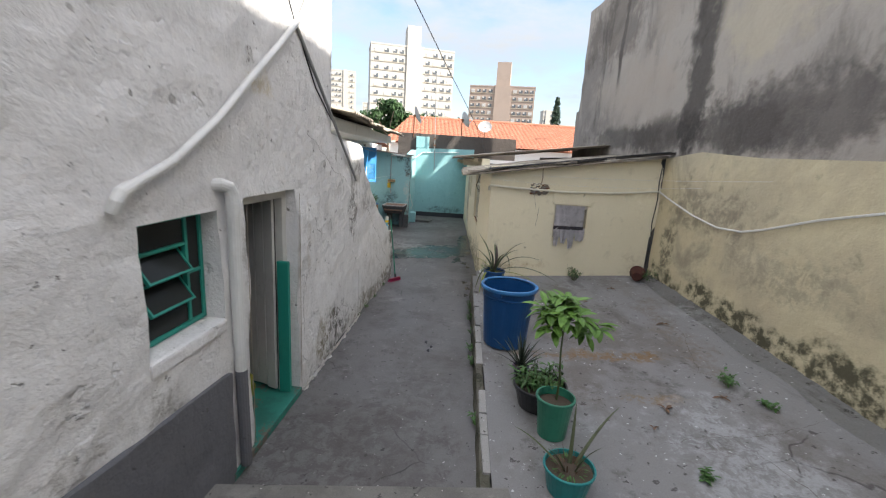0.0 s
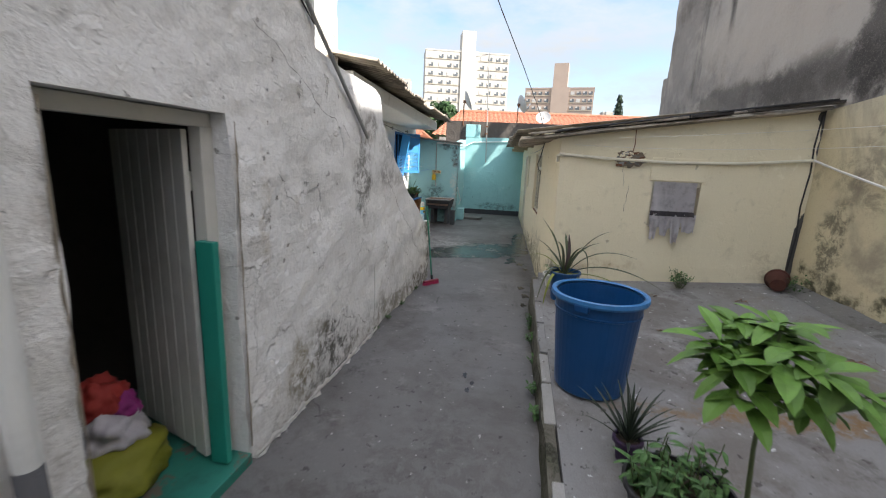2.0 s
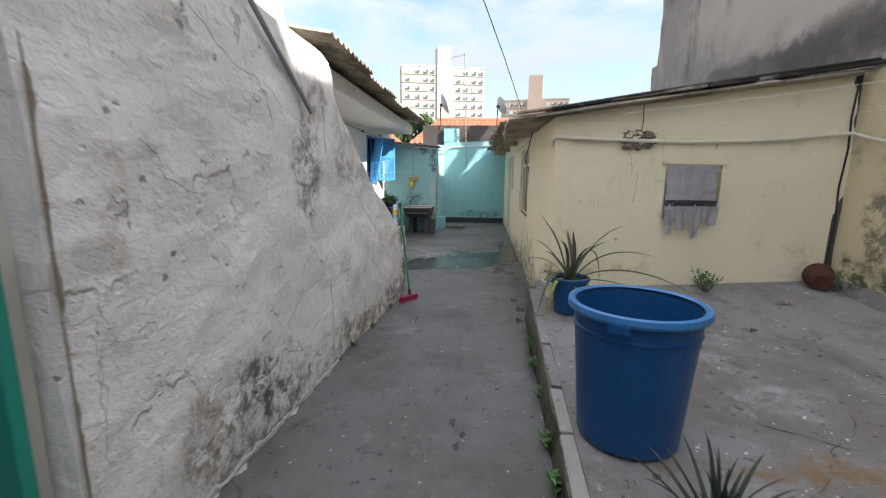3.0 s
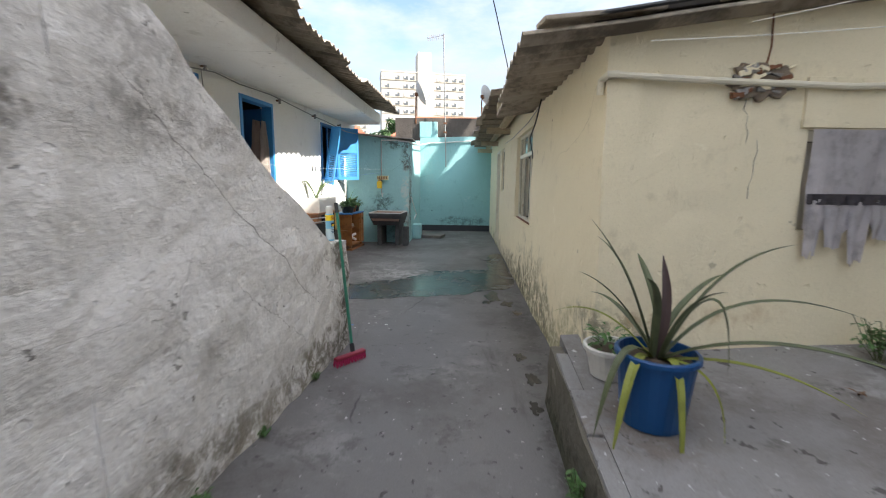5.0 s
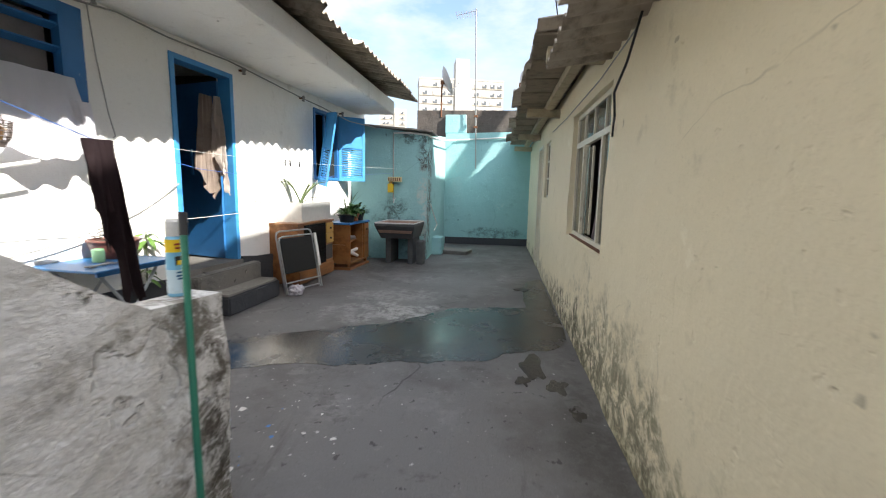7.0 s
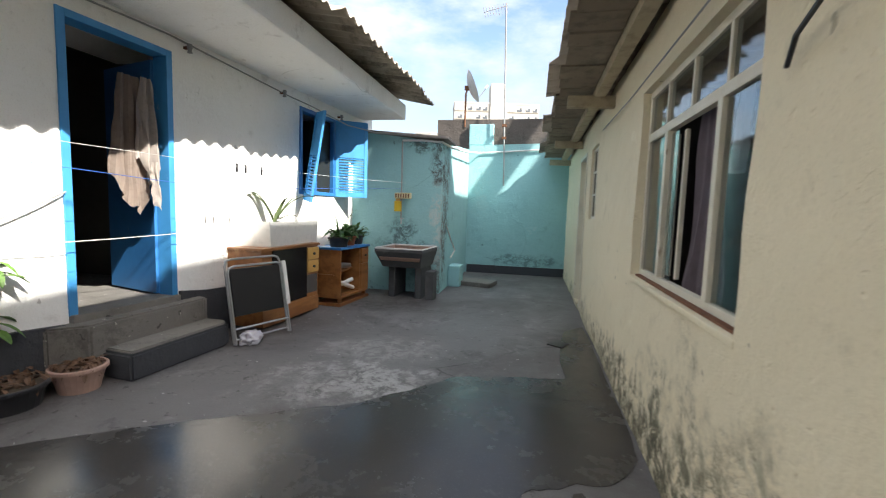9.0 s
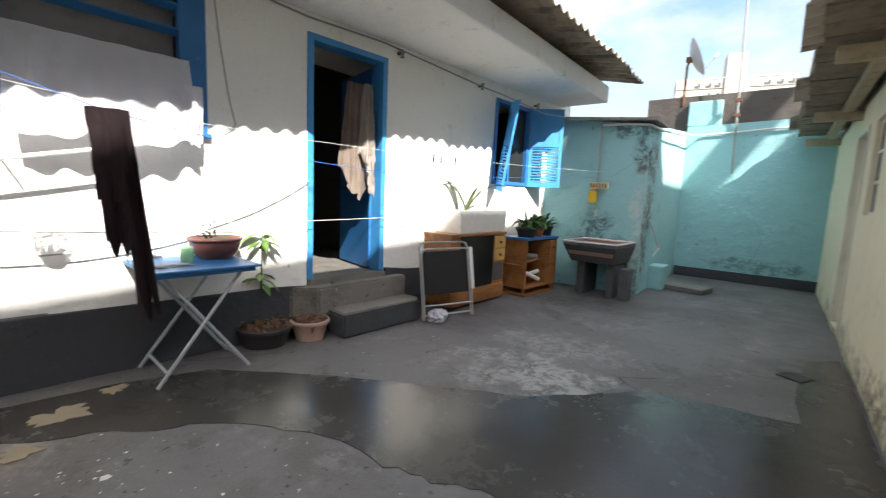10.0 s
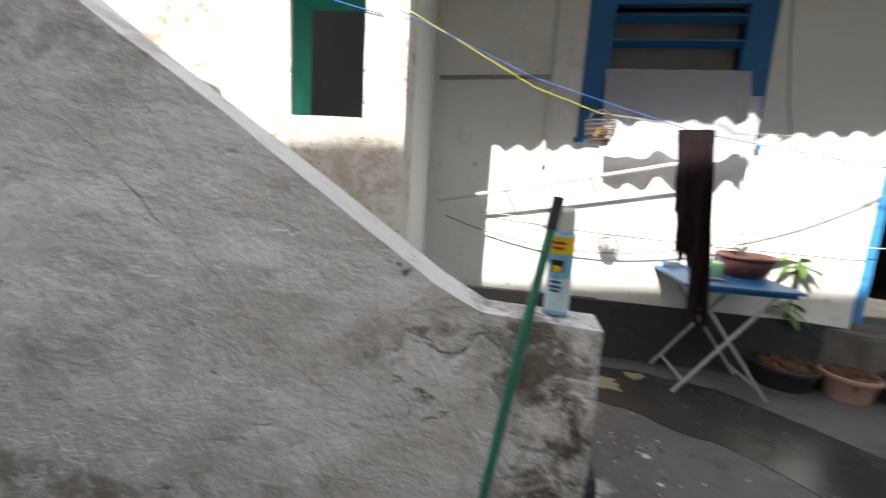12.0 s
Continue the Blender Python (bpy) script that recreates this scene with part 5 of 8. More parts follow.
# ---- the stair's dark foot behind the wall's end, the broom, the spray can ----
tagged(part("stair_foot", boxed((-1.84, 7.0, 0.0), (-0.93, 7.74, 0.33), bevel=0.06), DARK_BAND), "dark painted lowest stair step with a rounded nose", "step", kind="structure")

broom = thing("broom", "red-bristled broom with a green handle leaning on the wall's end", "broom", (-0.552, 7.215, 0))
part("handle", tubed([(0.0, 0.06, 0.09), (-0.075, 0.15, 0.65), (-0.150, 0.243, 1.19)], 0.0125, 10), GREEN_PLASTIC, broom)
part("grip", tubed([(-0.146, 0.238, 1.16), (-0.157, 0.252, 1.24)], 0.015, 10), BLACK_PLASTIC, broom, "black plastic end cap")
mb = Matrix.Rotation(radians(52), 4, "Z")
part("socket", tubed([(0.008, 0.05, 0.055), (-0.004, 0.065, 0.13)], 0.019, 10), BLACK_PLASTIC, broom)
part("head", boxed((-0.14, -0.026, 0.045), (0.14, 0.026, 0.07), mb, 0.01), plain("red_plastic", (0.25, 0.02, 0.045), 0.5), broom)
bm = bmesh.new()
rng = random.Random(4)
for i in range(15):
    for j in range(4):
        x, y = -0.132 + 0.0188 * i, -0.02 + 0.0133 * j
        tube(bm, [(x, y, 0.047), (x * 1.06 + rng.uniform(-0.006, 0.006), y * 1.5 + rng.uniform(-0.006, 0.006), 0.001)], 0.006, 5, 0.004)
part("bristles", moved(bm, mb), plain("red_bristle", (0.42, 0.03, 0.10), 0.6), broom)

can = thing("spray_can", "light blue insect spray can with yellow label and white cap", "spray can", (-0.775, 7.50, 0.928))
part("body", lathe([(0, 0), (0.031, 0), (0.0325, 0.004), (0.0325, 0.21), (0.028, 0.222), (0.0, 0.222)], 28), plain("pale_blue_can", (0.22, 0.52, 0.72), 0.3, 0.2), can)
part("lower_band", lathe([(0.0328, 0.012), (0.0331, 0.012), (0.0331, 0.10), (0.0328, 0.10)], 28), plain("white_label", (0.55, 0.68, 0.74), 0.4), can)
YELLOW = plain("yellow_label", (0.80, 0.55, 0.02), 0.4)
part("yellow_label", lathe([(0.0328, 0.165), (0.0333, 0.165), (0.0333, 0.212), (0.0328, 0.212)], 28), YELLOW, can, "yellow band with red bars")
part("badge", moved(boxed((-0.017, -0.0345, 0.118), (0.017, -0.031, 0.15), bevel=0.001), Matrix.Rotation(radians(65), 4, "Z")), plain("dark_badge", (0.02, 0.02, 0.02), 0.4), can)
part("badge_spot", moved(boxed((-0.012, -0.0352, 0.119), (0.012, -0.034, 0.135)), Matrix.Rotation(radians(65), 4, "Z")), YELLOW, can)
for z, w in ((0.178, 0.015), (0.192, 0.018), (0.088, 0.014), (0.075, 0.016), (0.064, 0.012)):
    part("print_bar", moved(boxed((-w, -0.0342, z), (w, -0.032, z + 0.006)), Matrix.Rotation(radians(65), 4, "Z")), plain("print_red", (0.35, 0.04, 0.02), 0.5) if z > 0.15 else plain("print_blue", (0.02, 0.10, 0.22), 0.5), can)
part("cap", lathe([(0.0, 0.285), (0.022, 0.285), (0.027, 0.275), (0.029, 0.223), (0.0, 0.223)], 28), WHITE_PLASTIC, can)

# ---- the yard: bin, pots and weeds ----


def yard(x, y):
    return (x, y, patio_z(x, y))


b = thing("dustbin", "large round blue plastic bin, open, on the yard's edge", "bin", yard(1.02, 4.19))
part("body", lathe([(0, 0), (0.245, 0), (0.255, 0.012), (0.262, 0.10), (0.305, 0.66), (0.312, 0.71), (0.300, 0.71), (0.252, 0.11), (0.24, 0.03), (0, 0.03)], 44), BIN_BLUE, b, smooth=False)
part("rim", lathe([(0.305, 0.695), (0.335, 0.695), (0.342, 0.71), (0.338, 0.735), (0.318, 0.74), (0.302, 0.73)], 44), plain("blue_plastic_rim", (0.03, 0.15, 0.36), 0.35), b)
part("ring", lathe([(0.300, 0.60), (0.309, 0.605), (0.309, 0.615), (0.301, 0.62)], 44), BIN_BLUE, b)
for a in (-35, 145):
    part("handle", moved(boxed((-0.05, 0.30, 0.655), (0.05, 0.345, 0.705), bevel=0.008), Matrix.Rotation(radians(a + 180), 4, "Z")), BIN_BLUE, b)

rng = random.Random(21)


def rosette(bm, n, r, length, width, lift, droop, z, spread=1.0):
    for k in range(n):
        a = k * 2.4 + rng.uniform(-0.2, 0.2)
        f = k / n
        blade(bm, (math.cos(a) * r * f, math.sin(a) * r * f, z), a, length * rng.uniform(0.7, 1.1), width * rng.uniform(0.8, 1.1), lift * (1.15 - 0.75 * f) + rng.uniform(-6, 6), droop * rng.uniform(0.5, 1.3), 9)


p = thing("potted_plant", "big strap-leaved bromeliad in a blue bucket", "plant", yard(1.15, 5.90))
pot(p, 0.135, 0.165, 0.33, BIN_BLUE, level=0.85)
for a, rc, zc, rt, zt, w, mat, about in (
        (2.72, 0.10, 0.38, 0.31, 0.62, 0.036, BLADE, ""), (2.45, 0.12, 0.42, 0.29, 0.52, 0.036, BLADE, ""), (2.95, 0.14, 0.30, 0.34, 0.38, 0.036, BLADE, ""),
        (-0.42, 0.16, 0.46, 0.43, 0.54, 0.042, BLADE, ""), (-0.2, 0.26, 0.40, 0.74, 0.24, 0.04, BLADE, ""), (-0.55, 0.42, 0.30, 1.02, 0.0, 0.045, BLADE, ""), (-0.75, 0.22, 0.62, 0.25, -0.02, 0.036, BLADE, ""),
        (1.4, 0.12, 0.36, 0.32, 0.42, 0.04, BLADE, ""), (0.5, 0.14, 0.34, 0.45, 0.34, 0.038, BLADE, ""), (2.0, 0.16, 0.25, 0.42, 0.2, 0.036, BLADE, ""), (-1.1, 0.12, 0.34, 0.24, 0.36, 0.04, BLADE, ""), (3.9, 0.10, 0.36, 0.20, 0.4, 0.038, BLADE, ""),
        (3.5, 0.22, 0.20, 0.33, -0.30, 0.045, BLADE, ""), (-0.48, 0.34, 0.10, 0.70, -0.09, 0.036, BLADE_YELLOW, "yellowing leaf"), (2.65, 0.22, 0.26, 0.46, 0.14, 0.026, BLADE_YELLOW, "yellowing leaf"),
        (3.75, 0.26, 0.14, 0.30, -0.36, 0.045, BLADE_YELLOW, "yellowing leaf"), (-1.45, 0.22, 0.14, 0.22, -0.52, 0.04, BLADE_YELLOW, "yellowing leaf"), (-0.8, 0.26, 0.10, 0.27, -0.36, 0.028, BLADE_YELLOW, "withered leaf")):
    bm = bmesh.new()
    strap(bm, (0.015 * math.cos(a), 0.015 * math.sin(a), 0.29), a, rc, zc, rt, zt, w)
    part("leaf", bm, mat, p, about)
bm = bmesh.new()
strap(bm, (0, 0, 0.28), 1.0, 0.01, 0.3, 0.04, 0.47, 0.045)
part("leaf", bm, plain("purplish_leaf", (0.075, 0.05, 0.05), 0.5), p, "upright purplish heart leaf")

p = thing("potted_plant", "dark spiky bromeliad in a small dark pot", "plant", yard(1.04, 3.42))
pot(p, 0.055, 0.075, 0.14, plain("plum_plastic", (0.04, 0.02, 0.06), 0.4))
bm = bmesh.new()
rosette(bm, 30, 0.03, 0.36, 0.026, 80, 32, 0.12)
part("leaves", bm, BLADE_DARK, p)

p = thing("potted_plant", "leafy herbs in a wide black plastic bowl", "plant", yard(1.12, 2.98))
pot(p, 0.19, 0.245, 0.22, BLACK_PLASTIC, level=0.8)
bm = bmesh.new()
stems = bmesh.new()
for k in range(44):
    a, q = rng.uniform(0, 6.28), 0.21 * math.sqrt(rng.random())
    x, y, h = math.cos(a) * q, math.sin(a) * q, rng.uniform(0.05, 0.26)
    lean = rng.uniform(-0.08, 0.08)
    tube(stems, [(x, y, 0.17), (x + lean, y + lean * 0.5, 0.17 + h)], 0.0025, 4)
    for j in range(6):
        f = rng.uniform(0.3, 1.0)
        leaf(bm, (x + lean * f, y + lean * 0.5 * f, 0.17 + h * f), rng.uniform(0, 6.28), rng.uniform(-30, 45), rng.uniform(0.05, 0.09), rng.uniform(0.02, 0.035), 0.5)
part("stems", stems, STEM, p)
part("leaves", bm, HERB, p)

p = thing("potted_tree", "young broad-leaved avocado-like tree in a green plastic pot", "plant", yard(1.13, 2.58))
pot(p, 0.12, 0.155, 0.36, GREEN_PLASTIC, level=0.8)
crown_at = Vector((0.0, 0.02, 1.02))
part("stem", tubed([(0.02, 0.03, 0.27), (0.02, 0.02, 0.5), (0.0, 0.02, 0.75), (0.0, 0.02, 1.0), (-0.01, 0.0, 1.2)], 0.011, 8, 0.005), STEM, p)
bm = bmesh.new()
tw = bmesh.new()
for k in range(13):
    a = k * 2.4
    r = 0.0 if k == 0 else rng.uniform(0.08, 0.27)
    c = crown_at + Vector((math.cos(a) * r, math.sin(a) * r, 0.20 - r * 0.9 + rng.uniform(-0.08, 0.07)))
    if k:
        tube(tw, [(0, 0.02, 0.86 + 0.03 * k * 0.5), tuple(crown_at + (c - crown_at) * 0.6 - Vector((0, 0, 0.02))), tuple(c)], 0.005, 5, 0.003)
    for j in range(13):
        leaf(bm, c + Vector((rng.uniform(-0.02, 0.02), rng.uniform(-0.02, 0.02), rng.uniform(-0.05, 0.02))), j * 2.4 + a, rng.uniform(-30, 45), rng.uniform(0.11, 0.18), rng.uniform(0.05, 0.08), 0.35)
part("twigs", tw, STEM, p)
part("leaves", bm, LEAF, p)

p = thing("potted_plant", "long-bladed plant with dry grass in a teal bowl", "plant", yard(1.07, 2.0))
pot(p, 0.14, 0.18, 0.20, plain("teal_plastic", (0.02, 0.20, 0.20), 0.35), rim=0.008)
bm = bmesh.new()
for a, ln, lf in ((0.4, 0.60, 60), (2.8, 0.48, 48), (1.2, 0.48, 80), (3.6, 0.36, 66), (5.4, 0.4, 74)):
    blade(bm, (0.04 * math.cos(a), 0.04 * math.sin(a), 0.13), a, ln, 0.035, lf, 35, 8)
part("leaves", bm, BLADE, p)
bm = bmesh.new()
for k in range(40):
    a = rng.uniform(0, 6.28)
    blade(bm, (0.05 * math.cos(a), 0.05 * math.sin(a), 0.13), a, rng.uniform(0.1, 0.2), 0.006, rng.uniform(60, 88), rng.uniform(10, 80), 4)
part("dry_grass", bm, LITTER, p, "reddish dry grass")
bm = bmesh.new()
for k in range(60):
    a = rng.uniform(0, 6.28)
    leaf(bm, (0.09 * math.cos(a), 0.09 * math.sin(a), 0.14 + rng.uniform(0, 0.05)), a, rng.uniform(-20, 60), 0.05, 0.012, 0.3)
part("herbs", bm, HERB, p)

p = thing("potted_plant", "small herbs in a white plastic pot", "plant", yard(1.12, 6.30))
pot(p, 0.10, 0.135, 0.17, WHITE_PLASTIC, level=0.8)
bm = bmesh.new()
for k in range(70):
    a, q = rng.uniform(0, 6.28), 0.11 * math.sqrt(rng.random())
    leaf(bm, (q * math.cos(a), q * math.sin(a), 0.15 + rng.uniform(0, 0.1)), a, rng.uniform(-10, 60), 0.05, 0.022, 0.3)
part("leaves", bm, HERB, p)

p = thing("clay_pot", "tipped terracotta pot in the yard's corner with a weed", "pot", (3.72, 6.28, patio_z(3.72, 6.28) + 0.06))
bm = lathe([(0, -0.13), (0.075, -0.13), (0.115, 0.04), (0.128, 0.05), (0.128, 0.08), (0.105, 0.08), (0.065, -0.10), (0, -0.10)], 24)
part("pot", moved(bm, pose(0, 0, 0.05, 80, 0, 150)), plain("old_terracotta", (0.07, 0.024, 0.017), 0.9, 0, 0.6, 18), p)
bm = bmesh.new()
for k in range(80):
    a = rng.uniform(0, 6.28)
    leaf(bm, (0.12 + rng.uniform(-0.1, 0.16), -0.08 + rng.uniform(-0.1, 0.1), rng.uniform(-0.06, 0.14)), a, rng.uniform(-10, 60), 0.045, 0.018, 0.3)
part("leaves", bm, HERB, p)


def weed(label, x, y, n, r, h, size, z=None):
    p = thing("weed", label, "plant", (x, y, patio_z(x, y) if z is None else z))
    stems, bm = bmesh.new(), bmesh.new()
    for k in range(n):
        a, q = rng.uniform(0, 6.28), r * math.sqrt(rng.random())
        top = Vector((q * math.cos(a), q * math.sin(a), h * rng.uniform(0.4, 1.0)))
        tube(stems, [(q * 0.2 * math.cos(a), q * 0.2 * math.sin(a), 0), tuple(top)], 0.002, 4)
        for j in range(6):
            leaf(bm, top * rng.uniform(0.35, 1.0), rng.uniform(0, 6.28), rng.uniform(-15, 60), size * rng.uniform(0.7, 1.2), size * 0.5, 0.3)
    part("stems", stems, STEM, p)
    part("leaves", bm, HERB, p)


weed("green weed growing from a hole in the yard", 2.62, 6.30, 22, 0.16, 0.26, 0.045)
weed("small weed in a crack of the yard", 3.15, 3.22, 12, 0.11, 0.14, 0.05)
weed("small weed in a crack of the yard", 2.15, 2.05, 8, 0.09, 0.08, 0.05)
weed("small weed in a crack of the yard", 3.32, 2.85, 8, 0.10, 0.06, 0.05)
for x, y, n, h in ((0.62, 4.0, 10, 0.12), (0.66, 4.35, 8, 0.1), (0.76, 5.35, 14, 0.2), (0.82, 5.75, 14, 0.22), (0.55, 2.9, 8, 0.08), (0.72, 4.9, 8, 0.1)):
    weed("green weed along the foot of the kerb", kerb_x(y) - 0.02, y, n, 0.08, h, 0.045, 0.0)
for x, y, n in ((stair_x(5.7) + 0.02, 5.7, 9), (stair_x(6.2) + 0.02, 6.2, 9), (stair_x(6.9) + 0.02, 6.9, 8), (stair_x(5.35) + 0.02, 5.35, 7)):
    weed("low moss and weed at the foot of the white wall", x, y, n, 0.05, 0.05, 0.022, 0.0)

# bits lying in the yard
for x, y, s in ((2.45, 5.35, 0.07), (3.1, 5.88, 0.07), (2.2, 6.0, 0.05), (2.3, 2.85, 0.08), (2.05, 2.6, 0.05), (1.9, 5.1, 0.045), (2.95, 3.0, 0.08), (3.25, 4.6, 0.09)):
    bm = bmesh.new()
    for k in range(3):
        leaf(bm, (0, 0, 0.012), k * 2.2 + x, rng.uniform(5, 35), s, s * 0.4, 0.4)
    tube(bm, [(0, 0, 0.008), (s, s * 0.4, 0.012)], 0.004, 5)
    ob = part("dead_leaf", bm, LITTER)
    ob.matrix_basis = pose(*yard(x, y))
    tagged(ob, "shrivelled brown leaf lying on the yard", "leaf", group="dead leaves on the yard")

# ---- cream house: pipes, hole, rag ----
YF = CREAM_Y
pipe = thing("conduit", "cream painted conduit along the house front", "pipe")
part("pipe", tubed([(CREAM_X - 0.03, YF - 0.03, 1.99), (1.6, YF - 0.035, 1.965), (2.4, YF - 0.03, 1.945), (3.2, YF - 0.03, 1.97), (3.98, YF - 0.04, 2.04)], 0.018, 8), FRAME_CREAM, pipe)
part("elbow", tubed([(CREAM_X + 0.03, YF - 0.032, 1.99), (CREAM_X - 0.02, YF - 0.03, 1.988), (CREAM_X - 0.035, YF + 0.03, 1.97), (CREAM_X - 0.03, YF + 0.05, 1.90)], 0.02, 8), FRAME_CREAM, pipe)
hose = [(3.98, 6.47, 2.04), (3.98, 6.1, 1.93), (3.985, 5.5, 1.77), (3.985, 4.94, 1.68), (3.985, 4.5, 1.70), (3.985, 4.18, 1.78), (3.985, 3.5, 2.0), (3.985, 2.9, 2.15), (3.985, 1.0, 2.35)]
wire("hose", hose, 0.013, WHITE_PLASTIC, "white hose sagging along the old wall", "hose")
for k, (a, b, s) in enumerate((((1.2, 6.30, 2.10), (3.99, 5.4, 2.18), 0.05), ((1.7, 6.32, 2.2), (4.0, 4.2, 2.35), 0.03))):
    wire("clothes_line", sagged(a, b, s), 0.0018, WHITE_PLASTIC, "thin pale clothes line across the yard", "clothes line")

patch = thing("broken_plaster", "hole in the plaster showing broken hollow bricks", "damage", (1.93, YF - 0.016, 1.965))
bm = bmesh.new()
edge = []
for i in range(40):
    a = 2 * math.pi * i / 40
    q = 0.80 + 0.45 * noise.noise((math.cos(a) * 2.3, math.sin(a) * 2.3, 4.0)) + 0.25 * noise.noise((math.cos(a) * 7, math.sin(a) * 7, 9.0))
    edge.append((0.20 * q * math.cos(a), 0.115 * q * math.sin(a)))
near = [bm.verts.new((x, -0.004, z)) for x, z in edge]
far = [bm.verts.new((x * 1.05, 0.012, z * 1.05)) for x, z in edge]
bm.faces.new(near)
for i in range(40):
    bm.faces.new((near[i], near[(i + 1) % 40], far[(i + 1) % 40], far[i]))
part("bare_brick", bm, plaster("bare_broken_brick", (0.20, 0.16, 0.12), (0.09, 0.07, 0.055), (0.36, 0.28, 0.21), None, 0.3, 1.0), patch, "rough brown broken brick")
for k in range(34):
    x, z = rng.uniform(-0.15, 0.15), rng.uniform(-0.075, 0.08)
    w, hh = rng.uniform(0.010, 0.034), rng.uniform(0.006, 0.016)
    bm = boxed((-w, -0.016, -hh), (w, 0.006, hh), pose(x, 0, z, 0, rng.uniform(-28, 28), 0), 0.005)
    for v in bm.verts:
        v.co += Vector((noise.noise(v.co * 60), 0.3 * noise.noise(v.co * 50), noise.noise(v.co * 70 + Vector((3, 0, 0))))) * 0.007
    part("fragment", bm, (CREAM, STEP, CREAM, KERB_WHITE, RUST)[k % 5], patch)
wire("crack", [(1.94, YF - 0.012, 2.34), (1.95, YF - 0.014, 2.15), (1.93, YF - 0.014, 2.02)], 0.005, RUST, "dark rusty streak of a broken cable", "cable")


def crack(name, pts, label):
    """A thin jagged open joint, as a dark sunken strip."""
    bm = bmesh.new()
    prev = None
    for i, (x, y, z) in enumerate(pts):
        w = 0.0008 + 0.0007 * ((i * 7) % 3)
        a, b = bm.verts.new((x - w, y, z)), bm.verts.new((x + w, y, z))
        if prev:
            bm.faces.new((prev[0], prev[1], b, a))
        prev = (a, b)
    bmesh.ops.solidify(bm, geom=bm.faces[:], thickness=0.003)
    return tagged(part(name, bm, CABLE), label, "crack", kind="structure")


crack("crack_front", [(1.830, YF - 0.016, 1.90), (1.845, YF - 0.016, 1.86), (1.835, YF - 0.016, 1.82), (1.865, YF - 0.016, 1.79), (1.860, YF - 0.016, 1.73), (1.875, YF - 0.016, 1.70), (1.870, YF - 0.016, 1.64)], "jagged crack in the cream wall")
crack("crack_front_low", [(1.930, YF - 0.018, 1.66), (1.940, YF - 0.018, 1.60), (1.925, YF - 0.018, 1.54), (1.930, YF - 0.018, 1.47), (1.910, YF - 0.018, 1.41), (1.915, YF - 0.018, 1.34)], "fine crack in the cream wall")
bm = bmesh.new()
tube(bm, [(3.99, YF - 0.012, 2.55), (3.97, YF - 0.014, 2.2), (3.99, YF - 0.012, 1.9), (3.96, YF - 0.014, 1.5), (3.985, YF - 0.012, 1.15), (3.96, YF - 0.012, 0.7)], 0.009, 5)
tagged(part("crack_joint", bm, CABLE), "dark open joint between the two walls", "crack", kind="structure")

hatch = tagged(new("window_2"), "blind recessed window in the cream wall", "window", kind="structure")
part("infill_board", boxed((2.23, YF + 0.03, 1.66), (2.79, YF + 0.06, 1.72)), FRAME_CREAM, hatch)
part("inner_board", boxed((2.23, YF + 0.09, 1.16), (2.70, YF + 0.12, 1.66)), FRAME_CREAM, hatch)
part("lintel_panel", boxed((2.18, YF - 0.014, 1.73), (2.83, YF + 0.02, 2.0), bevel=0.004), CREAM, hatch)
rag = thing("rag", "grey worn rag hanging over the blind window", "cloth", (2.48, YF - 0.035, 1.72))
part("sheet", hanging(bmesh.new(), 0.50, 0.55, 0.006, 18, 22, 0.012, 2.3, 0.06, 3), CLOTH_GREY, rag)
for k, (x, w, h) in enumerate(((-0.2, 0.14, 0.32), (-0.08, 0.15, 0.27), (0.05, 0.14, 0.36), (0.2, 0.16, 0.22))):
    part("tatter", moved(hanging(bmesh.new(), w, h, 0.005, 8, 12, 0.012, 1.2, 0.08, k + 4, 0.55 if k != 3 else 0.1), Matrix.Translation((x, -0.022, -0.38))), CLOTH_GREY, rag)
part("waistband", moved(hanging(bmesh.new(), 0.52, 0.06, 0.012, 20, 4, 0.008, 6, 0.05, 9), Matrix.Translation((-0.01, -0.03, -0.35))), plain("dark_grey_band", (0.10, 0.09, 0.10), 0.95, 0, 0.5, 30), rag)

# overhead cable across the sky
wire("cable", [on_left(2.4, 5.25, -0.02), (-0.72, 4.0, 4.95), (-0.23, 6.0, 4.5), (0.22, 8.0, 4.08), (0.68, 10.0, 3.68), (1.3, 13.0, 3.15), (1.62, 14.5, 2.6)], 0.008, CABLE, "black overhead cable crossing the sky")
# ---- court: openings of the white house ----
angw = math.atan2(0.08, 1.0)


def white_frame(y):
    """Local axes on the white wall: x along it, y into the wall, z up."""
    return Matrix.Translation((white_x(y), y, 0)) @ Matrix.Rotation(math.pi / 2 - angw, 4, "Z")


mw = white_frame(7.93)
bw = tagged(new("window_3"), "wide blue wooden window with open louvres", "window", kind="structure")
W = 1.185
for x0, x1, z0, z1 in ((0, 0.17, 1.63, 2.63), (W - 0.17, W, 1.63, 2.63), (0.17, W - 0.17, 2.53, 2.63), (0.17, W - 0.17, 1.63, 1.72)):
    part("frame_board", boxed((x0, -0.02, z0), (x1, 0.06, z1), mw, 0.006), BLUE, bw)
for z in (1.9, 2.09, 2.29, 2.45):
    part("louvre", moved(boxed((0.17, -0.035, -0.008), (W - 0.17, 0.035, 0.008), None, 0.003), mw @ Matrix.Translation((0, 0.025, z)) @ Matrix.Rotation(radians(-25), 4, "X")), BLUE, bw)
part("shade_cloth", boxed((0.17, 0.12, 1.72), (W - 0.17, 0.125, 2.53), mw), plain("dim_grey_curtain", (0.22, 0.21, 0.22), 0.95, 0, 0.4, 5), bw)
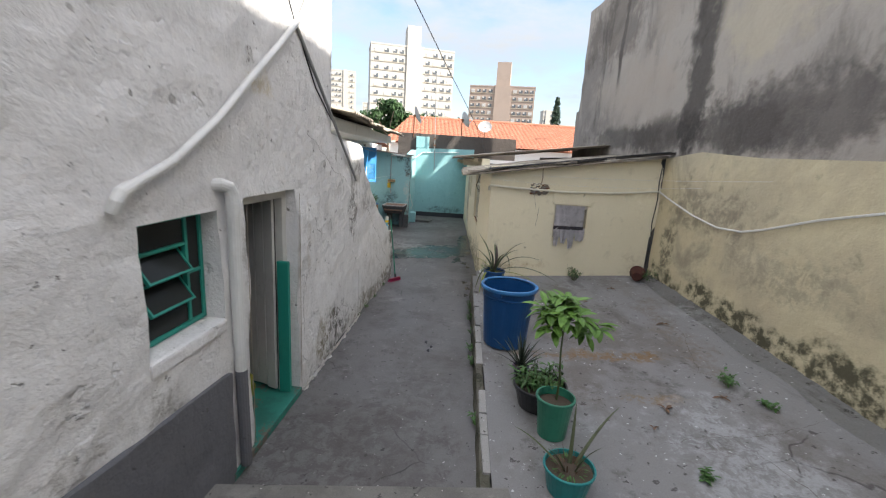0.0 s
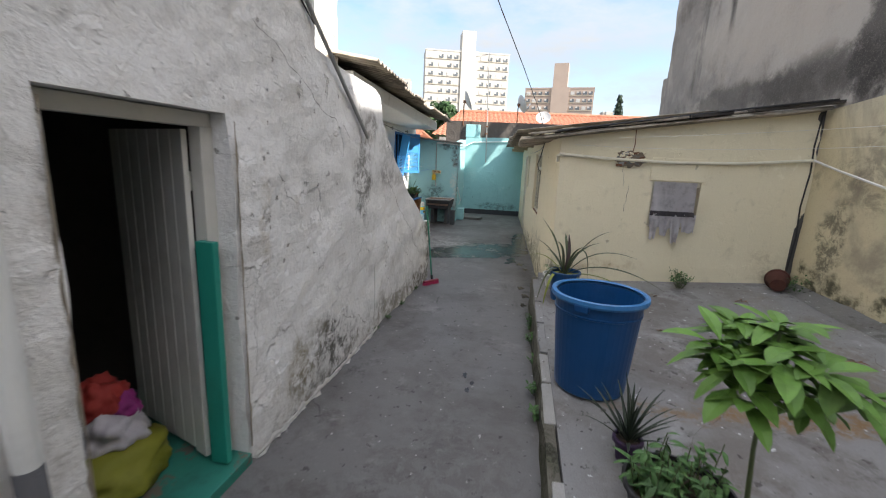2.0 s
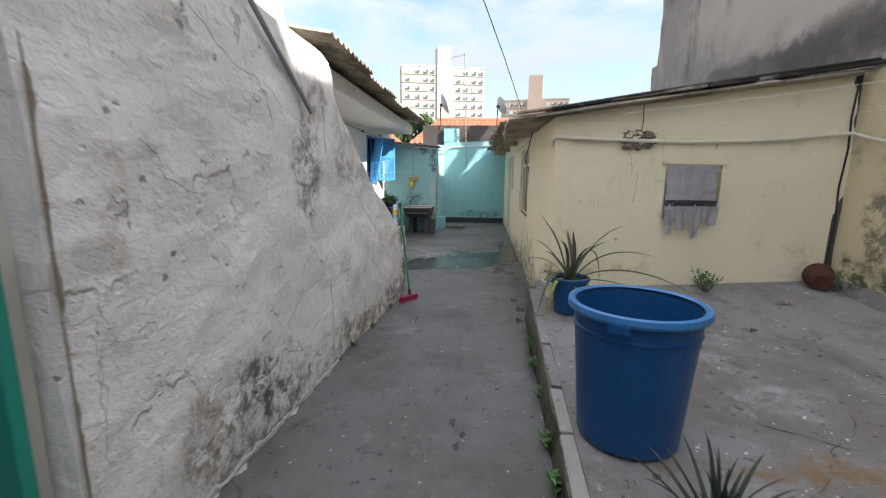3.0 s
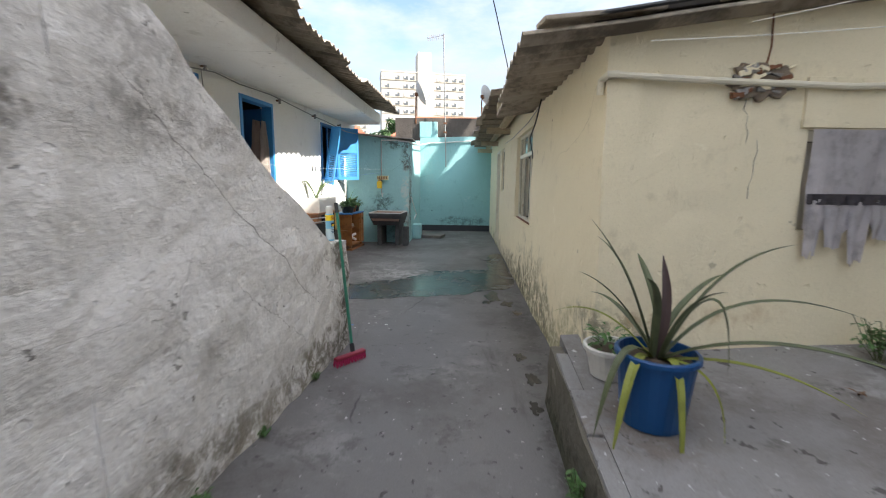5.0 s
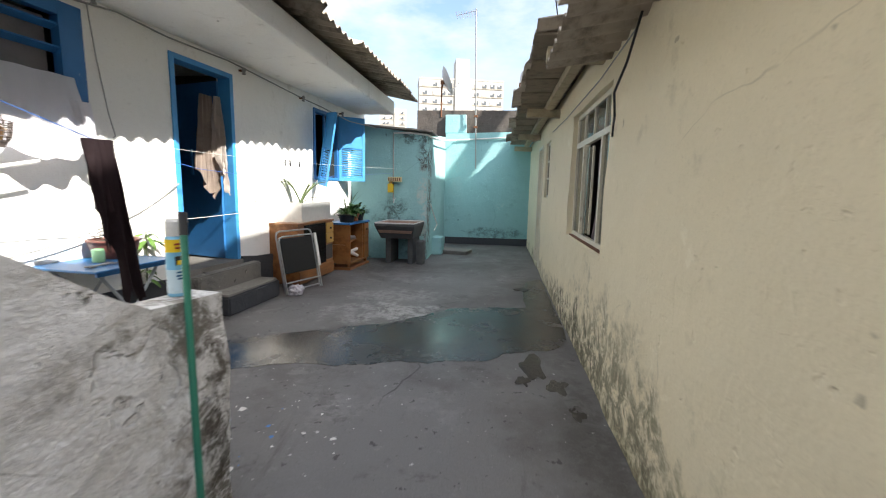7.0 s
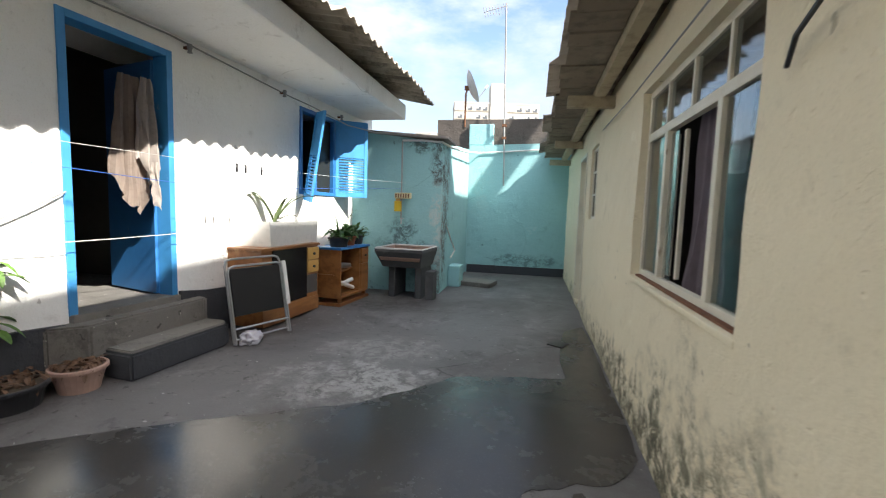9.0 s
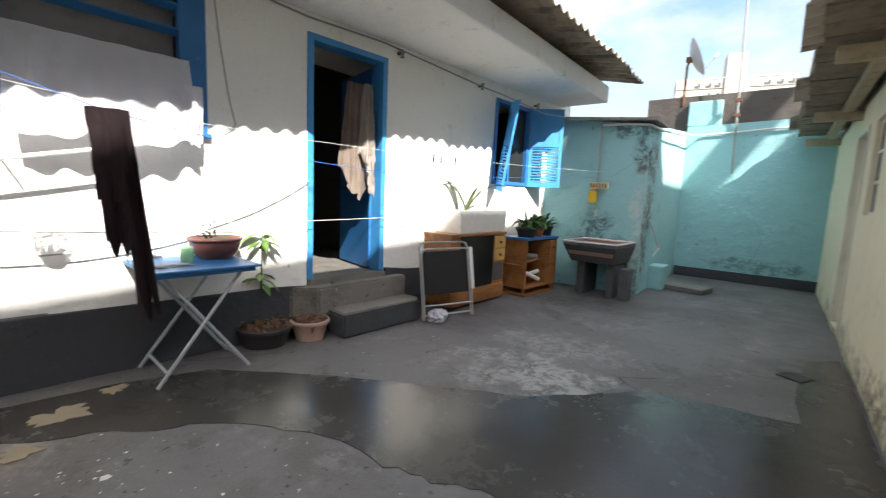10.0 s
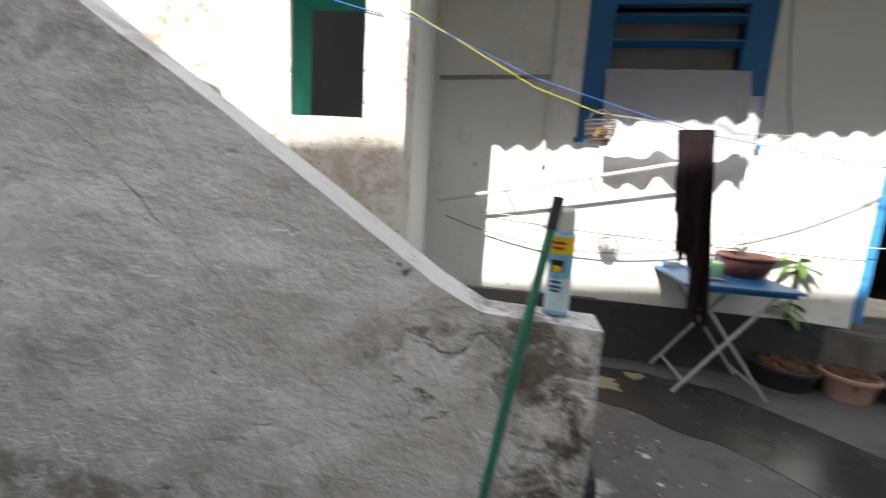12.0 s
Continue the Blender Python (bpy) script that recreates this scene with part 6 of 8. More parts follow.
part("window_sill", boxed((-0.02, -0.045, 1.60), (W + 0.02, 0.08, 1.63), mw, 0.006), BLUE, bw)
for x in (0.06, W - 0.08):
    part("hook", tubed([mw @ Vector((x, -0.02, 1.66)), mw @ Vector((x, -0.06, 1.66)), mw @ Vector((x, -0.06, 1.70))], 0.006, 6), STEEL, bw)
cl = thing("cloth", "thin white cloth hung over the blue window", "cloth")
part("sheet", moved(hanging(bmesh.new(), 0.92, 0.62, 0.003, 36, 20, 0.014, 4.3, 0.07, 2), mw @ Matrix.Translation((0.60, -0.06, 2.10)) @ Matrix.Rotation(radians(-15), 4, "X")), CLOTH_WHITE, cl)
part("corner", moved(hanging(bmesh.new(), 0.16, 0.40, 0.003, 8, 12, 0.012, 2, 0.08, 8, 0.5), mw @ Matrix.Translation((1.05, -0.11, 1.93)) @ Matrix.Rotation(radians(-12), 4, "X")), CLOTH_WHITE, cl)

md = white_frame(9.90)
d2 = tagged(new("door_2"), "blue wooden door standing open inwards", "door", kind="structure")
WD = 0.863
for x0, x1, z0, z1 in ((0.0, 0.055, 0.45, 2.58), (WD - 0.055, WD, 0.45, 2.58), (0.055, WD - 0.055, 2.525, 2.58)):
    part("frame_board", boxed((x0, -0.015, z0), (x1, 0.14, z1), md, 0.005), BLUE_LIGHT, d2)
ml = md @ Matrix.Translation((WD - 0.06, 0.14, 0.47)) @ Matrix.Rotation(radians(80), 4, "Z")
leafob = part("door_leaf", boxed((0, -0.018, 0), (0.74, 0.018, 2.03), ml, 0.004), BLUE, d2)
for x0, x1, z0, z1 in ((0.1, 0.64, 1.2, 1.9),):
    part("panel_mould", boxed((x0, 0.018, z0), (x1, 0.028, z1), ml, 0.004), BLUE, leafob)
part("bolt", boxed((0.42, 0.03, 0.98), (0.45, 0.05, 1.28), ml, 0.004), BLUE_LIGHT, leafob)
tw = thing("towel", "beige towel hanging over the open blue door", "towel")
part("cloth", moved(drape(bmesh.new(), 0.16, 0.34, 1.12, 0.22, 0.026, 3.0, 4), md @ Matrix.Translation((0.56, 0.10, 2.30))), CLOTH_BEIGE, tw)
part("fold", moved(drape(bmesh.new(), 0.10, 0.22, 0.92, 0.30, 0.03, 2.2, 6), md @ Matrix.Translation((0.66, 0.04, 2.30))), CLOTH_PALE, tw, "paler towel end in front")
part("corner", moved(drape(bmesh.new(), 0.05, 0.13, 0.42, 0.5, 0.02, 1.6, 9), md @ Matrix.Translation((0.69, 0.0, 1.62))), CLOTH_PALE, tw)

st = thing("doorstep", "two worn cement steps up to the blue door", "steps", kind="structure")
xs = white_x(10.3)
bm = bmesh.new()
slab(bm, [(xs - 0.06, 10.0), (-2.28, 9.96), (-2.23, 10.86), (-2.28, 10.94), (xs - 0.06, 10.96)], 0.0, 0.215)
bmesh.ops.bevel(bm, geom=bm.edges[:], offset=0.018, segments=2, affect="EDGES")
for v in bm.verts:
    v.co.z *= 0.93
part("step", bm, DARK_BAND, st, "dark painted lower step")
bm = bmesh.new()
slab(bm, [(xs - 0.06, 10.02), (-2.30, 9.985), (-2.25, 10.85), (-2.30, 10.92), (xs - 0.06, 10.94)], 0.19, 0.217)
bmesh.ops.bevel(bm, geom=bm.edges[:], offset=0.008, segments=2, affect="EDGES")
part("tread", bm, STEP, st, "worn bare cement tread")
bm = bmesh.new()
slab(bm, [(xs - 0.06, 9.72), (white_x(9.72) + 0.05, 9.72), (-2.55, 9.90), (-2.50, 10.9), (-2.53, 10.97), (xs - 0.06, 10.97)], 0.0, 0.41)
bmesh.ops.bevel(bm, geom=bm.edges[:], offset=0.015, segments=2, affect="EDGES")
part("step", bm, STEP, st)
part("sill", boxed((0.0, -0.05, 0.405), (WD, 0.2, 0.465), md, 0.008), STEP, st)

ms = white_frame(12.56)
w4 = tagged(new("window_4"), "small window with two louvred blue shutters, one hanging crooked", "window", kind="structure")
for x0, x1, z0, z1 in ((0, 0.05, 1.45, 2.56), (0.79, 0.842, 1.45, 2.56), (0.05, 0.79, 2.51, 2.56), (0.05, 0.79, 1.45, 1.50)):
    part("frame_board", boxed((x0, -0.02, z0), (x1, 0.1, z1), ms, 0.005), BLUE, w4)
part("mullion", boxed((0.41, 0.03, 1.5), (0.44, 0.06, 2.51), ms, 0.003), BLUE, w4)
part("pane", boxed((0.44, 0.04, 1.5), (0.79, 0.045, 2.51), ms), GLASS_DIRTY, w4)


def shutter(m, w, h, mat):
    s = part("shutter", boxed((0, -0.014, 0), (0.05, 0.014, h), m, 0.003), mat, w4)
    part("stile", boxed((w - 0.05, -0.014, 0), (w, 0.014, h), m, 0.003), mat, s)
    for z0, z1 in ((0, 0.07), (h * 0.52, h * 0.58), (h - 0.07, h)):
        part("rail", boxed((0.05, -0.013, z0), (w - 0.05, 0.013, z1), m), mat, s)
    part("panel", boxed((0.05, -0.006, h * 0.58), (w - 0.05, 0.006, h - 0.07), m), mat, s)
    n = 13
    for k in range(n):
        z = 0.085 + (h * 0.52 - 0.1) * k / (n - 1)
        part("slat", moved(boxed((0.05, -0.016, -0.003), (w - 0.05, 0.016, 0.003)), m @ Matrix.Translation((0, 0, z)) @ Matrix.Rotation(radians(35), 4, "X")), mat, s)


shutter(ms @ Matrix.Translation((0.84, -0.02, 1.45)) @ Matrix.Rotation(radians(-52), 4, "Z"), 0.47, 1.11, BLUE_LIGHT)
shutter(ms @ Matrix.Translation((0.06, -0.03, 1.38)) @ Matrix.Rotation(radians(-132), 4, "Z") @ Matrix.Rotation(radians(6), 4, "Y") @ Matrix.Rotation(radians(-7), 4, "X"), 0.38, 1.12, BLUE_LIGHT)

# teal reveal of the rear window
rw = tagged(new("window_5"), "small deep unglazed window with teal painted sides", "window", kind="structure")
part("reveal", boxed((-2.14, 6.222, 1.562), (-1.90, 6.236, 2.188)), TEAL, rw)
part("reveal", boxed((-2.14, 6.236, 2.175), (-1.90, 6.62, 2.189)), TEAL, rw)

# cables, hooks, pipes on the white wall
wire("cable", [on_white(8.9, 2.66, 0.02), on_white(9.4, 2.72, 0.02), on_white(9.9, 2.69, 0.02), on_white(10.7, 2.71, 0.02), on_white(11.6, 2.66, 0.02), on_white(12.3, 2.62, 0.02), on_white(12.6, 2.58, 0.10),
                (-2.2, 13.3, 2.46), (-1.9, 13.9, 2.44)], 0.008, GREY_PIPE, "grey electric cable under the eave")
wire("cable", [on_white(9.16, 2.70, 0.015), on_white(9.20, 2.3, 0.015), on_white(9.26, 1.9, 0.015), on_white(9.30, 1.72, 0.02), on_white(9.22, 1.66, 0.02)], 0.005, GREY_PIPE, "thin cable hanging down the white wall")
wire("cable", sagged(on_white(9.05, 1.02, 0.10), on_white(9.90, 1.34, 0.03), 0.04), 0.006, GREY_PIPE, "rope tied to the door frame")
wire("rope", sagged(on_white(7.0, 1.0, 0.05), on_white(9.05, 0.98, 0.10), 0.18), 0.006, GREY_PIPE, "slack grey rope along the white wall", "rope")
wire("rope", sagged(on_white(7.25, 1.05, 0.05), on_white(13.0, 1.2, 0.2), 0.12), 0.003, WHITE_PLASTIC, "thin pale rope along the white wall", "rope")
pipe = thing("pipe", "white pipe running aslant in front of the wall", "pipe")
part("pipe", tubed([on_white(6.95, 1.12, 0.20), on_white(7.7, 1.28, 0.22), on_white(8.55, 1.47, 0.24)], 0.013, 8), PVC, pipe)
for y in (7.45, 8.05):
    part("bracket", tubed([on_white(y, 1.12 + (y - 6.95) * 0.219, 0.20), on_white(y, 1.12 + (y - 6.95) * 0.219, -0.01)], 0.008, 6), RUST, pipe)
pipe = thing("pipe", "thin white upright pipe beside the blue window", "pipe")
part("pipe", tubed([on_white(7.70, 2.74, 0.03), on_white(7.70, 1.42, 0.03)], 0.016, 8), PVC, pipe)
part("branch", tubed([on_white(6.9, 2.02, 0.05), on_white(7.70, 2.04, 0.05)], 0.016, 8), GREY_PIPE, pipe)
for y, z in ((10.9, 2.66), (12.2, 2.62), (9.18, 2.74), (13.5, 2.62)):
    k = thing("wall_insulator", "small dark cable holder on the white wall", "bracket", on_white(y, z, 0.0), group="cable holders")
    part("arm", boxed((-0.01, -0.012, -0.012), (0.06, 0.012, 0.012), None, 0.003), RUST, k)
    part("knob", lathe([(0, -0.05), (0.022, -0.045), (0.014, -0.02), (0.024, 0.0), (0.02, 0.03), (0, 0.035)], 12), GREY_PIPE, k)
    k.children[-1].location = (0.055, 0, 0)

# ---- clothes lines ----
LINE_BLUE = plain("blue_cord", (0.04, 0.13, 0.45), 0.6)
LINE_YELLOW = plain("yellow_cord", (0.62, 0.60, 0.06), 0.6)
blue_pts = [(-1.84, 6.80, 2.08), (-1.87, 7.5, 1.79), (-1.90, 8.3, 1.575), (-1.95, 9.2, 1.46), (-1.98, 10.2, 1.42), (-1.95, 11.5, 1.47), (-1.75, 13.0, 1.56), (-1.6, 13.93, 1.62)]
yel_pts = [(-1.84, 6.81, 2.10), (-1.92, 7.5, 1.76), (-2.02, 7.86, 1.665), (-2.1, 8.6, 1.61), (-2.18, 9.6, 1.615), (-2.1, 10.8, 1.62), (-1.8, 12.6, 1.66), (-1.5, 13.93, 1.70)]
wire("clothes_line", blue_pts, 0.0022, LINE_BLUE, "blue clothes line across the court", "clothes line")
wire("clothes_line", yel_pts[:3], 0.0024, LINE_YELLOW, "yellow clothes line holding the peg basket", "clothes line")
wire("clothes_line", yel_pts[2:], 0.0017, WHITE_PLASTIC, "thin pale clothes line across the court", "clothes line")
wire("clothes_line", sagged((-1.86, 6.72, 2.06), (-1.85, 5.2, 2.5), 0.02), 0.003, LINE_BLUE, "end of the clothes line on the rear house", "clothes line")


def sheared(bm, k):
    """Lean a hanging cloth sideways: further along x the lower it hangs."""
    for v in bm.verts:
        v.co.x -= k * v.co.z
    return bm


sc = thing("scarf", "long dark plum scarf hanging from the clothes line", "scarf", (-1.90, 8.31, 1.585), 62)
part("cloth", sheared(hanging(bmesh.new(), 0.16, 0.42, 0.02, 14, 18, 0.024, 1.6, 0.08, 3, 0.1), 0.05), CLOTH_DARK, sc)
part("fold", sheared(moved(hanging(bmesh.new(), 0.13, 0.66, 0.02, 12, 22, 0.024, 1.3, 0.10, 7, 0.25), Matrix.Translation((-0.01, -0.02, 0.0))), 0.07), CLOTH_DARK, sc)
part("tail", sheared(moved(hanging(bmesh.new(), 0.10, 0.97, 0.02, 12, 28, 0.024, 1.4, 0.05, 12, -0.05), Matrix.Translation((0.03, 0.025, 0.0))), 0.10), CLOTH_DARK, sc)

WICKER = plain("old_plastic_basket", (0.10, 0.08, 0.07), 0.6, 0, 0.4, 25)
bk = thing("peg_basket", "small worn openwork peg basket on the clothes line", "basket", (-2.02, 7.87, 1.50))
for k in range(16):
    a = k * 2 * math.pi / 16
    part("rib", tubed([(0.045 * math.cos(a), 0.045 * math.sin(a), 0.0), (0.075 * math.cos(a), 0.07 * math.sin(a), 0.05), (0.085 * math.cos(a), 0.08 * math.sin(a), 0.12)], 0.003, 4), WICKER, bk)
for r, z in ((0.06, 0.025), (0.075, 0.05), (0.08, 0.075), (0.083, 0.1), (0.086, 0.12)):
    part("hoop", tube(bmesh.new(), [(r * math.cos(a), r * 0.95 * math.sin(a), z) for a in (i * 2 * math.pi / 20 for i in range(21))], 0.003, 4), WICKER, bk)
part("bottom", lathe([(0, 0), (0.05, 0), (0.06, 0.03), (0.05, 0.032), (0, 0.02)], 16), WICKER, bk)
part("hook", tubed([(0, 0.06, 0.11), (0, 0.05, 0.16), (0, 0.0, 0.185), (0, -0.05, 0.16), (0, -0.06, 0.11)], 0.004, 5), WICKER, bk)
for k in range(5):
    part("peg", boxed((-0.008, -0.006, 0), (0.008, 0.006, 0.07), pose(0.03 * math.cos(k * 1.3), 0.03 * math.sin(k * 1.3), 0.03, 30 * math.sin(k), 25, 40 * k), 0.002), PINE if k % 2 else RUST, bk)
for y, x, z in ((10.85, -2.10, 1.62), (11.15, -2.07, 1.62), (10.95, -2.09, 1.62)):
    pg = thing("clothes_peg", "dark clothes peg on the line", "peg", (x, y, z - 0.05), group="clothes pegs")
    part("leg", boxed((-0.006, -0.008, 0), (0.000, 0.008, 0.075), None, 0.002), BLACK_PLASTIC, pg)
    part("leg", boxed((0.001, -0.008, 0), (0.007, 0.008, 0.075), None, 0.002), BLACK_PLASTIC, pg)

# ---- table by the wall ----
TX, TY, TZ = -2.52, 8.88, 0.745
tb = thing("folding_table", "small blue folding metal table by the white wall", "table", (TX, TY, 0), -4)
TABLE_GREY = plain("pale_grey_enamel", (0.42, 0.45, 0.47), 0.45, 0.2)
part("tabletop", boxed((-0.30, -0.33, TZ - 0.018), (0.30, 0.33, TZ), None, 0.006), BLUE, tb)
part("apron", boxed((-0.28, -0.30, TZ - 0.045), (-0.26, 0.30, TZ - 0.018)), BLUE, tb)
part("apron", boxed((0.26, -0.30, TZ - 0.045), (0.28, 0.30, TZ - 0.018)), BLUE, tb)
for x in (-0.22, 0.22):
    part("leg", tubed([(x, -0.28, 0.012), (x, 0.24, TZ - 0.03)], 0.012, 8), TABLE_GREY, tb)
    part("leg", tubed([(x * 0.9, 0.28, 0.012), (x * 0.9, -0.24, TZ - 0.03)], 0.012, 8), TABLE_GREY, tb)
part("crossbar", tubed([(-0.22, -0.22, 0.09), (0.22, -0.22, 0.09)], 0.010, 8), TABLE_GREY, tb)
part("crossbar", tubed([(-0.2, 0.22, 0.09), (0.2, 0.22, 0.09)], 0.010, 8), TABLE_GREY, tb)

PLUM = plain("plum_plastic_pot", (0.15, 0.06, 0.05), 0.4, 0, 0.3, 8)
p = thing("potted_plant", "nearly bare plant in a plum-coloured bowl on the table", "plant", (-2.64, 9.08, TZ))
part("pot", lathe([(0, 0), (0.11, 0), (0.118, 0.012), (0.148, 0.05), (0.164, 0.10), (0.168, 0.128), (0.180, 0.130), (0.183, 0.142), (0.176, 0.15), (0.160, 0.148), (0.156, 0.12), (0.0, 0.12)], 36), PLUM, p, smooth=True)
part("soil", lathe([(0, 0.145), (0.08, 0.138), (0.152, 0.128), (0.15, 0.11)], 26, 0.006), SOIL, p)
bm = bmesh.new()
for k in range(34):
    a, d = rng.uniform(0, 6.28), rng.uniform(0.0, 0.11)
    hh = 0.16 if d < 0.035 else 0.05
    leaf(bm, (-0.03 + d * math.cos(a), -0.02 + d * math.sin(a), 0.13 + rng.uniform(0, hh)), a, rng.uniform(10, 80), 0.045, 0.016, 0.3)
part("leaves", bm, BLADE_DARK, p)
jar = thing("glass_jar", "green glass jar behind the plant pot", "jar", (-2.56, 8.86, TZ))
part("jar", lathe([(0, 0), (0.038, 0), (0.04, 0.01), (0.04, 0.09), (0.035, 0.10), (0.032, 0.10), (0.036, 0.012), (0, 0.012)], 20), plain("green_glass", (0.30, 0.55, 0.32), 0.15), jar)
for k in range(3):
    st2 = part("stick", tubed([(-2.42 + 0.03 * k, 8.62, TZ + 0.01), (-2.36 - 0.04 * k, 8.82, TZ + 0.012)], 0.006, 6), GREY_PIPE)
    tagged(st2, "thin grey stick lying on the table", "stick", group="sticks on the table")

p = thing("potted_plant", "tall broad-leaved plant growing in the black basin", "plant", (-2.76, 9.47, 0.13))
part("stem", tubed([(0, 0, 0.0), (0.02, 0.01, 0.4), (0.05, 0.0, 0.78)], 0.008, 6, 0.004), STEM, p)
bm = bmesh.new()
for k in range(17):
    f = (0.45 + 0.12 * k / 7) if k < 8 else (0.86 + 0.14 * (k - 8) / 8)
    leaf(bm, (0.05 * f * f, 0.01, 0.78 * f), k * 2.4, rng.uniform(-45, 20), rng.uniform(0.13, 0.20), rng.uniform(0.05, 0.075), 0.35)
part("leaves", bm, LEAF, p)

p = thing("basin", "wide black basin full of dry leaves by the doorstep", "basin", (-2.66, 9.46, 0))
pot(p, 0.17, 0.205, 0.15, BLACK_PLASTIC, SOIL, level=0.92, name="bowl")
p2 = thing("basin", "dull pink basin with dry leaves by the doorstep", "basin", (-2.52, 9.79, 0))
pot(p2, 0.115, 0.155, 0.17, plain("dull_pink_plastic", (0.42, 0.28, 0.23), 0.5, 0, 0.3, 8), SOIL, level=0.85, name="bowl")
for q, r, z in ((p, 0.17, 0.16), (p2, 0.12, 0.165)):
    bm = bmesh.new()
    for k in range(190):
        a, d = rng.uniform(0, 6.28), r * math.sqrt(rng.random())
        leaf(bm, (d * math.cos(a), d * math.sin(a), z + rng.uniform(-0.01, 0.03)), rng.uniform(0, 6.28), rng.uniform(-35, 35), rng.uniform(0.04, 0.08), rng.uniform(0.018, 0.035), 0.6)
    part("dry_leaves", bm, LITTER, q)

# ---- the old cabinets, box, chair ----
cb = thing("cabinet", "old low wooden cabinet with a black panel and two small drawers", "cabinet", (-2.40, 11.87, 0), -3)
part("body", boxed((-0.23, -0.52, 0.03), (0.215, 0.52, 0.82), None, 0.006), WOOD, cb)
part("top", boxed((-0.245, -0.535, 0.82), (0.235, 0.535, 0.85), None, 0.006), WOOD, cb)
part("black_panel", boxed((0.215, -0.36, 0.22), (0.232, 0.26, 0.815), None, 0.004), plain("black_lacquer", (0.012, 0.011, 0.011), 0.2, 0, 0.3, 6), cb, "scuffed black lacquered front")
part("lower_board", boxed((0.215, -0.52, 0.03), (0.23, 0.52, 0.20), None, 0.004), WOOD, cb)
for z in (0.50, 0.655):
    dr = part("drawer", boxed((0.205, 0.275, z), (0.24, 0.505, z + 0.145), None, 0.006), PINE, cb)
    part("knob", lathe([(0, 0.0), (0.014, 0.0), (0.018, 0.012), (0.012, 0.022), (0, 0.024)], 12), BLACK_PLASTIC, dr)
    dr.children[0].matrix_basis = pose(0.24, 0.39, z + 0.07, 0, 90, 0)
# no opening is cut: a near-black plate paints the compartment's shade
part("open_shelf", boxed((0.212, 0.28, 0.25), (0.219, 0.50, 0.47)), SHADE_PAINT, cb, "near-black plate standing for an open compartment's shade")
tagged(part("foam_box", lathe([(0, 0), (0.5, 0), (0.52, 0.265), (0.47, 0.265), (0.46, 0.22), (0, 0.22)], 4), WHITE_PLASTIC), "box", "box")
fb = bpy.data.objects["foam_box"]
fb.matrix_basis = pose(-2.42, 12.02, 0.85, 0, 0, 0)
me = fb.data
for v in me.vertices:
    x, y = v.co.x, v.co.y
    c, s = math.cos(math.pi / 4), math.sin(math.pi / 4)
    v.co.x, v.co.y = (x * c - y * s) * 0.50, (x * s + y * c) * 1.36
tagged(fb, "white foam box used as a planter on the cabinet", "box")
p = thing("potted_plant", "pale long-leaved plant growing in the foam box", "plant", (-2.42, 11.86, 1.07))
part("soil", boxed((-0.15, -0.24, 0.0), (0.15, 0.56, 0.02), None, 0.005), SOIL, p)
PALE_STRAP = leaf_green("pale_strap_leaf", (0.11, 0.15, 0.065), 0.4)
for a, rc, zc, rt, zt, w in ((3.75, 0.18, 0.56, 0.40, 0.24, 0.06), (3.95, 0.24, 0.62, 0.46, 0.08, 0.055), (3.4, 0.14, 0.36, 0.24, 0.30, 0.05), (0.75, 0.24, 0.50, 0.60, 0.26, 0.055), (0.95, 0.16, 0.36, 0.34, 0.34, 0.05),
                             (1.1, 0.10, 0.3, 0.2, 0.34, 0.045), (-0.3, 0.1, 0.3, 0.2, 0.3, 0.05), (0.6, 0.16, 0.2, 0.3, 0.05, 0.045)):
    bm = bmesh.new()
    strap(bm, (0.01, 0.0, 0.0), a, rc, zc, rt, zt, w)
    part("leaf", bm, PALE_STRAP, p)
bm = bmesh.new()
for k in range(50):
    leaf(bm, (rng.uniform(-0.12, 0.12), rng.uniform(-0.2, 0.48), 0.02), rng.uniform(0, 6.28), rng.uniform(0, 50), 0.04, 0.02, 0.3)
part("seedlings", bm, HERB, p)

c2 = thing("cabinet", "old open wooden cabinet with a blue top and broken shelf", "cabinet", (-2.12, 13.02, 0), -4)
for y in (-0.40, 0.38):
    part("side", boxed((-0.19, y, 0.10), (0.19, y + 0.02, 0.74), None, 0.004), WOOD, c2)
part("back", boxed((-0.19, -0.38, 0.10), (-0.175, 0.38, 0.74)), WOOD, c2)
part("bottom", boxed((-0.19, -0.38, 0.10), (0.19, 0.38, 0.125)), WOOD, c2)
part("divider", boxed((-0.175, 0.14, 0.125), (0.18, 0.158, 0.74)), WOOD, c2)
part("top", boxed((-0.205, -0.42, 0.74), (0.205, 0.42, 0.77), None, 0.005), BLUE, c2, "blue painted top")
part("shelf", boxed((-0.175, -0.38, 0.44), (0.10, 0.14, 0.455), pose(0, 0, 0, 6, 0, 0)), WOOD, c2)
part("plinth", boxed((-0.19, -0.42, 0.0), (0.20, 0.40, 0.04), None, 0.005), WOOD, c2)
for y in (-0.36, 0.34):
    part("foot", boxed((0.12, y, 0.04), (0.16, y + 0.04, 0.10)), WOOD, c2)
dr = part("drawer", boxed((0.175, 0.17, 0.52), (0.205, 0.37, 0.72), None, 0.005), WOOD, c2)
part("knob", moved(lathe([(0, 0), (0.013, 0), (0.016, 0.014), (0, 0.02)], 10), pose(0.205, 0.27, 0.62, 0, 90, 0)), BLACK_PLASTIC, dr)
part("lower_door", boxed((0.175, 0.165, 0.13), (0.2, 0.375, 0.51), None, 0.005), WOOD, c2)
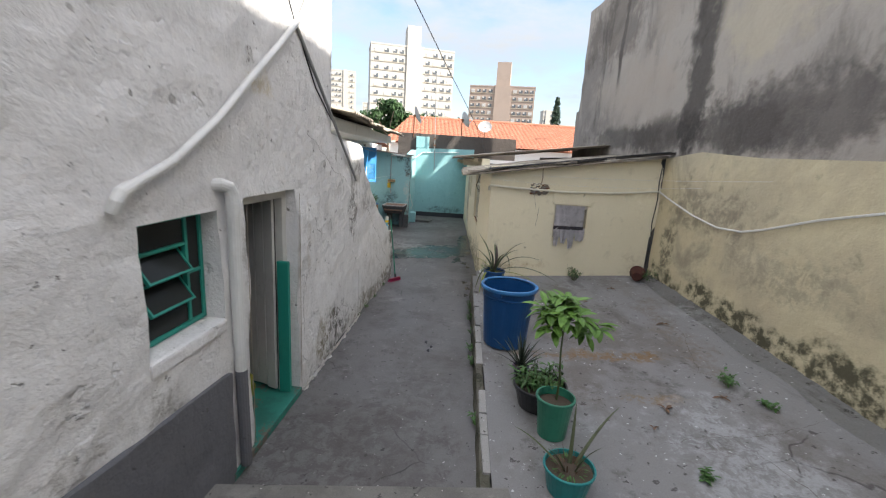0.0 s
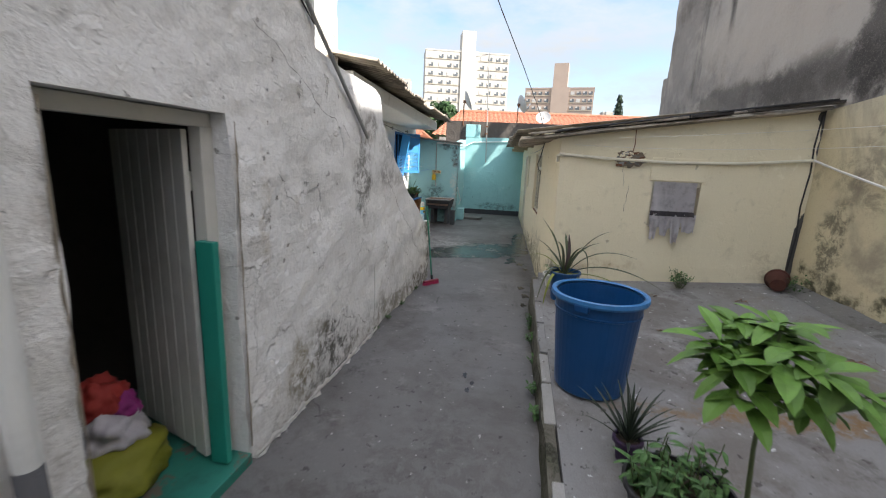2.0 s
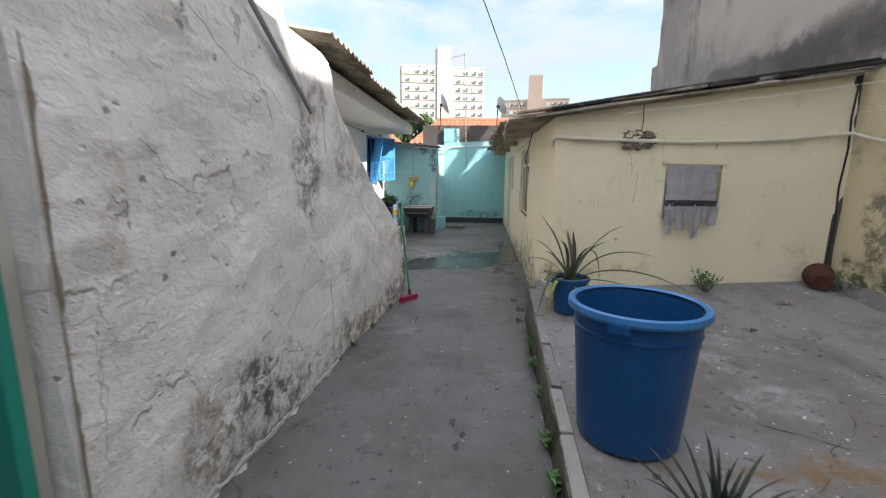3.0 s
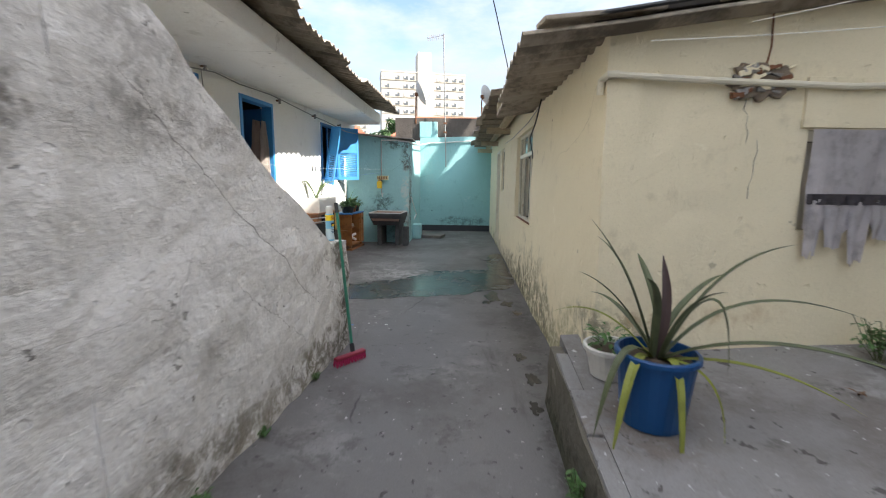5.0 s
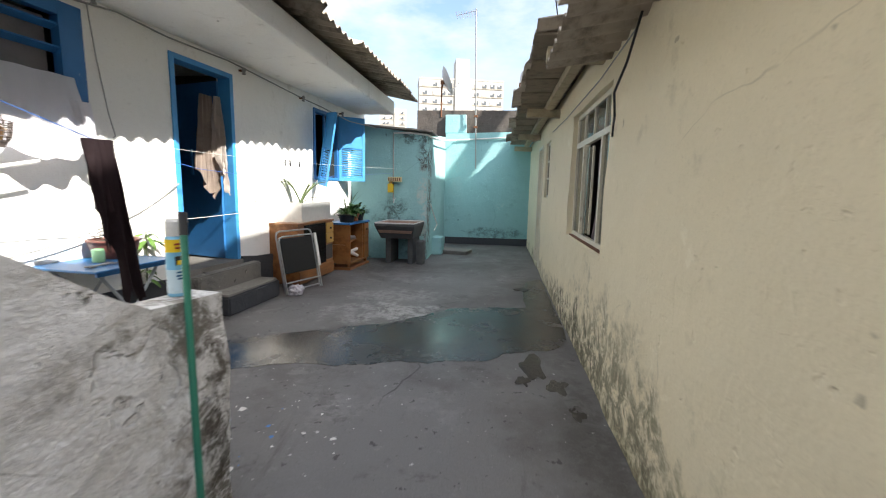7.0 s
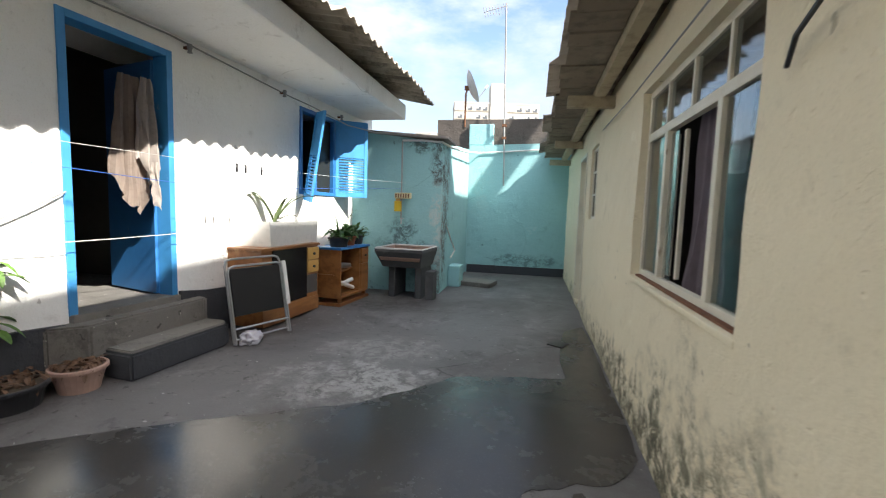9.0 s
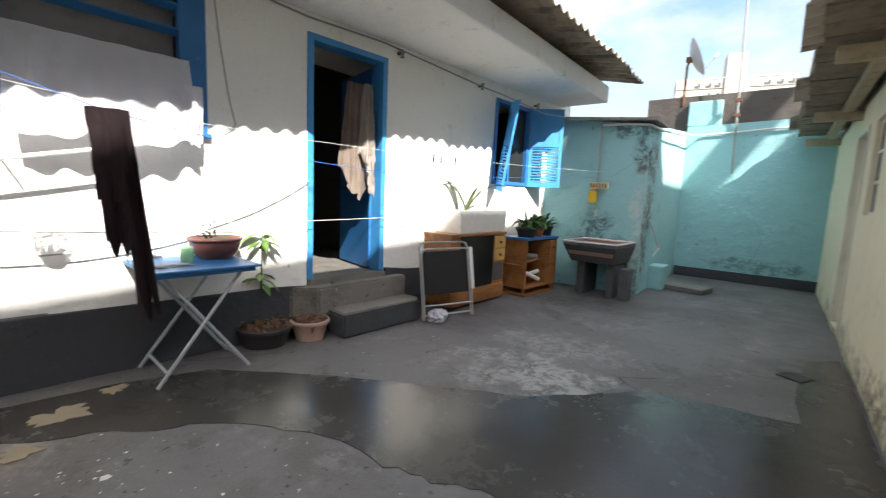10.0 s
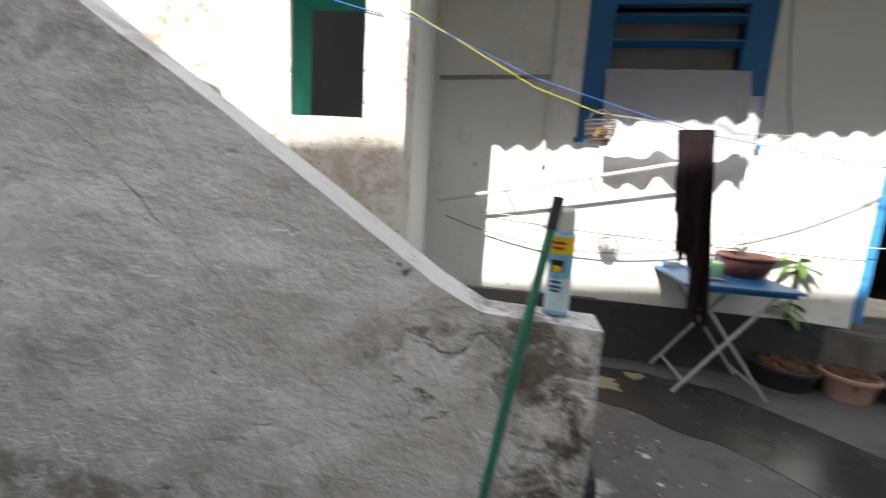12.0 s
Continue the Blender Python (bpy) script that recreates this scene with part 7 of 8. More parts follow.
for k, (a, b) in enumerate((((-0.1, -0.3, 0.16), (0.12, 0.05, 0.3)), ((0.05, -0.32, 0.33), (0.1, 0.1, 0.17)), ((0.0, -0.25, 0.52), (0.05, 0.08, 0.48)))):
    ob = part("pipe_offcut", tubed([a, b], 0.028 if k < 2 else 0.04, 12), PVC if k < 2 else STEEL)
    ob.matrix_basis = pose(-2.12, 13.02, 0, 0, 0, -4)
    tagged(ob, "white pipe offcut lying in the open cabinet" if k < 2 else "dull metal pot lying in the open cabinet", "pipe" if k < 2 else "pot")
for k, (y, r, n) in enumerate(((12.80, 0.135, 70), (13.08, 0.11, 90), (13.36, 0.11, 60))):
    p = thing("potted_plant", ("spiky green plant in a dark trough", "bushy green plant in a clay pot", "small leafy plant in a black pot")[k], "plant", (-2.08, y, 0.77))
    pot(p, r * 0.8, r, 0.13, (BLACK_PLASTIC, CLAY, BLACK_PLASTIC)[k])
    bm = bmesh.new()
    for j in range(n):
        a, d = rng.uniform(0, 6.28), r * rng.random()
        leaf(bm, (d * math.cos(a), d * math.sin(a), 0.11 + rng.uniform(0, 0.12)), a, rng.uniform(-20, 60), rng.uniform(0.08, 0.16), 0.05, 0.35)
    if k == 0:
        for a, ln, lf in ((1.4, 0.62, 58), (2.2, 0.36, 70), (0.6, 0.45, 68), (-1.5, 0.46, 75), (4.4, 0.34, 80)):
            blade(bm, (0, 0, 0.1), a, ln, 0.018, lf, 45, 8)
    part("leaves", bm, HERB, p)

ch = thing("folding_chair", "folded tube chair with a black seat leaning on the cabinet", "chair", (-2.03, 11.10, 0), -20)
mc = Matrix.Rotation(radians(-11), 4, "Y")
for dx in (0.0, 0.035):
    z1 = 0.80 - dx * 2
    part("tube_frame", moved(tubed([(dx, -0.29, 0.02), (dx, -0.29, z1 - 0.06), (dx, -0.273, z1 - 0.015), (dx, -0.225, z1), (dx, 0.225, z1), (dx, 0.273, z1 - 0.015), (dx, 0.29, z1 - 0.06), (dx, 0.29, 0.02)], 0.011, 8), mc), STEEL, ch)
part("foot_bar", moved(tubed([(0.0, -0.29, 0.06), (0.0, 0.29, 0.06)], 0.009, 8), mc), STEEL, ch)
part("foot_bar", moved(tubed([(0.035, -0.29, 0.16), (0.035, 0.29, 0.16)], 0.009, 8), mc), STEEL, ch)
part("seat", moved(boxed((-0.004, -0.262, 0.27), (0.028, 0.262, 0.71), None, 0.012), mc), plain("black_vinyl", (0.012, 0.012, 0.013), 0.5), ch, "black vinyl seat")
part("arm", moved(boxed((0.04, 0.273, 0.30), (0.062, 0.315, 0.74), None, 0.004), mc), WHITE_PLASTIC, ch)
lump("plastic_bag", "small crumpled white plastic bag at the doorstep", "bag", (-2.08, 10.98, 0.0), (0.085, 0.10, 0.075), BAG, 14, 0.45)

# ---- sink, wall fittings, slab ----
sk = thing("laundry_sink", "dark cement laundry sink on two stub walls", "sink", (-1.36, 13.55, 0), -4)
SINKM = plain("blackened_cement", (0.075, 0.078, 0.08), 0.85, 0, 0.6, 9)
outer = [(-0.36, -0.34), (0.36, -0.34), (0.36, 0.36), (-0.36, 0.36)]


def ring(bm, k, z, lift=0.0):
    return [bm.verts.new((x * k, lift + (y - lift) * k, z)) for x, y in outer]


def skin(bm, rings):
    for a, b in zip(rings, rings[1:]):
        for i in range(4):
            bm.faces.new((a[i], a[(i + 1) % 4], b[(i + 1) % 4], b[i]))


bm = bmesh.new()
rings = [ring(bm, 0.93, 0.735, 0.36), ring(bm, 1.0, 0.735, 0.36), ring(bm, 1.0, 0.69, 0.36), ring(bm, 0.80, 0.46, 0.36)]
skin(bm, rings)
bm.faces.new(rings[-1])
part("basin", bm, SINKM, sk, "dark tapered cement trough")
bm = bmesh.new()
rings = [ring(bm, 0.928, 0.733, 0.01), ring(bm, 0.86, 0.60, 0.01), ring(bm, 0.80, 0.56, 0.01)]
skin(bm, rings)
bm.faces.new(rings[-1])
bmesh.ops.solidify(bm, geom=bm.faces[:], thickness=0.008)
part("bowl", bm, plain("pinkish_cement", (0.50, 0.33, 0.26), 0.85, 0, 0.4, 12), sk, "pinkish worn inside")
part("rim", tube(bmesh.new(), [(-0.35, -0.33, 0.735), (0.35, -0.33, 0.735), (0.35, 0.35, 0.735), (-0.35, 0.35, 0.735), (-0.35, -0.33, 0.735)], 0.016, 6), plain("pale_rim", (0.62, 0.60, 0.57), 0.7), sk, "pale worn rim")
for x in (-0.24, 0.17):
    part("stub_wall", boxed((x, -0.10, 0.0), (x + 0.1, 0.36, 0.45), None, 0.012), SINKM, sk)
part("brick_leg", boxed((0.34, -0.12, 0.0), (0.46, 0.06, 0.42), None, 0.015), SINKM, sk)

AY = 13.95
rk = thing("soap_rack", "yellow and white wall rack above the sink", "rack", (-1.55, AY - 0.01, 1.36))
part("tray", boxed((-0.13, -0.06, 0.10), (0.13, 0.0, 0.19), None, 0.006), plain("cream_plastic", (0.62, 0.52, 0.30), 0.5), rk)
part("cup", boxed((-0.13, -0.07, -0.10), (-0.02, 0.0, 0.06), None, 0.01), plain("yellow_plastic", (0.62, 0.42, 0.02), 0.45), rk)
part("brush", boxed((-0.11, -0.05, 0.05), (-0.05, -0.02, 0.12), None, 0.005), PINE, rk)
for k in range(6):
    part("slot", boxed((-0.115 + 0.04 * k, -0.064, 0.115), (-0.095 + 0.04 * k, -0.055, 0.175)), RUST, rk)
pipe = thing("water_pipe", "grey water pipe with a tap above the sink", "pipe")
part("pipe", tubed([(-1.58, AY - 0.03, 2.34), (-1.58, AY - 0.03, 1.12)], 0.013, 8), GREY_PIPE, pipe)
part("tap", tubed([(-1.58, AY - 0.03, 1.13), (-1.55, AY - 0.10, 1.12), (-1.55, AY - 0.12, 1.07)], 0.012, 8), STEEL, pipe)
part("tap_handle", boxed((-1.58, AY - 0.09, 1.145), (-1.52, AY - 0.07, 1.16), None, 0.003), STEEL, pipe)
part("top_run", tubed([(-1.58, AY - 0.02, 2.35), (-1.25, AY - 0.02, 2.35), (-0.95, AY - 0.02, 2.32), (-0.85, AY + 0.3, 2.28), (-0.80, 15.2, 2.36), (-0.7, END_Y - 0.03, 2.52), (0.75, END_Y - 0.03, 2.60)], 0.016, 8), PVC, pipe)
wire("hose", [(-0.93, 14.3, 1.05), (-0.90, 14.6, 0.8), (-0.86, 14.75, 0.62), (-0.9, 14.6, 0.5)], 0.012, WHITE_PLASTIC, "short white hose at the worn corner", "hose")
tagged(part("wall_block", boxed((-0.95, 14.62, 0.0), (-0.74, 15.0, 0.36), None, 0.02), AQUA), "low worn aqua block at the wall's corner", "block", kind="structure")
bm = boxed((-0.32, -0.23, 0.0), (0.32, 0.23, 0.075), None, 0.012)
ob = part("stone_slab", bm, STEP)
ob.matrix_basis = pose(-0.50, 15.0, 0, 0, 0, -12)
tagged(ob, "loose cement slab lying at the end of the court", "slab")
tagged(part("drain_cover", boxed((-0.085, -0.08, 0.0), (0.085, 0.08, 0.008), pose(0.75, 11.83, 0.004, 0, 0, 62), 0.002), plain("wet_iron", (0.035, 0.03, 0.027), 0.4, 0.3)), "rusty drain cover in the wet floor", "drain")
bm = bmesh.new()
slab(bm, [(-2.5, 13.85), (-0.85, 13.85), (-0.85, 14.55), (-2.5, 14.55)], 2.50, 2.535)
for v in bm.verts:
    v.co.z -= (v.co.x + 2.5) * 0.085
tagged(part("annex_cap", bm, CEMENT), "thin weathered cement cap on the annex", "roof", kind="structure")

# ---- dishes and aerials on the end wall ----


def dish(label, at, turn, tilt, r=0.34):
    t = thing("satellite_dish", label, "satellite dish", at, turn)
    part("mast", tubed([(0, 0, -0.82), (0, 0, -0.12), (0.03, 0, -0.02)], 0.02, 8), RUST, t)
    bm = lathe([(0, 0.0), (r * 0.4, 0.015), (r * 0.75, 0.055), (r, 0.10), (r + 0.008, 0.10), (r * 0.75, 0.045), (r * 0.4, 0.004), (0, -0.01)], 28)
    md = pose(0.06, 0, 0, 0, tilt, 0)
    part("reflector", moved(bm, md), plain("grey_dish", (0.42, 0.41, 0.40), 0.6), t)
    part("arm", moved(tubed([(r * 0.9, 0, 0.06), (r * 0.35, 0, 0.36)], 0.010, 6), md), STEEL, t)
    part("receiver", moved(tubed([(r * 0.38, 0, 0.33), (r * 0.26, 0, 0.40)], 0.026, 8), md), WHITE_PLASTIC, t)
    part("bracket", boxed((-0.03, -0.03, -0.05), (0.07, 0.03, 0.04), None, 0.004), RUST, t)
    return t


dish("grey satellite dish on a mast above the end wall", (-1.10, 16.75, 3.92), 12, 68)
dish("grey satellite dish seen edge-on beyond the cream roof", (0.80, 16.9, 3.88), 22, 70, 0.30)
dish("white satellite dish on the tiled roof", (3.3, 23.3, 4.08), -100, 55, 0.36)
an = thing("aerial", "tall thin television aerial mast with a comb of rods", "aerial", (-0.25, END_Y - 0.05, 1.85))
part("mast", tubed([(0.05, 0, 0), (-0.05, 0, 3.62)], 0.016, 8), GREY_PIPE, an)
part("boom", tubed([(-0.52, 0.1, 3.52), (-0.02, 0, 3.58)], 0.008, 6), STEEL, an)
for k in range(9):
    x = -0.5 + 0.058 * k
    part("rod", tubed([(x, -0.12, 3.525 + 0.006 * k), (x, 0.32, 3.525 + 0.006 * k)], 0.004, 5), STEEL, an)
for z in (0.95, 1.2):
    part("clamp", boxed((-0.03, -0.02, z), (0.06, 0.06, z + 0.05), None, 0.004), RUST, an)

# ---- cream house: big window, side door, small window ----
YW0, YW1, ZW0, ZW1 = 9.05, 10.55, 0.91, 2.07
cw = tagged(new("window_6"), "large cream steel sliding window, half open, with a grey curtain", "window", kind="structure")
X0 = CREAM_X + 0.05


def bar6(y0, y1, z0, z1, x=X0, d=0.035, mat=FRAME_CREAM, nm="frame_bar"):
    return part(nm, boxed((x, y0, z0), (x + d, y1, z1), None, 0.003), mat, cw)


for y0, y1, z0, z1 in ((YW0, YW0 + 0.04, ZW0, ZW1), (YW1 - 0.04, YW1, ZW0, ZW1), (YW0 + 0.04, YW1 - 0.04, ZW0, ZW0 + 0.045), (YW0 + 0.04, YW1 - 0.04, ZW1 - 0.04, ZW1), (YW0 + 0.04, YW1 - 0.04, 1.76, 1.81)):
    bar6(y0, y1, z0, z1)
for y in (9.40, 9.78, 10.16):
    bar6(y, y + 0.025, 1.81, ZW1 - 0.04)
for y in (9.43, 10.12):
    bar6(y, y + 0.045, ZW0 + 0.045, 1.76, X0 - 0.006, 0.045)
for y0, y1 in ((9.96, 9.99), (10.10, 10.12)):
    bar6(y0, y1, ZW0 + 0.06, 1.74, X0 + 0.04, 0.02)
for y0, y1, z0, z1 in ((9.09, 9.43, 0.955, 1.76), (10.165, 10.51, 0.955, 1.76), (9.99, 10.10, 0.955, 1.74), (9.09, 9.40, 1.81, 2.03), (9.425, 9.78, 1.81, 2.03), (9.805, 10.16, 1.81, 2.03), (10.185, 10.51, 1.81, 2.03)):
    part("pane", boxed((X0 + 0.015, y0, z0), (X0 + 0.02, y1, z1)), GLASS, cw)
part("track", boxed((CREAM_X + 0.02, YW0 + 0.04, ZW0), (CREAM_X + 0.05, YW1 - 0.04, ZW0 + 0.012), None, 0.002), RUST, cw, "rusty sliding track")
part("window_sill", boxed((CREAM_X - 0.012, YW0 - 0.01, ZW0 - 0.03), (CREAM_X + 0.1, YW1 + 0.01, ZW0), None, 0.006), CREAM, cw)
cu = thing("curtain", "grey-mauve curtain gathered inside the open window", "curtain")
part("cloth", moved(hanging(bmesh.new(), 0.34, 0.95, 0.006, 22, 16, 0.03, 4, 0.02, 3, 0.1), Matrix.Translation((CREAM_X + 0.16, 9.80, 1.83)) @ Matrix.Rotation(math.pi / 2, 4, "Z")), plain("grey_mauve_curtain", (0.26, 0.22, 0.25), 0.9, 0, 0.3, 7), cu)
part("tail", moved(hanging(bmesh.new(), 0.12, 0.35, 0.006, 10, 10, 0.02, 2, 0.02, 5), Matrix.Translation((CREAM_X + 0.15, 9.50, 1.83)) @ Matrix.Rotation(math.pi / 2, 4, "Z")), CLOTH_WHITE, cu)
d3 = tagged(new("door_3"), "narrow cream painted door in the side of the cream house", "door", kind="structure")
part("leaf", boxed((CREAM_X + 0.07, 13.40, 0.08), (CREAM_X + 0.11, 14.05, 2.05), None, 0.004), FRAME_CREAM, d3)
for y0, y1, z0, z1 in ((13.35, 13.40, 0.06, 2.1), (14.05, 14.10, 0.06, 2.1), (13.40, 14.05, 2.05, 2.1)):
    part("frame", boxed((CREAM_X - 0.015, y0, z0), (CREAM_X + 0.11, y1, z1), None, 0.004), FRAME_CREAM, d3)
part("handle", boxed((CREAM_X + 0.03, 13.46, 1.0), (CREAM_X + 0.07, 13.49, 1.12), None, 0.004), STEEL, d3)
w7 = tagged(new("window_7"), "small cream steel window beside the side door", "window", kind="structure")
for y0, y1, z0, z1 in ((12.45, 12.48, 1.25, 2.07), (12.97, 13.0, 1.25, 2.07), (12.48, 12.97, 1.25, 1.28), (12.48, 12.97, 2.04, 2.07), (12.71, 12.735, 1.28, 2.04), (12.48, 12.97, 1.52, 1.545), (12.48, 12.97, 1.78, 1.805)):
    part("frame_bar", boxed((CREAM_X + 0.03, y0, z0), (CREAM_X + 0.06, y1, z1), None, 0.002), FRAME_CREAM, w7)
for y0, y1 in ((12.48, 12.71), (12.735, 12.97)):
    for z0, z1 in ((1.28, 1.52), (1.545, 1.78), (1.805, 2.04)):
        part("pane", boxed((CREAM_X + 0.042, y0, z0), (CREAM_X + 0.047, y1, z1)), GLASS_DIRTY, w7)
# roof timbers under the cream eave
RAFTER = plain("old_rafter_timber", (0.42, 0.36, 0.25), 0.9, 0, 0.6, 10)
rt = thing("eave_timbers", "weathered timbers under the corrugated eave", "timber", kind="structure")
part("beam", boxed((0.93, 9.15, 2.33), (1.02, 16.4, 2.42), None, 0.006), RAFTER, rt)
for y in (9.30, 11.6, 14.0, 16.2):
    part("rafter_end", boxed((0.64, y, 2.27), (1.09, y + 0.09, 2.37), pose(0, 0, 0, 0, 1.5, 0), 0.008), RAFTER, rt)
EAVE_BOARD = plain("sooty_eave_board", (0.23, 0.19, 0.14), 0.95, 0, 0.7, 8)
y = 9.2
k = 0
while y < 16.2:
    wdt = 0.22 + 0.05 * ((k * 7) % 4)
    part("eave_board", boxed((0.60 + 0.015 * (k % 3), y, 2.392 + 0.006 * (k % 2)), (0.925, y + wdt - 0.02, 2.41 + 0.006 * (k % 2)), None, 0.004), EAVE_BOARD, rt)
    y += wdt
    k += 1
wire("cable", [(1.06, 8.4, 2.22), (1.02, 8.45, 2.0), (0.98, 8.5, 1.86), (1.02, 8.62, 1.76), (1.06, 8.80, 1.74), (1.07, 8.85, 1.68)], 0.007, CABLE, "black cable looping from the cream eave")
wire("cable", [(1.07, 8.5, 2.18), (1.07, 9.3, 2.12), (1.07, 10.8, 2.10), (1.07, 12.0, 2.12)], 0.005, GREY_PIPE, "thin cable along the cream wall")

# ---- water on the floor ----
def flow(name, label, far, near, z=0.004):
    """A thin sheet of water between two banks, with ragged edges."""
    bm = bmesh.new()
    n = 90

    def at(bank, f):
        s = f * (len(bank) - 1)
        i = min(int(s), len(bank) - 2)
        t = s - i
        t = t * t * (3 - 2 * t) * 0.35 + t * 0.65
        return Vector(bank[i]).lerp(Vector(bank[i + 1]), t)

    prev = None
    for k in range(n + 1):
        f = k / n
        a, b = at(far, f), at(near, f)
        d = (a - b).normalized()
        a = a + d * (0.035 * noise.noise((f * 22, 1.5, 0)) + 0.02 * noise.noise((f * 70, 1.5, 3)))
        b = b - d * (0.045 * noise.noise((f * 25, 7.5, 0)) + 0.035 * noise.noise((f * 80, 7.5, 3)))
        row = [bm.verts.new((*(b + (a - b) * j / 4), z)) for j in range(5)]
        if prev:
            for j in range(4):
                bm.faces.new((prev[j], prev[j + 1], row[j + 1], row[j]))
        prev = row
    ext = bmesh.ops.extrude_face_region(bm, geom=bm.faces[:])
    for v in [g for g in ext["geom"] if isinstance(g, bmesh.types.BMVert)]:
        v.co.z = 0.0005
    return tagged(part(name, bm, WET), label, "water", kind="structure")


flow("water", "shallow puddle of wash water crossing the court",
     [(-2.85, 7.1), (-2.72, 7.76), (-2.62, 8.4), (-2.42, 8.95), (-2.05, 9.25), (-1.6, 9.55), (-1.1, 9.82), (-0.65, 10.09), (-0.36, 10.42), (-0.08, 10.72), (0.24, 10.86), (0.52, 10.87), (0.768, 10.90), (0.742, 11.36), (0.78, 11.9), (0.84, 12.34), (1.06, 12.6)],
     [(-2.5, 7.1), (-2.31, 7.74), (-2.08, 8.17), (-1.80, 8.56), (-1.42, 8.86), (-1.0, 9.0), (-0.6, 9.05), (-0.33, 9.17), (0.0, 9.24), (0.3, 9.29), (0.52, 9.5), (0.75, 9.6), (0.95, 9.7), (1.06, 9.9), (1.075, 10.4), (1.08, 11.2), (1.08, 12.1)])
for k, (x, y, r) in enumerate(((0.72, 9.25, 0.16), (0.86, 8.95, 0.10), (0.62, 9.0, 0.07), (0.93, 8.6, 0.07), (0.80, 7.4, 0.07), (0.84, 7.0, 0.08), (0.80, 6.6, 0.06), (0.20, 4.55, 0.035), (0.27, 4.42, 0.025), (0.24, 4.30, 0.03))):
    bm = bmesh.new()
    pts = []
    for i in range(22):
        a = 2 * math.pi * i / 22
        q = r * (0.75 + 0.6 * noise.noise((math.cos(a) * 1.5 + k * 5, math.sin(a) * 1.5, 0)))
        pts.append((x + q * math.cos(a) * 0.8, y + q * math.sin(a) * 1.6))
    slab(bm, pts, 0.0005, 0.003)
    tagged(part("water_spot", bm, WET), "small wet spot on the cement floor", "water", group="wet spots", kind="structure")
# ---- loose boards and sheet offcuts along the cream roof's front edge ----
rng = random.Random(41)
ROOF_BOARD = plain("charred_board", (0.055, 0.048, 0.042), 0.95, 0, 0.6, 9)
for k in range(9):
    x = 1.0 + 0.34 * k
    ln = rng.uniform(0.45, 0.95)
    z = 2.16 + (x - 0.62) / 3.38 * 0.47
    bd = part("roof_board", boxed((-ln / 2, -0.07, 0.0), (ln / 2, 0.07, rng.uniform(0.02, 0.035)), None, 0.006), ROOF_BOARD if k % 3 else SHEET)
    bd.matrix_basis = pose(x, 6.44 + rng.uniform(-0.03, 0.10), z + 0.028, 0, -7.9, rng.uniform(-7, 7))
    tagged(bd, "blackened loose board lying on the roof's front edge", "board", group="boards on the roof edge")
wire("cable", sagged((0.9, 6.37, 2.235), (4.0, 6.34, 2.70), -0.01), 0.012, CABLE, "black cable lying along the roof's front edge")
# ---- the kerb along the yard: whitewashed blocks ----
kerb = tagged(new("kerb"), "crumbling whitewashed block kerb along the raised yard", "kerb", kind="structure")
rng = random.Random(5)
y = -1.0
k = 0
while y < 6.55:
    ln = min(rng.uniform(0.28, 0.55), 6.62 - y)
    if ln < 0.08:
        break
    ym = y + ln / 2
    missing = abs(ym - 3.45) < 0.2 or abs(ym - 2.0) < 0.18
    top = patio_z(kerb_x(ym) + 0.1, ym) + rng.uniform(-0.012, 0.004) - 0.012 - (0.07 if missing else 0)
    bm = boxed((-0.055, -ln / 2 + 0.004, top - 0.02), (0.085, ln / 2 - 0.004, top + 0.06), None, 0.012)
    for v in bm.verts:
        v.co += Vector((noise.noise(v.co * 9 + Vector((k, 0, 0))), noise.noise(v.co * 9 + Vector((0, k, 0))), noise.noise(v.co * 7 + Vector((0, 0, k))))) * 0.012
    ob = part("kerb_block", bm, BRICK if missing else (PATIO if ym > 4.7 else KERB_WHITE), kerb)
    ob.matrix_basis = pose(kerb_x(ym) + 0.055, ym, -0.055, 3.9, 0, -5.6)
    y += ln
    k += 1
# the kerb's rough face towards the alley
bm = bmesh.new()
prev = None
for i in range(80):
    yy = -1.0 + 7.7 * i / 79
    h = max(0.01, patio_z(kerb_x(yy), yy) - 0.02)
    x = kerb_x(yy)
    row = [bm.verts.new((x - 0.012 + 0.02 * noise.noise((yy * 3, f * 4, 2)) - 0.02 * (1 - f), yy, h * f)) for f in (0, 0.33, 0.66, 1.0)] + [bm.verts.new((x + 0.06, yy, h)), bm.verts.new((x + 0.06, yy, 0))]
    if prev:
        for j in range(5):
            bm.faces.new((prev[j], prev[j + 1], row[j + 1], row[j]))
    prev = row
tagged(part("kerb_face", bm, plaster("mossy_render", (0.12, 0.11, 0.09), (0.06, 0.06, 0.04), (0.20, 0.185, 0.16), (0.035, 0.04, 0.018), 0.4, 0.9)), "mossy crumbling render on the kerb's side", "kerb", kind="structure")
# broken white edge along the foot of the right-hand wall
bm = bmesh.new()
prev = None
for i in range(70):
    yy = -1 + 7.4 * i / 69
    z = patio_z(RIGHT_X, yy)
    w = 0.16 + 0.07 * noise.noise((yy * 1.7, 0, 4))
    row = [bm.verts.new((RIGHT_X - w - 0.12, yy, z - 0.01)), bm.verts.new((RIGHT_X - w, yy, z + 0.02 + 0.012 * noise.noise((yy * 6, 1, 0)))), bm.verts.new((RIGHT_X - 0.02, yy, z + 0.06 + 0.03 * noise.noise((yy * 4, 3, 0))))]
    if prev:
        for j in range(2):
            bm.faces.new((prev[j], prev[j + 1], row[j + 1], row[j]))
    prev = row
bmesh.ops.solidify(bm, geom=bm.faces[:], thickness=0.03)
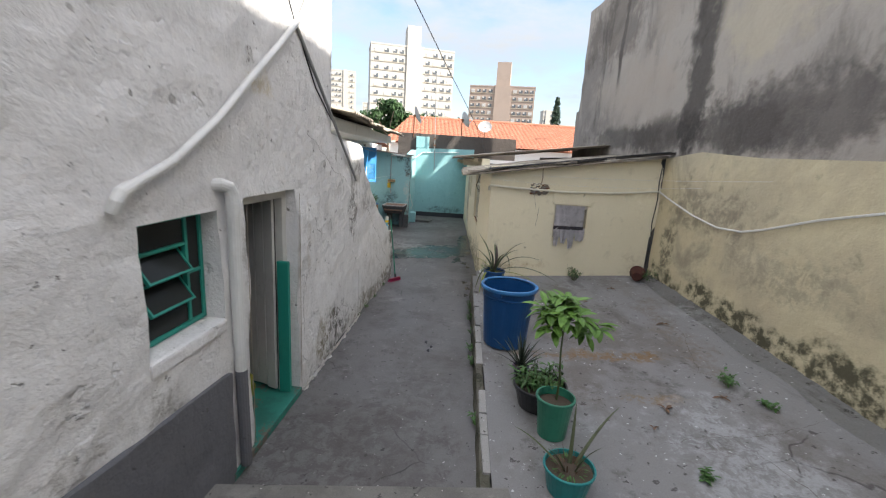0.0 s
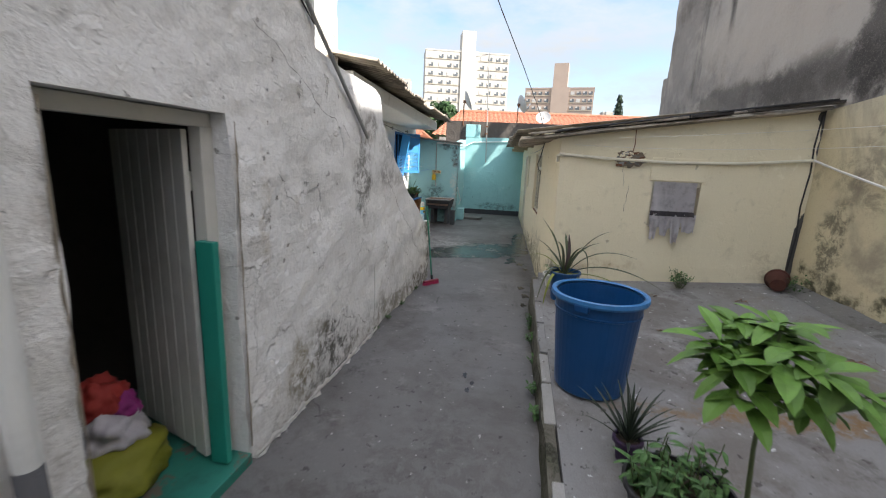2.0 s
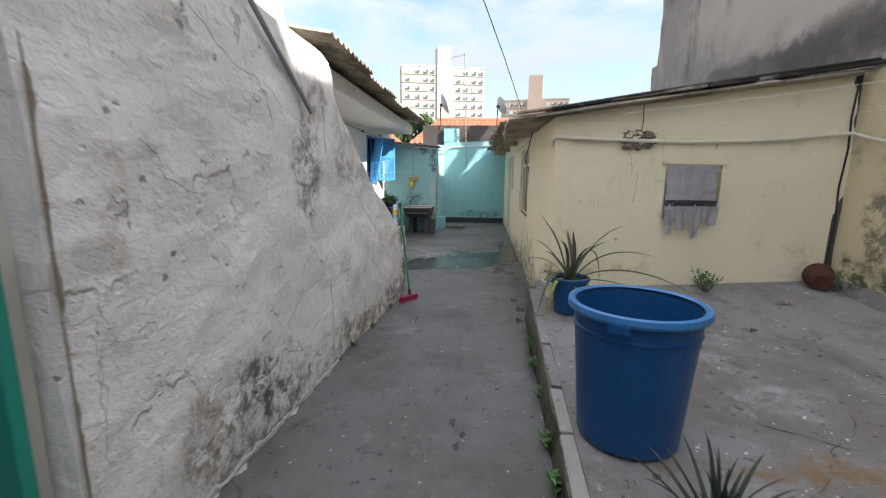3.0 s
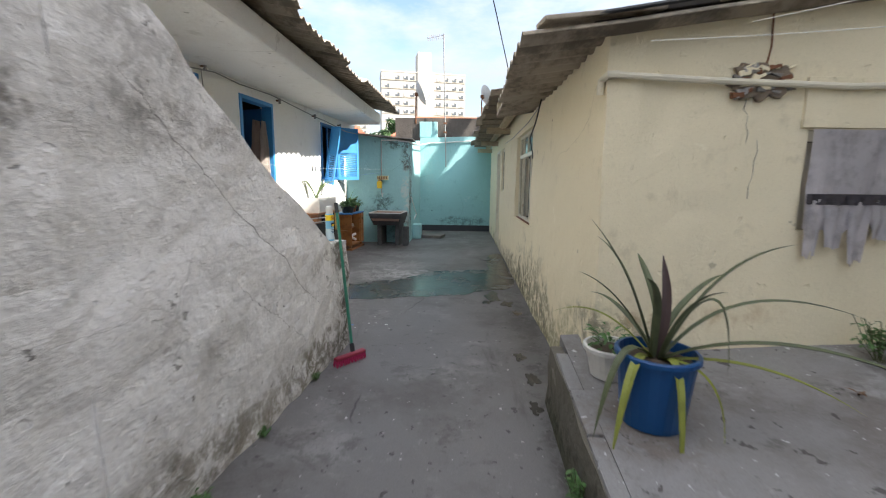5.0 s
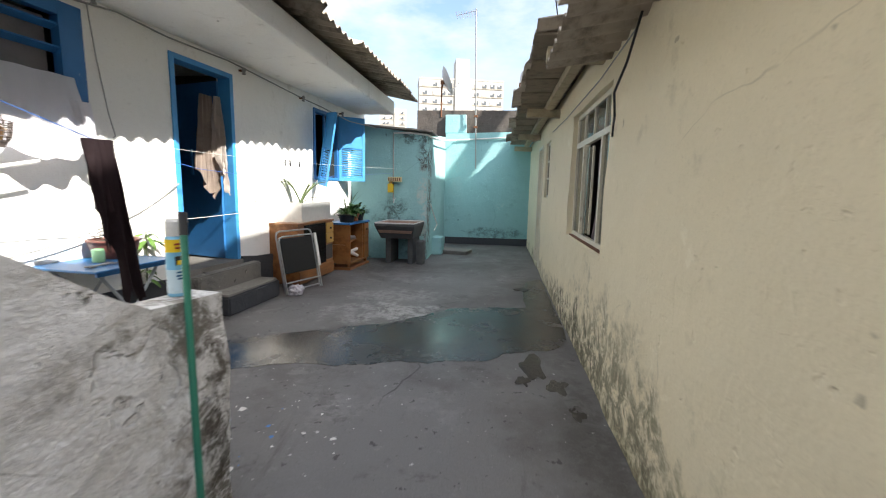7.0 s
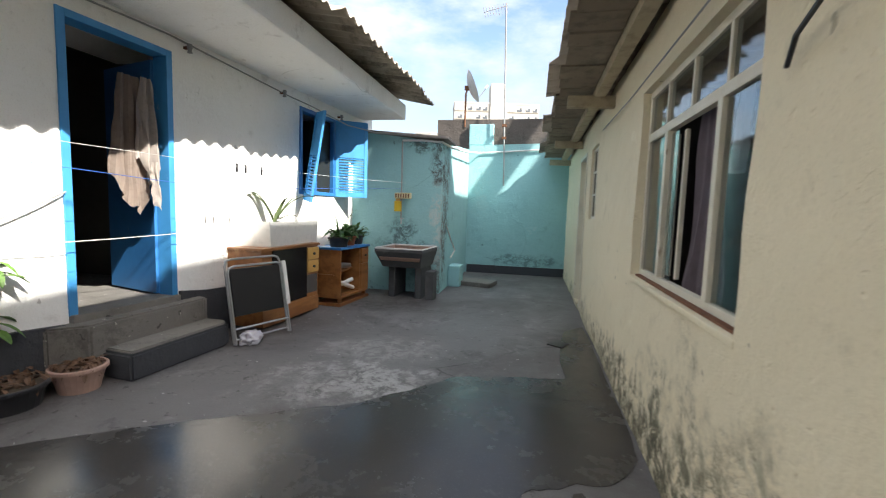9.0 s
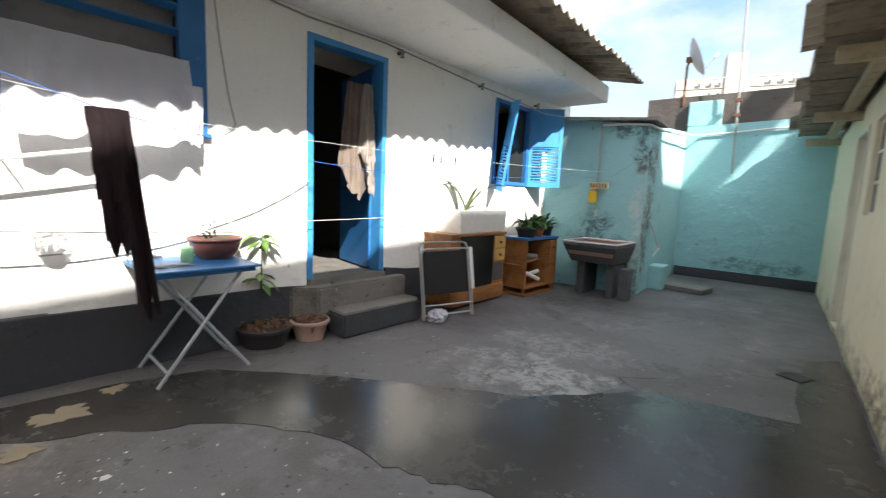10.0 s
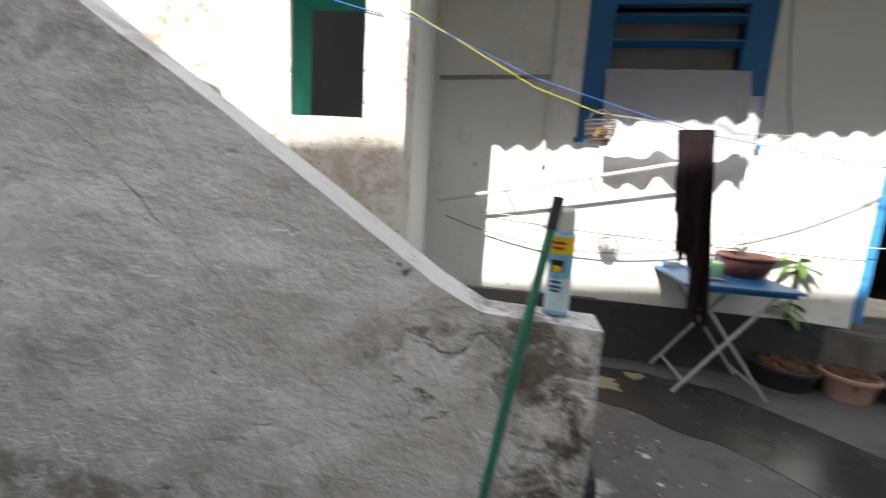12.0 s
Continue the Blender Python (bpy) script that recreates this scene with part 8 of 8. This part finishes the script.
tagged(part("fillet", bm, KERB_WHITE), "rough pale cement fillet along the old wall's foot", "kerb", kind="structure")

# ---- chipped edges of the alley wall ----


def ribbon(name, label, pts, width, out, mat, seed):
    """A ragged thin crust along a line; out: the way it stands off, width along the second axis."""
    bm = bmesh.new()
    prev = None
    n = len(pts)
    for i, (p, across) in enumerate(pts):
        p, across = Vector(p), Vector(across)
        q = i * 0.16 + seed * 11
        w = width * max(0.06, 0.55 + 0.9 * noise.noise((q, 0, seed)) + 0.4 * noise.noise((q * 3.1, 4, seed)))
        o = Vector(out) * (1 + 0.4 * noise.noise((q * 2, 9, seed)))
        row = [bm.verts.new(p + o * 0.4), bm.verts.new(p + across * w * 0.6 + o), bm.verts.new(p + across * w + o * 0.3)]
        if prev:
            for j in range(2):
                bm.faces.new((prev[j], prev[j + 1], row[j + 1], row[j]))
        prev = row
    bmesh.ops.solidify(bm, geom=bm.faces[:], thickness=0.004)
    return tagged(part(name, bm, mat), label, "plaster", kind="structure")


JAMB_BROWN = plaster("broken_plaster_edge", (0.40, 0.35, 0.28), (0.22, 0.17, 0.12), (0.55, 0.52, 0.48), None, 0.3, 1.0)
CHALK = plaster("chalky_plaster", (0.72, 0.70, 0.67), (0.45, 0.40, 0.34), (0.60, 0.57, 0.52), None, 0.3, 0.8)
foot = []
for i in range(110):
    y = 3.36 + 2.1 * i / 109
    foot.append(((left_x(y) + 0.028, y, 0.004), (0, 0, 1)))
ribbon("chipped_foot", "chalky chipped plaster along the wall's foot", foot, 0.06, (0.012, 0, 0), CHALK, 2)
ribbon("foot_crust", "thin chalky crust on the floor along the wall", [((left_x(3.36 + 2.0 * i / 109) + 0.01, 3.36 + 2.0 * i / 109, 0.003), (1, 0, 0)) for i in range(110)], 0.055, (0, 0, 0.004), CHALK, 5)
ribbon("broken_jamb", "broken brown plaster edge beside the old door", [((left_x(3.335) + 0.02, 3.338, 0.1 + 1.9 * i / 79), (0.1295 * -1, 1, 0)) for i in range(80)], 0.034, (0.006, 0, 0), JAMB_BROWN, 3)
ribbon("broken_jamb", "broken brown plaster edge beside the pipe", [((left_x(2.44) + 0.02, 2.445, 0.1 + 1.9 * i / 79), (0.1295, -1, 0)) for i in range(80)], 0.030, (0.006, 0, 0), JAMB_BROWN, 7)

# ---- cracks and knocks in the alley wall ----


def alley_face(y, z, off=0.004):
    """A place on the uneven face of the alley wall."""
    low = y > 5.43
    q = Vector((ss_at(y), z, 14.6)) if low else Vector((ls(y), z, 7.3))
    r = 0.030 * (noise.noise(q * 1.1) * 1.2 + noise.noise(q * 3.7) * 0.6 + noise.noise(q * 9.0) * 0.3)
    return Vector(((stair_x(y) if low else left_x(y)) + r + off, y, z))


CRACK_DARK = plain("crack_shadow", (0.19, 0.17, 0.15), 0.95, 0, 0.5, 30)


def wall_crack(label, a, b, seed, width, wander=0.06):
    bm = bmesh.new()
    prev = None
    n = 60
    for i in range(n + 1):
        f = i / n
        y = a[0] + (b[0] - a[0]) * f + wander * noise.noise((f * 4, seed, 0)) + 0.018 * noise.noise((f * 23, seed, 3))
        z = a[1] + (b[1] - a[1]) * f + wander * noise.noise((f * 4, seed, 7)) + 0.018 * noise.noise((f * 23, seed, 8))
        w = width * max(0.05, 0.5 + 1.3 * noise.noise((f * 11, seed, 5))) * min(1, 6 * f + 0.1, 6 * (1 - f) + 0.1)
        row = [bm.verts.new(alley_face(y, z - w / 2)), bm.verts.new(alley_face(y + w * 0.3, z + w / 2, 0.005))]
        if prev:
            bm.faces.new((prev[0], prev[1], row[1], row[0]))
        prev = row
    bmesh.ops.solidify(bm, geom=bm.faces[:], thickness=0.002)
    tagged(part("wall_crack", bm, CRACK_DARK), label, "crack", group="cracks in the alley wall", kind="structure")


for k, (a, b, w) in enumerate((((5.52, 1.79), (7.02, 0.53), 0.005), ((3.55, 2.55), (4.75, 2.0), 0.006), ((3.7, 1.75), (3.95, 1.5), 0.006), ((3.42, 0.55), (3.5, 1.2), 0.006), ((6.0, 0.95), (6.75, 0.35), 0.003), ((4.8, 2.45), (5.3, 1.95), 0.006), ((4.5, 0.5), (5.3, 0.16), 0.007))):
    wall_crack("jagged hairline crack in the white wall", a, b, 3.1 * k + 1, w * 0.8)

# ---- cracks in the cement ----


def ground_crack(label, a, b, seed, height, width=0.004):
    """A jagged dark open joint that lies on the cement."""
    a, b = Vector((*a, 0)), Vector((*b, 0))
    d = (b - a).normalized()
    side = Vector((-d.y, d.x, 0))
    bm = bmesh.new()
    prev = None
    n = 46
    for i in range(n + 1):
        f = i / n
        p = a + (b - a) * f + side * (0.10 * noise.noise((f * 3, seed, 0)) + 0.035 * noise.noise((f * 14, seed, 5)))
        w = width * (0.25 + 0.9 * abs(noise.noise((f * 9, seed, 9))) * 2) * min(1, 8 * f + 0.1, 8 * (1 - f) + 0.1)
        row = [bm.verts.new((*(p + side * s * w).xy, height(p.x, p.y))) for s in (-0.5, 0.5)]
        if prev:
            bm.faces.new((prev[0], prev[1], row[1], row[0]))
        prev = row
    bmesh.ops.solidify(bm, geom=bm.faces[:], thickness=0.002)
    tagged(part("crack", bm, SOIL), label, "crack", group="cracks in the cement", kind="structure")


def yard_top(x, y):
    return patio_z(x, y) + 0.006 * noise.noise((x * 1.3, y * 1.3, 0)) + 0.004


for k, (a, b) in enumerate((((1.5, 4.3), (3.3, 3.3)), ((2.0, 2.4), (3.7, 2.6)), ((2.6, 2.5), (3.1, 1.2)), ((1.3, 3.4), (2.4, 4.4)), ((2.4, 5.0), (3.6, 5.5)), ((3.0, 3.4), (3.5, 4.9)))):
    ground_crack("thin jagged crack in the yard's cement", a, b, k * 3.7, yard_top, 0.0045)
for k, (a, b) in enumerate((((-0.55, 7.55), (0.75, 7.75)), ((-0.3, 5.6), (0.6, 5.1)))):
    ground_crack("fine crack across the cement floor", a, b, 40 + k * 2.9, lambda x, y: 0.0035, 0.004)
# paint flecks spilt on the court floor
FLECK = plain("pale_paint_fleck", (0.58, 0.57, 0.54), 0.8)
rng = random.Random(77)
bm = bmesh.new()
for k in range(85):
    x, y = rng.gauss(-1.35, 0.45), rng.gauss(8.05, 0.32)
    if x < -2.1 or x > -0.3:
        continue
    r = rng.uniform(0.003, 0.010) if k % 12 else rng.uniform(0.015, 0.03)
    m = rng.randint(5, 7)
    bm.faces.new([bm.verts.new((x + r * rng.uniform(0.5, 1.2) * math.cos(i * 6.283 / m), y + r * rng.uniform(0.5, 1.2) * math.sin(i * 6.283 / m), 0.004)) for i in range(m)])
tagged(part("paint_flecks", bm, FLECK), "small pale paint flecks spilt on the court floor", "paint flecks", kind="stuff")

BLUE_FLECK = plain("blue_paint_fleck", (0.05, 0.16, 0.40), 0.7)
bm = bmesh.new()
for k in range(26):
    x, y = rng.gauss(-1.15, 0.28), rng.gauss(8.0, 0.24)
    r = rng.uniform(0.003, 0.007) if k % 9 else rng.uniform(0.014, 0.022)
    bm.faces.new([bm.verts.new((x + r * rng.uniform(0.5, 1.2) * math.cos(i * 1.047), y + r * rng.uniform(0.5, 1.2) * math.sin(i * 1.047), 0.0045)) for i in range(6)])
tagged(part("blue_paint_flecks", bm, BLUE_FLECK), "small blue paint flecks spilt on the court floor", "paint flecks", kind="stuff")
SANDY = plaster("dried_mortar", (0.27, 0.22, 0.155), (0.14, 0.11, 0.08), (0.38, 0.33, 0.26), None, 0.3, 0.9)
for k, (x, y, r) in enumerate(((-2.36, 8.14, 0.12), (-2.52, 8.42, 0.07), (-2.06, 7.95, 0.07), (-2.2, 7.82, 0.05))):
    bm = bmesh.new()
    edge = []
    for i in range(26):
        a = 2 * math.pi * i / 26
        q = r * (0.75 + 0.7 * noise.noise((math.cos(a) * 2.2 + k * 4, math.sin(a) * 2.2, 1.0)) + 0.3 * noise.noise((math.cos(a) * 7, math.sin(a) * 7, k)))
        edge.append((x + q * math.cos(a), y + q * 1.3 * math.sin(a)))
    slab(bm, edge, 0.001, 0.0075)
    tagged(part("mortar_stain", bm, SANDY), "sandy dried mortar crust stuck to the court floor", "mortar crust", group="mortar crusts", kind="structure")

# ---- the old house, its yard and the city beyond lie askew to the court: turn them about the cream house's corner ----
ASKEW = Matrix.Translation((CREAM_X, CREAM_Y, 0)) @ Matrix.Rotation(radians(3.6), 4, "Z") @ Matrix.Translation((-CREAM_X, -CREAM_Y, 0))
SQUARE = ("wall_stair", "wall_rear", "ceiling_rear", "window_5", "floor", "ground", "stair_foot", "broom", "spray_can", "water", "roof_cream", "wall_neighbour_upper", "sun", "paint_flecks")
TURNED = ("wall_cream_front", "wall_neighbour", "roof_neighbour", "crack_front", "crack_joint", "window_2", "conduit", "broken_plaster", "crack", "roof_board", "apartment_building", "tree", "house")


def middle(ob):
    """The middle of a thing with its parts, in plan."""
    pts = []
    for one in (ob, *ob.children_recursive):
        if one.type == "MESH" and one.data.vertices:
            m = one.matrix_basis if one.parent is None else ob.matrix_basis @ one.matrix_basis
            pts += [m @ Vector(corner) for corner in one.bound_box]
    pts = pts or [ob.matrix_basis.translation]
    return sum(pts, Vector()) / len(pts)


for ob in [o for o in scene.objects if o.parent is None and o.type in ("MESH", "EMPTY")]:
    at = middle(ob)
    alley = at.y < 6.56 and not (ob.name.startswith("weed") and at.y > 5.2 and at.x < 0) and not (ob.name.startswith("wall_crack") and at.y > 5.6) and not (at.x < -1.8 and at.y > 4.6)
    if ob.name.startswith(TURNED) and not ob.name.startswith("wall_neighbour_upper") or (alley or at.y > 18) and not ob.name.startswith(SQUARE) or ob.name == "floor_room":
        if ob.name.startswith("crack") and at.y > 6.9:
            continue
        ob.matrix_basis = ASKEW @ ob.matrix_basis
# the low roof's front edge follows the turned front
for v in bpy.data.objects["roof_cream_house"].data.vertices:
    v.co.y += math.tan(radians(3.6)) * (v.co.x - CREAM_X)
